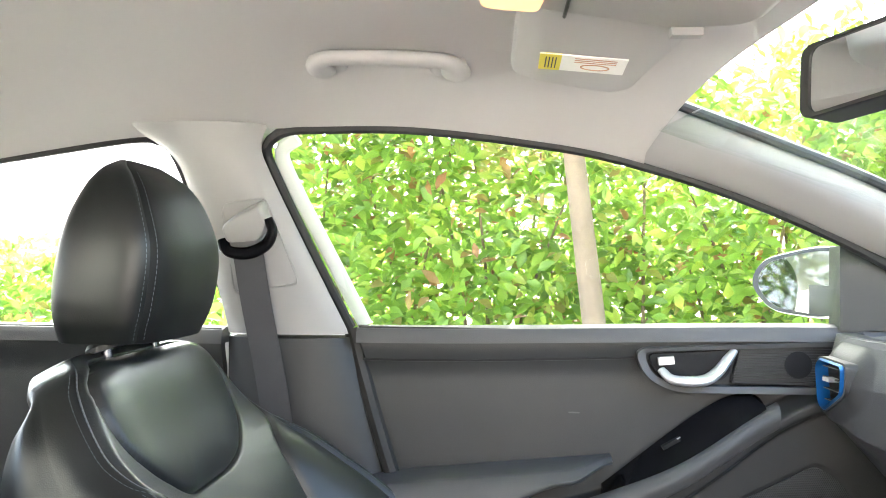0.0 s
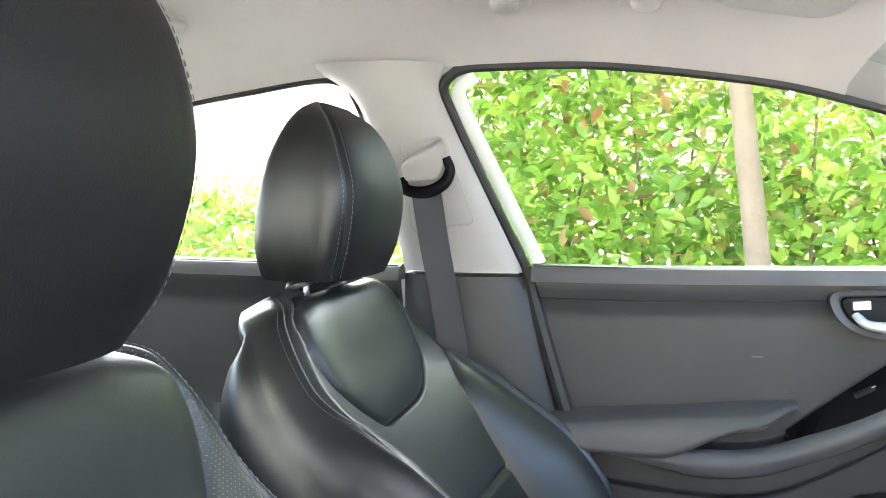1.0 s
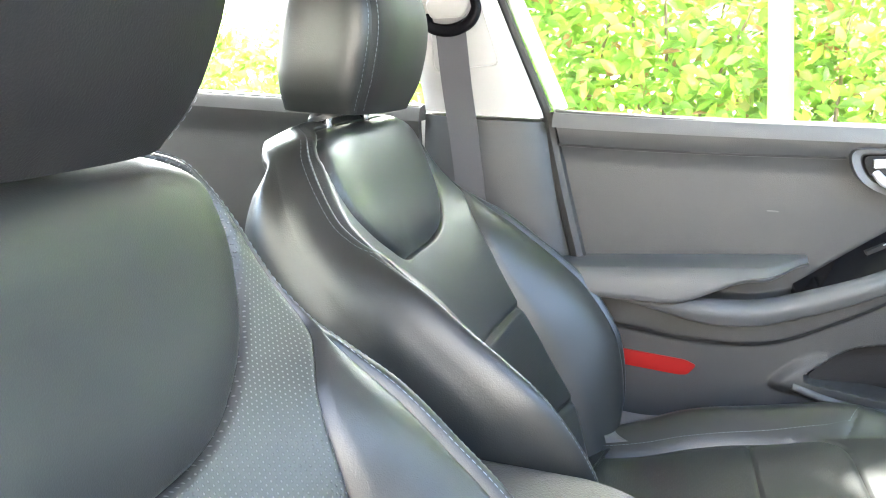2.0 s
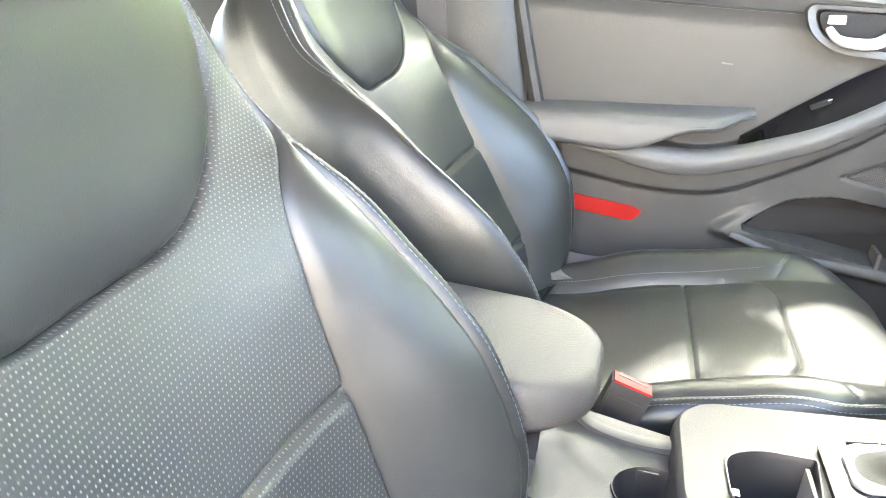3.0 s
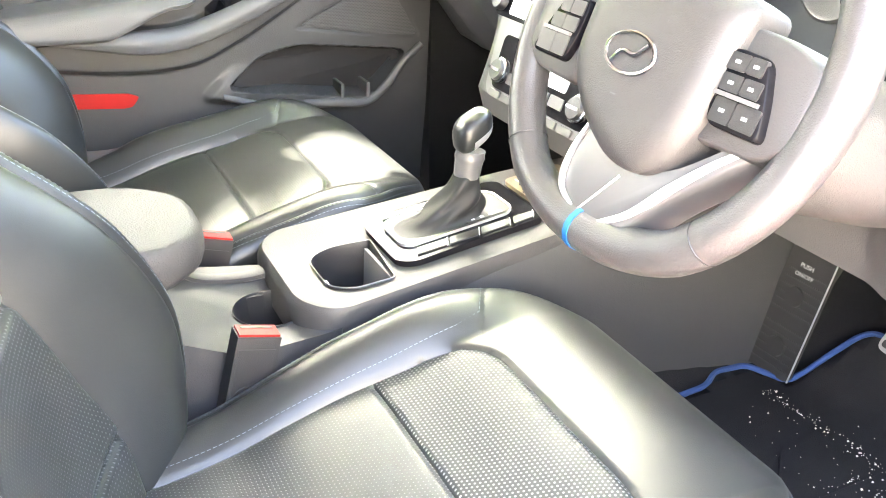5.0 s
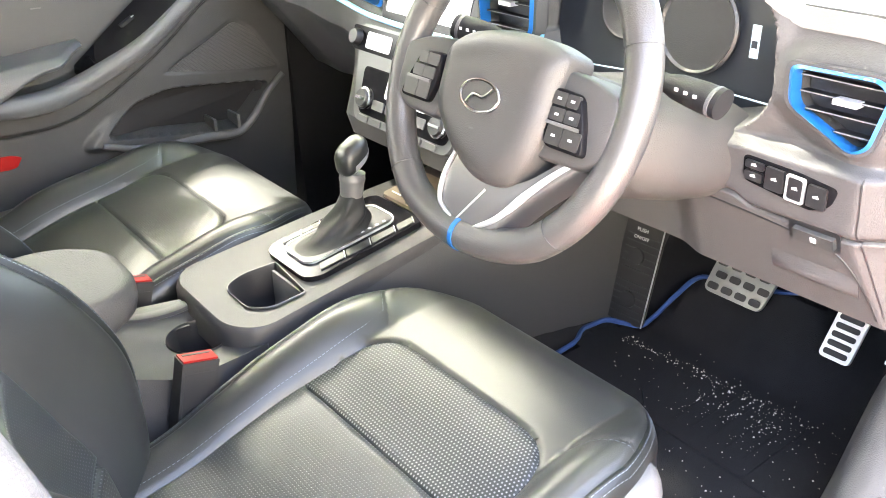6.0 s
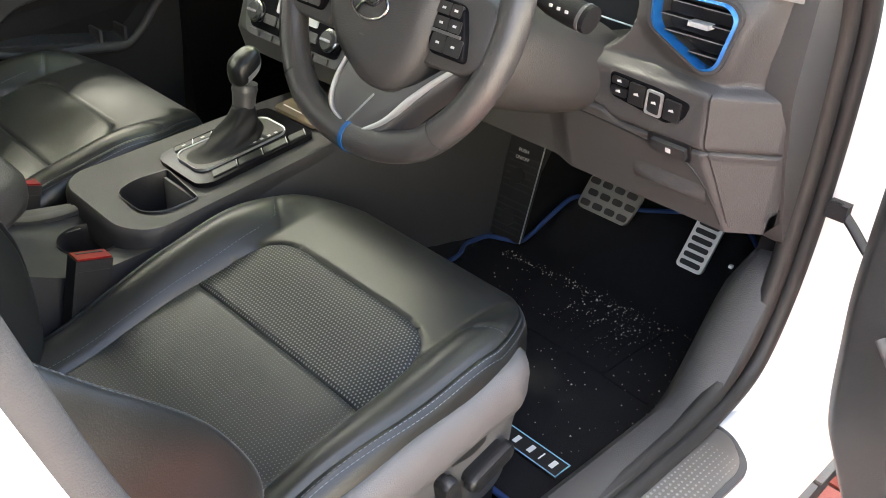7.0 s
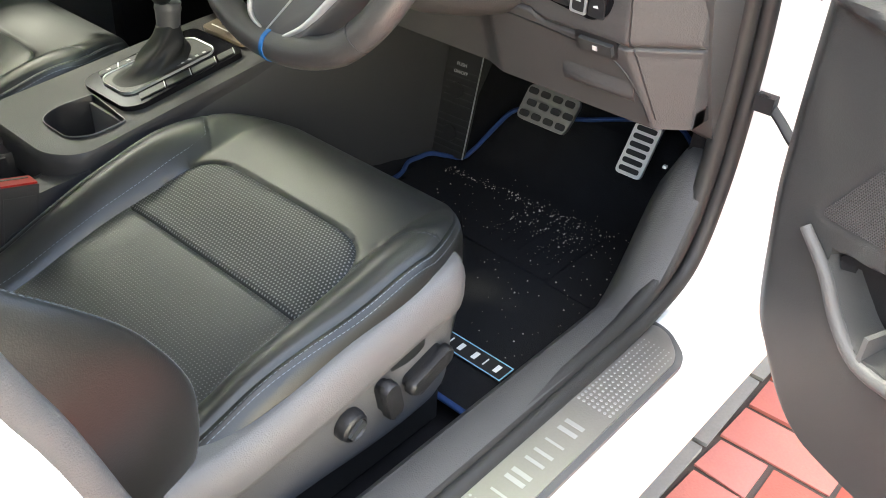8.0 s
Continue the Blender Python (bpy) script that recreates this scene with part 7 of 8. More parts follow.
wing = single("front_wing", grid_sheet(lambda x, z: Vector((x, -0.86 - 0.02 * math.sin(math.pi * (z - 0.2) / 0.8), z)), span(1.22, 1.62, 8), span(0.22, 0.96, 12), (0, 0.012, 0)), "white_paint", "white painted front wing of the car", "car body", "structure")

# rubber seals round the opening: two beads
for off, r in ((0.0, 0.013), (0.017, 0.011)):
    line = [(0.318 - off, 0.52), (0.355 - off, 0.435), (0.42, 0.412 - off * 0.3), (0.88, 0.414 - off * 0.3), (0.975, 0.425 - off * 0.5), (1.045 + off, 0.465 - off), (1.085 + off, 0.545), (1.096 + off, 0.68), (1.088 + off, 0.80), (1.065 + off, 0.91), (0.99 + off, 1.03), (0.90 + off, 1.10)]
    y = -0.705 if not off else -0.722
    single("door_seal", tube(spline([(a, y, b) for a, b in line], 140), r, 10), "rubber", "black rubber seal round the driver door opening", "seal", "structure")

# scuff plate
scuff = thing("scuff_plate", "brushed steel scuff plate with raised dots on the sill", "scuff plate", pose(0.62, -0.758, 0.4035))
so = rounded([(-0.36, -0.028), (0.318, -0.028), (0.352, 0.006), (0.356, 0.030), (-0.36, 0.030)], [0.005, 0.022, 0.02, 0.012, 0.005], 5)
base_o = [Vector((p[0] * 1.018 + 0.003, p[1] * 1.28)) for p in so]
part("plate_border", plate(base_o, pose(0, 0, 0.0), 0.006, 0.002), "soft_mid", scuff, "grey plastic border")
part("steel_plate", plate(so, pose(0, 0, 0.0025), 0.003, 0.0006), "steel", scuff, "brushed steel inlay")
# dots, fading towards the front
dots = bmesh.new()
for i in range(22):
    for j in range(7):
        x, y = 0.175 + i * 0.0072, -0.021 + j * 0.0070
        r = 0.0020 * (1 - 0.034 * i)
        if x > 0.325 - 0.2 * max(0, 0.01 - y):
            continue
        add_loft(dots, [[Vector((x + r * math.cos(a), y + r * math.sin(a), z)) for a in [k * math.pi / 3 for k in range(6)]] for z in (0.0022, 0.0031)])
for i in range(5):
    for j in range(7):
        x, y = -0.018 - i * 0.0068, -0.021 + j * 0.0070
        add_loft(dots, [[Vector((x + 0.0017 * math.cos(a), y + 0.0017 * math.sin(a), z)) for a in [k * math.pi / 3 for k in range(6)]] for z in (0.0022, 0.0031)])
tagged(part("raised_dots", dots, "silver", scuff, "pale raised dots"), kind="stuff")
for x, wide in ((0.004, 0.0016), (0.028, 0.0030), (0.040, 0.0030), (0.062, 0.0022), (0.078, 0.0022), (0.098, 0.0016), (0.122, 0.0030), (0.136, 0.0030)):
    part("emblem_bar", box((x - wide, -0.012, 0.0024), (x + wide, 0.012, 0.0030), 0.0003), "silver", scuff, "pale raised bar")

# door check strap
chk = thing("door_check", "black steel door check strap bolted to the pillar", "door check", (1.112, -0.733, 0.676))
part("check_bracket", box((-0.008, -0.024, -0.010), (0.008, 0.0, 0.010), 0.004), "black", chk)
part("check_bolt", add_lathe(bmesh.new(), [(0.0, 0.0), (0.009, 0.0), (0.009, 0.005), (0.005, 0.008), (0.0, 0.008)], axes((-0.006, -0.010, 0.004), (0, 1, 0), (0, 0, 1)), 18), "rubber", chk, "dark bolt head")
part("check_strap", tube(spline([(0.002, -0.020, -0.004), (-0.006, -0.038, -0.014), (-0.016, -0.060, -0.028), (-0.024, -0.085, -0.040)], 14), 0.006, 8, flat=(1, 0.5)), "black", chk)
for z in (0.80, 0.93):
    single("pillar_plug", add_lathe(bmesh.new(), [(0.0, 0.0), (0.014, 0.0), (0.013, 0.005), (0.006, 0.008), (0.0, 0.008)], axes((1.185, -0.752, z), (0, 0, 1), (1, 0, 0)), 16), "soft_mid", "grey rubber plug in the white door pillar", "plug", group="pillar plugs")

# ---- footwell: mat, pedals, grit ----
def floor_z(x):
    return 0.312 + 0.42 * smoothstep(1.25, 1.62, x)


fm = thing("floor_mat", "black carpet floor mat with blue edging and scattered grit", "floor mat", (0.98, -0.38, 0.31))
FW = inv(fm)
mat_o = rounded([(0.753, -0.650), (0.753, -0.16), (1.13, -0.135), (1.165, -0.112), (1.225, -0.116), (1.25, -0.172), (1.31, -0.180), (1.355, -0.205), (1.368, -0.34), (1.385, -0.42), (1.40, -0.52), (1.36, -0.61), (1.15, -0.650)], [0.03, 0.03, 0.02, 0.015, 0.015, 0.015, 0.02, 0.02, 0.03, 0.03, 0.03, 0.04, 0.05], 5)
bm = bmesh.new()
us, vs_ = span(0.753, 1.47, 44), span(-0.65, -0.075, 32)
grid = {}
for i, x in enumerate(us):
    for j, y in enumerate(vs_):
        if poly_dist(mat_o, x, y) < 0.004:
            grid[i, j] = bm.verts.new((x, y, floor_z(x) + 0.004 + 0.0015 * noise.noise(Vector((x * 14, y * 14, 0)))))
for i in range(len(us) - 1):
    for j in range(len(vs_) - 1):
        q = [(i, j), (i + 1, j), (i + 1, j + 1), (i, j + 1)]
        if all(k in grid for k in q):
            bm.faces.new([grid[k] for k in q])
bmesh.ops.solidify(bm, geom=list(bm.faces), thickness=0.006)
part("mat_carpet", bm, "mat", fm, "", 60, FW)
part("blue_edging", add_tube(bmesh.new(), [Vector((p.x, p.y, floor_z(p.x) + 0.007)) for p in mat_o], 0.0045, 6, True), "blue_cloth", fm, "blue cloth edging", 60, FW)
heel = bmesh.new()
ho = rounded([(1.050, -0.515), (1.055, -0.345), (1.115, -0.290), (1.195, -0.280), (1.222, -0.515)], 0.012, 3)
add_plate(heel, ho, lambda p: Vector((p[0], p[1], 0.312)), lambda p: Vector((p[0], p[1], 0.3212)))
part("heel_pad", heel, "mat", fm, "thicker black heel pad", 38, FW)
for k in range(5):
    y = -0.372 - 0.030 * k
    part("heel_rib", box((1.085, y - 0.004, 0.3205), (1.192, y, 0.3219), 0.0005), "carpet", fm, "", 38, FW)
for a, b in (((1.052, -0.345), (0.955, -0.345)), ((1.050, -0.515), (1.046, -0.600))):
    part("mat_seam", tube([(a[0], a[1], 0.3175), (b[0], b[1], 0.3175)], 0.0016, 5), "carpet", fm, "", 38, FW)
bd = part("badge_plate", box((-0.016, -0.058, 0), (0.016, 0.058, 0.0025), 0.001, pose(0.843, -0.545, 0.3185, 0, 0, 0)), "rubber", fm, "dark sewn label", 38, FW)
part("badge_border", add_frame(bmesh.new(), [Vector(p) for p in ((-0.016, -0.058), (0.016, -0.058), (0.016, 0.058), (-0.016, 0.058))], [Vector(p) for p in ((-0.0145, -0.0565), (0.0145, -0.0565), (0.0145, 0.0565), (-0.0145, 0.0565))], pose(0.843, -0.545, 0.3216), 0.0012), "ice_line_cloth", bd, "thin pale blue border")
for y, w in ((-0.040, 0.005), (-0.021, 0.020), (0.004, 0.020), (0.022, 0.005), (0.042, 0.020)):
    part("badge_mark", box((0.843 - 0.007, -0.545 - y - w / 6, 0.3212), (0.843 + 0.007, -0.545 - y + w / 6, 0.3222)), "paper", bd, "pale bar")
rngg = random.Random(21)
vs, fs = [], []
for _ in range(560):
    pick = rngg.random()
    if pick < 0.30:
        # swept against the heel pad's front edge
        t = rngg.random() ** 1.2
        x, y = lerp(1.202, 1.220, t) + rngg.gauss(0, 0.007), lerp(-0.18, -0.52, t)
    elif pick < 0.40:
        x, y = 1.09 + 0.11 * rngg.random() ** 0.7, -0.370 - 0.030 * rngg.randrange(5) + rngg.gauss(0, 0.003)
    elif pick < 0.62:
        x, y = rngg.gauss(1.17, 0.03), rngg.gauss(-0.46, 0.05)
    else:
        x, y = 0.86 + 0.40 * rngg.random(), -0.62 + 0.42 * rngg.random() ** 1.3
    if poly_dist(mat_o, x, y) > -0.01:
        continue
    r = 0.0006 + 0.0015 * rngg.random() ** 4
    z = floor_z(x) + 0.0095
    b = len(vs)
    a = rngg.random() * 6
    vs += [Vector((x + r * math.cos(a), y + r * math.sin(a), z)), Vector((x + r * math.cos(a + 2.1), y + r * math.sin(a + 2.1), z)), Vector((x + r * math.cos(a + 4.2), y + r * math.sin(a + 4.2), z)), Vector((x, y, z + r * 1.2))]
    fs += [(b, b + 1, b + 3), (b + 1, b + 2, b + 3), (b + 2, b, b + 3), (b, b + 2, b + 1)]
me = bpy.data.meshes.new("grit")
me.from_pydata(vs, [], fs)
tagged(part("grit", me, "grit", None), "scattered pale grit on the floor mat", "grit", kind="stuff")

gas = thing("accelerator_pedal", "steel accelerator pedal with black rubber slots", "pedal", axes((1.282, -0.512, 0.458), (0, -1, 0), (0.42, -0.08, 0.90)) @ Matrix.Scale(0.86, 4), "pedals")
part("pedal_plate", plate(rounded([(-0.030, -0.052), (0.024, -0.052), (0.030, 0.052), (-0.024, 0.052)], 0.010, 5), pose(0, 0, 0.006), 0.008, 0.002), "pedal_steel", gas, "brushed steel plate")
for k in range(6):
    y = -0.040 + 0.016 * k
    part("rubber_slot", plate(rounded([(-0.023 + 0.001 * k, y - 0.005), (0.018 + 0.001 * k, y - 0.005), (0.018 + 0.001 * k, y + 0.005), (-0.023 + 0.001 * k, y + 0.005)], 0.0045, 4), pose(0, 0, 0.0085), 0.004, 0.001), "rubber", gas, "black rubber slot")
part("pedal_arm", box((-0.012, 0.02, -0.05), (0.012, 0.16, -0.012), 0.004), "rubber", gas)
brk = thing("brake_pedal", "steel brake pedal with black rubber pads", "pedal", axes((1.245, -0.356, 0.486), (0, -1, 0), (0.55, 0, 0.835)) @ Matrix.Scale(0.9, 4), "pedals")
# darker steel than the accelerator's: the footwell shadow is put into the colour
part("pedal_plate", plate(rounded([(-0.058, -0.034), (0.052, -0.034), (0.060, 0.034), (-0.056, 0.034)], 0.014, 5), pose(0, 0, 0.006), 0.008, 0.002), "steel", brk, "brushed steel plate")
for j in range(3):
    for k in range(4):
        x, y = -0.042 + 0.027 * k + (0.006 if j == 1 else 0), -0.022 + 0.022 * j
        if x > 0.046:
            continue
        part("rubber_pad", plate(rounded([(x - 0.010, y - 0.006), (x + 0.010, y - 0.006), (x + 0.010, y + 0.006), (x - 0.010, y + 0.006)], 0.005, 4), pose(0, 0, 0.0085), 0.004, 0.001), "rubber", brk, "black rubber pad")
part("pedal_arm", box((-0.012, 0.01, -0.05), (0.012, 0.20, -0.012), 0.004), "rubber", brk)
fb = thing("parking_brake_pedal", "black ribbed foot parking brake pad with white lettering", "pedal", axes((1.262, -0.142, 0.424), (0.05, -1, 0), (0.16, 0.10, 0.98)), "pedals")
part("brake_pad", plate(rounded([(-0.042, -0.108), (0.036, -0.105), (0.046, 0.11), (-0.030, 0.11)], 0.008, 4), pose(0, 0, 0.004), 0.010, 0.002), "rubber", fb)
part("pad_edge", tube([(0.037, -0.104, 0.004), (0.046, 0.108, 0.004)], 0.0013, 6), "silver", fb, "thin bright edge")
for k in range(13):
    if k in (6,):
        continue
    y = -0.095 + 0.0125 * k
    part("pad_rib", box((-0.034 + 0.0012 * k * 0.6, y, 0.0035), (0.032 + 0.0007 * k, y + 0.003, 0.0050)), "black", fb)
for y in (-0.062, 0.020):
    part("pad_stud", add_lathe(bmesh.new(), [(0.0, 0.0), (0.016, 0.0), (0.015, 0.004), (0.0, 0.005)], pose(0.0, y, 0.004), 18), "rubber", fb, "round rubber stud")


def text_part(words, size, m, material, parent, name="lettering"):
    cu = bpy.data.curves.new(name, "FONT")
    cu.body, cu.size, cu.extrude, cu.align_x = words, size, 0.0003, "CENTER"
    tmp = bpy.data.objects.new(name, cu)
    scene.collection.objects.link(tmp)
    dg = bpy.context.evaluated_depsgraph_get()
    me = bpy.data.meshes.new_from_object(tmp.evaluated_get(dg))
    scene.collection.objects.unlink(tmp)
    bpy.data.objects.remove(tmp)
    me.name = name
    ob = new(name, me)
    me.materials.clear()
    me.materials.append(M[material])
    ob.parent = parent
    ob.matrix_basis = m
    ob["label"] = "white lettering"
    return ob


text_part("PUSH", 0.0095, pose(0.004, 0.066, 0.0066), "white_print", fb)
text_part("ON/OFF", 0.0085, pose(0.004, 0.052, 0.0066), "white_print", fb)

# ---- overhead: grab handles, visor, lamp console, mirrors ----
def lining_z(x, y):
    zt = TOP_EDGE(x)
    return zt + (CENTRE_Z(x) - zt) * (1 - min(1, abs(y) / side_y(zt)) ** 4.2)


def grab(x0, x1, y, label):
    g = thing("grab_handle", label, "grab handle", ((x0 + x1) / 2, y, lining_z((x0 + x1) / 2, y)), "grab handles")
    W = inv(g)
    za, zb = lining_z(x0, y), lining_z(x1, y)
    def under(x, dy, drop):
        return (x, y - dy, lining_z(x, y - dy) - drop)
    pts = [under(x0, -0.012, 0.002), under(x0, 0.012, 0.012), under(x0 + 0.001, 0.030, 0.016), under(x0 + 0.007, 0.041, 0.016), under(x0 + 0.022, 0.047, 0.016), under((x0 + x1) / 2, 0.049, 0.016), under(x1 - 0.022, 0.047, 0.016), under(x1 - 0.007, 0.041, 0.016), under(x1 - 0.001, 0.030, 0.016), under(x1, 0.012, 0.012), under(x1, -0.012, 0.002)]
    part("handle_bar", tube(spline(pts, 40), lambda t: 0.0135 + 0.0065 * smoothstep(0.55, 0.95, abs(2 * t - 1)), 16, flat=(0.7, 1.0), up=(0, 0, 1)), "visor", g, "", 60, W)
    for x, z in ((x0 + 0.010, za), (x1 - 0.010, zb)):
        part("handle_foot", dome(rounded([(-0.026, -0.020), (0.026, -0.020), (0.026, 0.020), (-0.026, 0.020)], 0.012, 4), 0.0, 0.010, 0.8, 4), "visor", g, "", 60, W @ axes((x, y - 0.004, z + 0.004), (1, 0, 0), (0, -0.9, 0.45)))
    return g


grab(0.222, 0.402, 0.462, "greige fold-down grab handle above the passenger window")
grab(-0.46, -0.26, 0.455, "greige fold-down grab handle above the rear window")
vis = thing("sun_visor", "folded greige sun visor with yellow and white warning label", "sun visor", (0.60, 0.36, 1.29))
VW = inv(vis)
vo = rounded([(0.474, 0.425), (0.480, 0.170), (0.640, 0.170), (0.668, 0.225), (0.655, 0.330), (0.628, 0.448), (0.600, 0.462), (0.500, 0.444)], [0.03, 0.02, 0.03, 0.03, 0.06, 0.02, 0.03, 0.03], 6)


def visor_pt(p, drop):
    return Vector((p[0], p[1], min(lining_z(p[0], p[1]), 1.4) - drop))


vc = Vector((0.57, 0.31))
bm = bmesh.new()
add_loft(bm, [[visor_pt(vc + (p - vc) * f, d) for p in vo] for f, d in ((0.97, 0.002), (1.0, 0.009), (1.0, 0.014), (0.985, 0.021), (0.95, 0.024), (0.6, 0.0245), (0.2, 0.0245))])
part("visor_board", bm, "visor", vis, "", 60, VW)
LX = axes(visor_pt(Vector((0.560, 0.372)), 0.0268), visor_pt(Vector((0.60, 0.345)), 0) - visor_pt(Vector((0.52, 0.345)), 0), visor_pt(Vector((0.562, 0.32)), 0) - visor_pt(Vector((0.562, 0.37)), 0))
part("warning_label", box((-0.052, -0.026, -0.001), (0.052, 0.026, 0.0006), 0, LX), "paper", vis, "white warning label", 38, VW)
part("label_flag", box((-0.052, -0.026, -0.0014), (-0.026, 0.026, 0.0010), 0, LX), "yellow", vis, "yellow warning field", 38, VW)
for k in range(4):
    part("label_line", box((-0.045 + 0.004 * k, -0.018, -0.0018), (-0.0435 + 0.004 * k, 0.018, 0.0014), 0, LX), "black", vis, "fine dark line", 38, VW)
part("label_ring", tube([LX @ Vector((0.016 + 0.017 * math.cos(2 * math.pi * k / 24), -0.008 + 0.009 * math.sin(2 * math.pi * k / 24), 0.0004)) for k in range(24)], 0.0012, 5, True), "label_brown", vis, "brown printed ring", 38, VW)
for k in range(3):
    part("label_line", box((-0.010, 0.006 + 0.006 * k, -0.0016), (0.040, 0.0075 + 0.006 * k, 0.0012), 0, LX), "label_brown", vis, "fine brown line", 38, VW)
part("visor_clip", box((-0.016, -0.008, -0.012), (0.016, 0.008, 0.0), 0.004, Matrix.Translation(visor_pt(Vector((0.655, 0.235)), 0.020))), "beige", vis, "small clip", 38, VW)
lamp = thing("overhead_console", "greige overhead console with lit map lamps", "roof lamp", (0.60, 0.0, 1.31))
OW = inv(lamp)
oo = rounded([(0.43, -0.125), (0.63, -0.172), (0.70, -0.13), (0.70, 0.13), (0.63, 0.172), (0.43, 0.125)], 0.03, 5)
oc = Vector((0.58, 0))
bm = bmesh.new()
add_loft(bm, [[visor_pt(oc + (p - oc) * f, d) for p in oo] for f, d in ((1.03, 0.0), (1.0, 0.030), (0.97, 0.044), (0.90, 0.050), (0.3, 0.052))])
part("lamp_housing", bm, "visor", lamp, "", 60, OW)
for s in (1, -1):
    lo = rounded([(0.440, s * 0.060), (0.502, s * 0.062), (0.496, s * 0.122), (0.445, s * 0.116)], 0.012, 4)
    bm = bmesh.new()
    add_plate(bm, lo, lambda p: visor_pt(p, 0.040), lambda p: visor_pt(p, 0.0555))
    part("map_lamp", bm, "lens_lamp", lamp, "lit warm lamp lens", 38, OW)
part("case_seam", tube(spline([visor_pt(Vector(p), 0.0512) for p in ((0.522, 0.143), (0.523, 0.0), (0.522, -0.143))], 10), 0.0018, 6), "black", lamp, "dark seam", 38, OW)

ivm = thing("interior_mirror", "black framed interior mirror hanging from the windscreen", "mirror", pose(0.775, 0.02, 1.232))
IM = axes((0, 0, 0), (0.30, -0.95, 0.02), (0.10, 0.05, 1))
io = rounded([(-0.115, -0.034), (0.115, -0.030), (0.122, 0.030), (-0.122, 0.036)], 0.016, 5)
part("mirror_shell", plate(io, IM, 0.028, 0.008, 3), "black", ivm)
part("mirror_frame", add_frame(bmesh.new(), io, [p * 0.9 for p in io], IM @ pose(0, 0, 0.003), 0.006), "rubber", ivm)
part("mirror_glass", plate([p * 0.91 for p in io], IM @ pose(0, 0, 0.0015), 0.003), "mirror", ivm, "mirror glass")
part("mirror_arm", tube(spline([(0.02, 0, 0.0), (0.05, 0.0, 0.03), (0.07, 0.0, 0.07)], 10), 0.012, 10), "black", ivm)

# exterior mirror on the passenger side
wm = thing("wing_mirror", "white exterior mirror housing with oval glass", "mirror", pose(1.02, 0.93, 1.035))
mo = rounded([(-0.105, 0.004), (-0.080, 0.046), (0.02, 0.068), (0.085, 0.060), (0.095, -0.040), (0.03, -0.062), (-0.070, -0.048)], 0.035, 7)
MMx = axes((0, 0, 0), (0.80, -0.58, 0.02), (0.05, 0, 1))
rings = []
for f, d in ((0.93, 0.002), (1.0, 0.004), (1.05, -0.008), (1.06, -0.03), (0.95, -0.065), (0.70, -0.088), (0.3, -0.095)):
    rings.append([MMx @ Vector((p[0] * f, p[1] * f, d)) for p in mo])
part("mirror_shell", add_loft(bmesh.new(), rings), "white_paint", wm, "white housing", 60)
part("mirror_rim", add_frame(bmesh.new(), [p * 1.0 for p in mo], [p * 0.90 for p in mo], MMx @ pose(0, 0, 0.0065), 0.006), "soft_mid", wm, "grey rim")
part("mirror_glass", plate([p * 0.91 for p in mo], MMx @ pose(0, 0, 0.0055), 0.003), "mirror", wm, "mirror glass")
part("mirror_foot", box((-0.02, -0.22, -0.05), (0.07, -0.06, 0.0), 0.02), "black", wm)
single("quarter_panel", add_loft(bmesh.new(), [[Vector((x, y, z)) for x, z in ((0.985, 0.968), (1.045, 0.968), (1.26, 0.975), (1.24, 0.985), (1.045, 1.072), (0.985, 1.098))] for y in (0.690, 0.735)]), "black", "black plastic corner panel of the window", "trim", "structure")

# ---- belt on the passenger side ----
sb = thing("seat_belt", "grey seat belt hanging from its pillar guide", "seat belt", (0.07, 0.64, 1.10))
SW = inv(sb)
gp = axes((0.078, 0.612, 1.105), (0.98, 0.0, 0.16), (-0.14, -0.28, 0.95))
part("height_slider", dome(rounded([(-0.030, -0.008), (-0.034, 0.018), (-0.012, 0.030), (0.034, 0.046), (0.038, 0.010), (0.022, -0.012)], 0.008, 4), 0.0, 0.016, 0.85, 4), "beige", sb, "greige belt slider", 60, SW @ gp)
part("belt_guide", tube(spline([gp @ Vector(p) for p in ((-0.036, -0.002, 0.006), (-0.030, -0.018, 0.014), (0.0, -0.026, 0.018), (0.030, -0.018, 0.016), (0.043, 0.0, 0.012), (0.040, 0.020, 0.008))], 30), lambda t: 0.0085 + 0.003 * math.sin(math.pi * t), 12, flat=(1, 0.8)), "gloss", sb, "glossy black belt guide", 60, SW)
bl = spline([(0.082, 0.606, 1.082), (0.092, 0.622, 1.00), (0.108, 0.640, 0.90), (0.122, 0.650, 0.80), (0.14, 0.655, 0.60), (0.16, 0.66, 0.40)], 40)
bm = bmesh.new()
add_loft(bm, [[p + Vector((sx * 0.0235, sy * 0.0012, 0)) for sx, sy in ((-1, -1), (1, -1), (1, 1), (-1, 1))] for p in bl])
part("webbing", bm, "webbing", sb, "grey woven webbing", 38, SW)
track = bmesh.new()
to = rounded([(-0.042, -0.095), (0.062, -0.095), (0.040, 0.050), (-0.030, 0.050)], 0.012, 4)
add_frame(track, to, [p * 0.97 for p in to], gp @ pose(0.0, 0.0, -0.006), 0.003)
part("track_cover", track, "beige", sb, "greige cover plate edge", 60, SW)

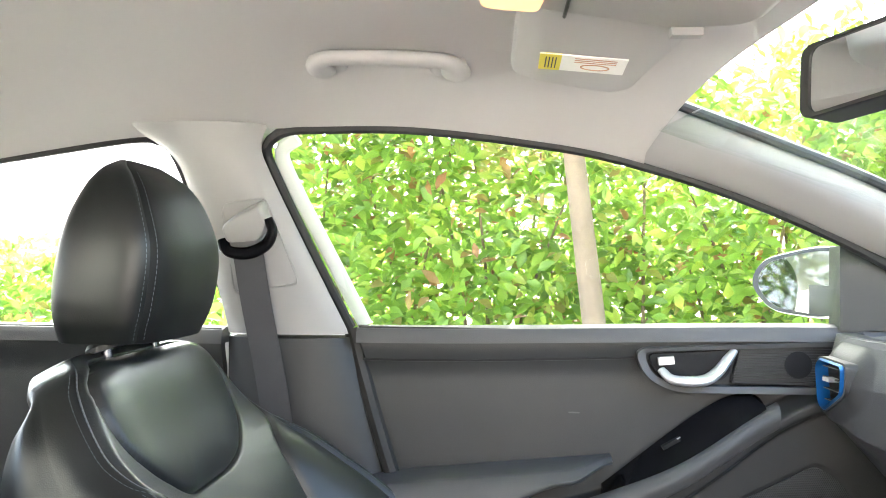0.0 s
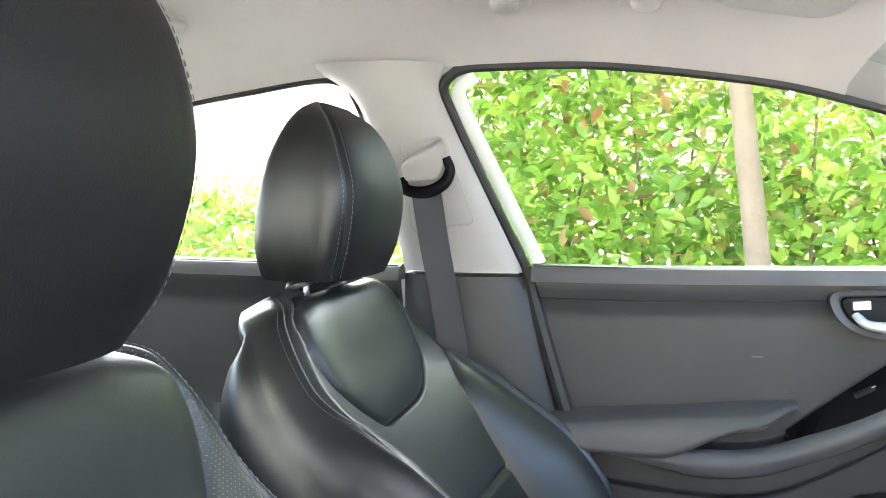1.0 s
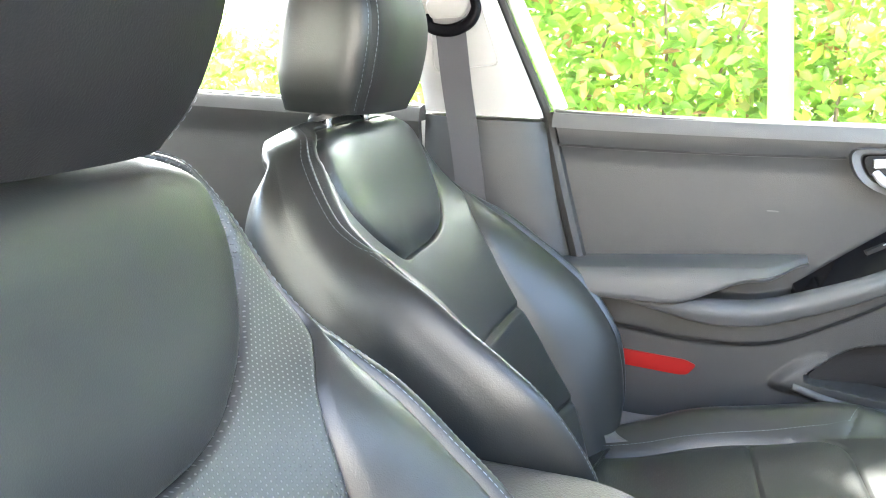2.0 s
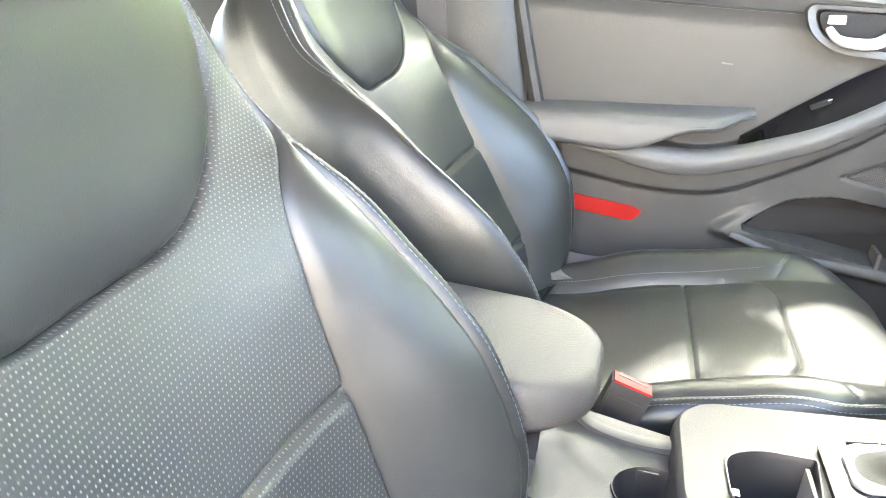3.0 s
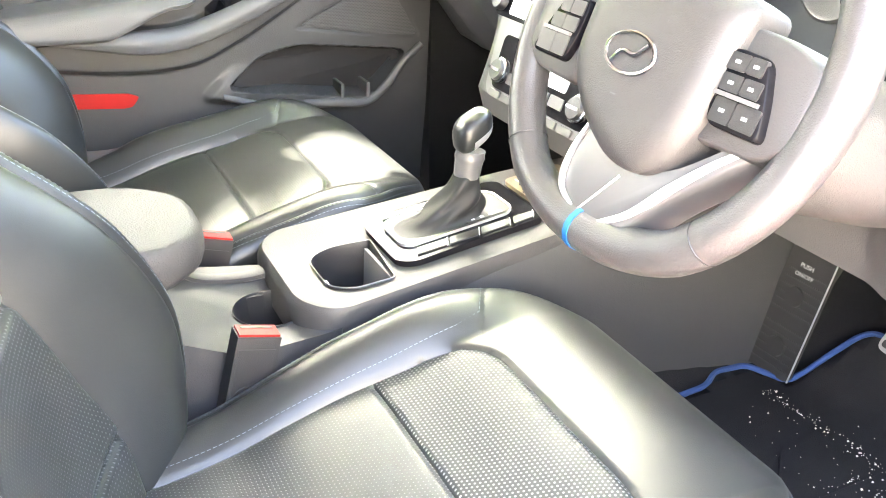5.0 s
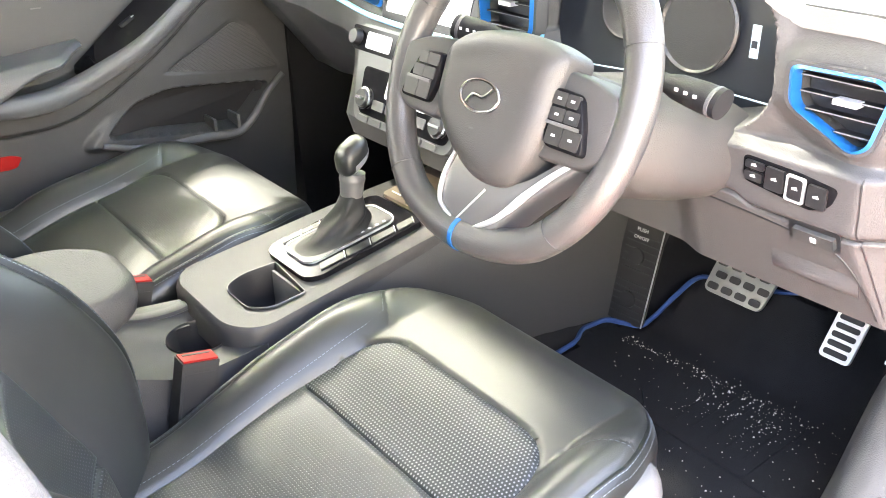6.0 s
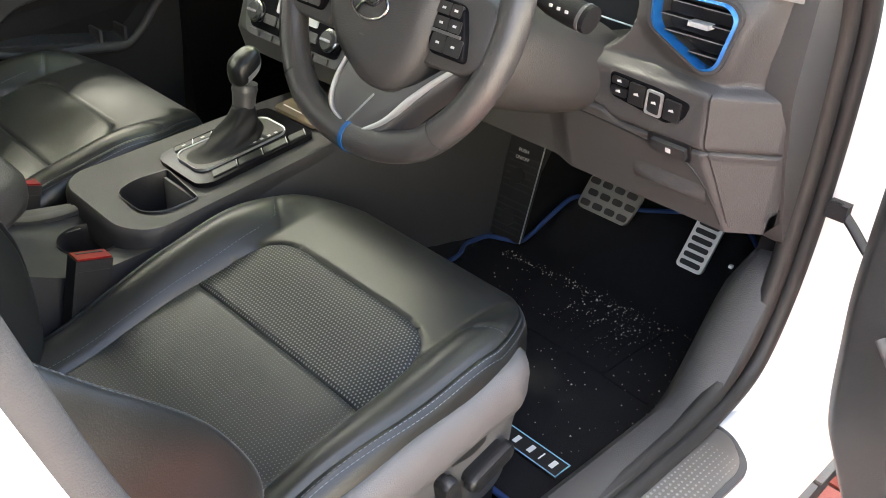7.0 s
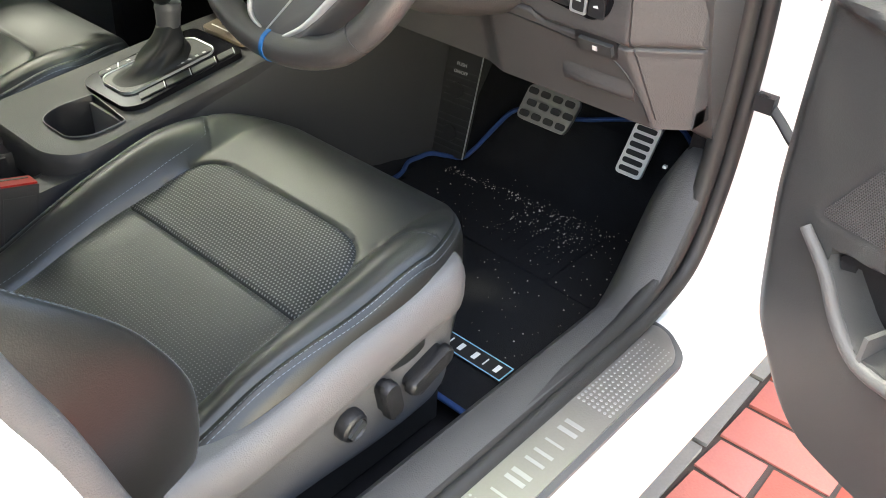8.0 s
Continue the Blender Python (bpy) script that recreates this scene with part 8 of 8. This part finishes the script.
# ---- rear doors ----
def rear_card(sign):
    def f(x, z):
        d = 0.018 + 0.014 * smoothstep(0.88, 0.93, z)
        d += 0.045 * smoothstep(0.70, 0.68, z) * smoothstep(-0.15, -0.25, x) + 0.02 * smoothstep(0.66, 0.60, z)
        return Vector((x, sign * (0.735 - d), z))
    r = thing("door_3" if sign > 0 else "door_4", "closed rear door with dark grey card", "car door", (-0.45, sign * 0.72, 0.33), kind="structure")
    part("door_card", grid_sheet(f, span(-1.18, 0.012, 50), span(0.33, 0.955, 80), (0, sign * 0.02, 0)), "soft_dark", r, "", 38, inv(r))
    cap = bmesh.new()
    add_loft(cap, [[Vector((x, sign * y, 0.952 + h)) for y, h in ((0.690, -0.022), (0.692, -0.008), (0.698, 0.0), (0.714, 0.004), (0.735, 0.004), (0.735, -0.022))] for x in span(-1.18, 0.016, 12)])
    part("belt_capping", cap, "soft_mid", r, "grey belt capping", 38, inv(r))
    part("armrest", box((-0.75, min(sign * 0.62, sign * 0.72), 0.66), (-0.22, max(sign * 0.62, sign * 0.72), 0.70), 0.012), "soft_mid", r, "grey armrest", 38, inv(r))


rear_card(1)
rear_card(-1)


# ---- paving beside the car ----
def stone(lx, ly, h, bev, jit, seed):
    rng = random.Random(seed)
    bm = add_box(bmesh.new(), (-lx / 2, -ly / 2, -h), (lx / 2, ly / 2, 0))
    for v in bm.verts:
        v.co += Vector((rng.uniform(-jit, jit), rng.uniform(-jit, jit), rng.uniform(-jit, jit) * 0.5))
    bevel_all(bm, bev, 2, 40)
    return finish(bm, "paver", 30)


pave = tagged(part("pavement", grid_sheet(lambda x, y: Vector((x, y, -0.007)), span(-4.0, 6.0, 4), span(-2.1, -0.2, 4), (0, 0, -0.02)), "soil", None), "red brick paving with grey kerb strip beside the car", "paving", kind="structure")
rngp = random.Random(4)
meshes = [stone(0.192, 0.091, 0.05, 0.009, 0.0045, k) for k in range(6)]
halves = [stone(0.092, 0.091, 0.05, 0.009, 0.0040, 40 + k) for k in range(3)]
kerbs = [stone(0.220, 0.077, 0.06, 0.009, 0.004, 20 + k) for k in range(5)]
for me in meshes + halves:
    me.materials.append(M["brick"])
for me in kerbs:
    me.materials.append(M["kerb"])
near, far_v, far_f = 0, [], []
for row in range(46):
    x = -1.9 + row * 0.101
    if row % 2 and 0.7 < x < 2.6:
        b = part("brick", halves[row % 3], None, pave)
        b.matrix_basis = pose(x, -0.818, rngp.uniform(-0.004, 0.0), rngp.uniform(-0.8, 0.8), 0, 90 + rngp.uniform(-1, 1))
    for k in range(6):
        y = -0.768 - 0.10 - k * 0.201 - 0.10 * (row % 2)
        p = Vector((x + rngp.uniform(-0.003, 0.003), y + rngp.uniform(-0.002, 0.002), rngp.uniform(-0.004, 0.0)))
        if 0.7 < x < 2.6 and k < 10 and near < 300:
            b = part("brick", meshes[(row * 3 + k) % 6], None, pave)
            b.matrix_basis = pose(p.x, p.y, p.z, rngp.uniform(-0.8, 0.8), rngp.uniform(-0.8, 0.8), 90 + rngp.uniform(-1, 1))
            near += 1
        else:
            i = len(far_v)
            for dz in (-0.03, 0):
                far_v += [p + Vector((a, b, dz)) for a, b in ((-0.047, -0.097), (0.047, -0.097), (0.047, 0.097), (-0.047, 0.097))]
            far_f += [(i + 4, i + 5, i + 6, i + 7), (i, i + 1, i + 5, i + 4), (i + 1, i + 2, i + 6, i + 5), (i + 2, i + 3, i + 7, i + 6), (i + 3, i, i + 4, i + 7)]
me = bpy.data.meshes.new("far_bricks")
me.from_pydata(far_v, [], far_f)
tagged(part("far_bricks", me, "brick", pave), kind="stuff")
for k in range(26):
    b = part("kerb_stone", kerbs[(k + 2) % 5], None, pave)
    b.matrix_basis = pose(-1.4 + 0.229 * k, -0.724 + rngp.uniform(-0.002, 0.002), rngp.uniform(-0.003, 0.003), 0, 0, rngp.uniform(-0.7, 0.7))
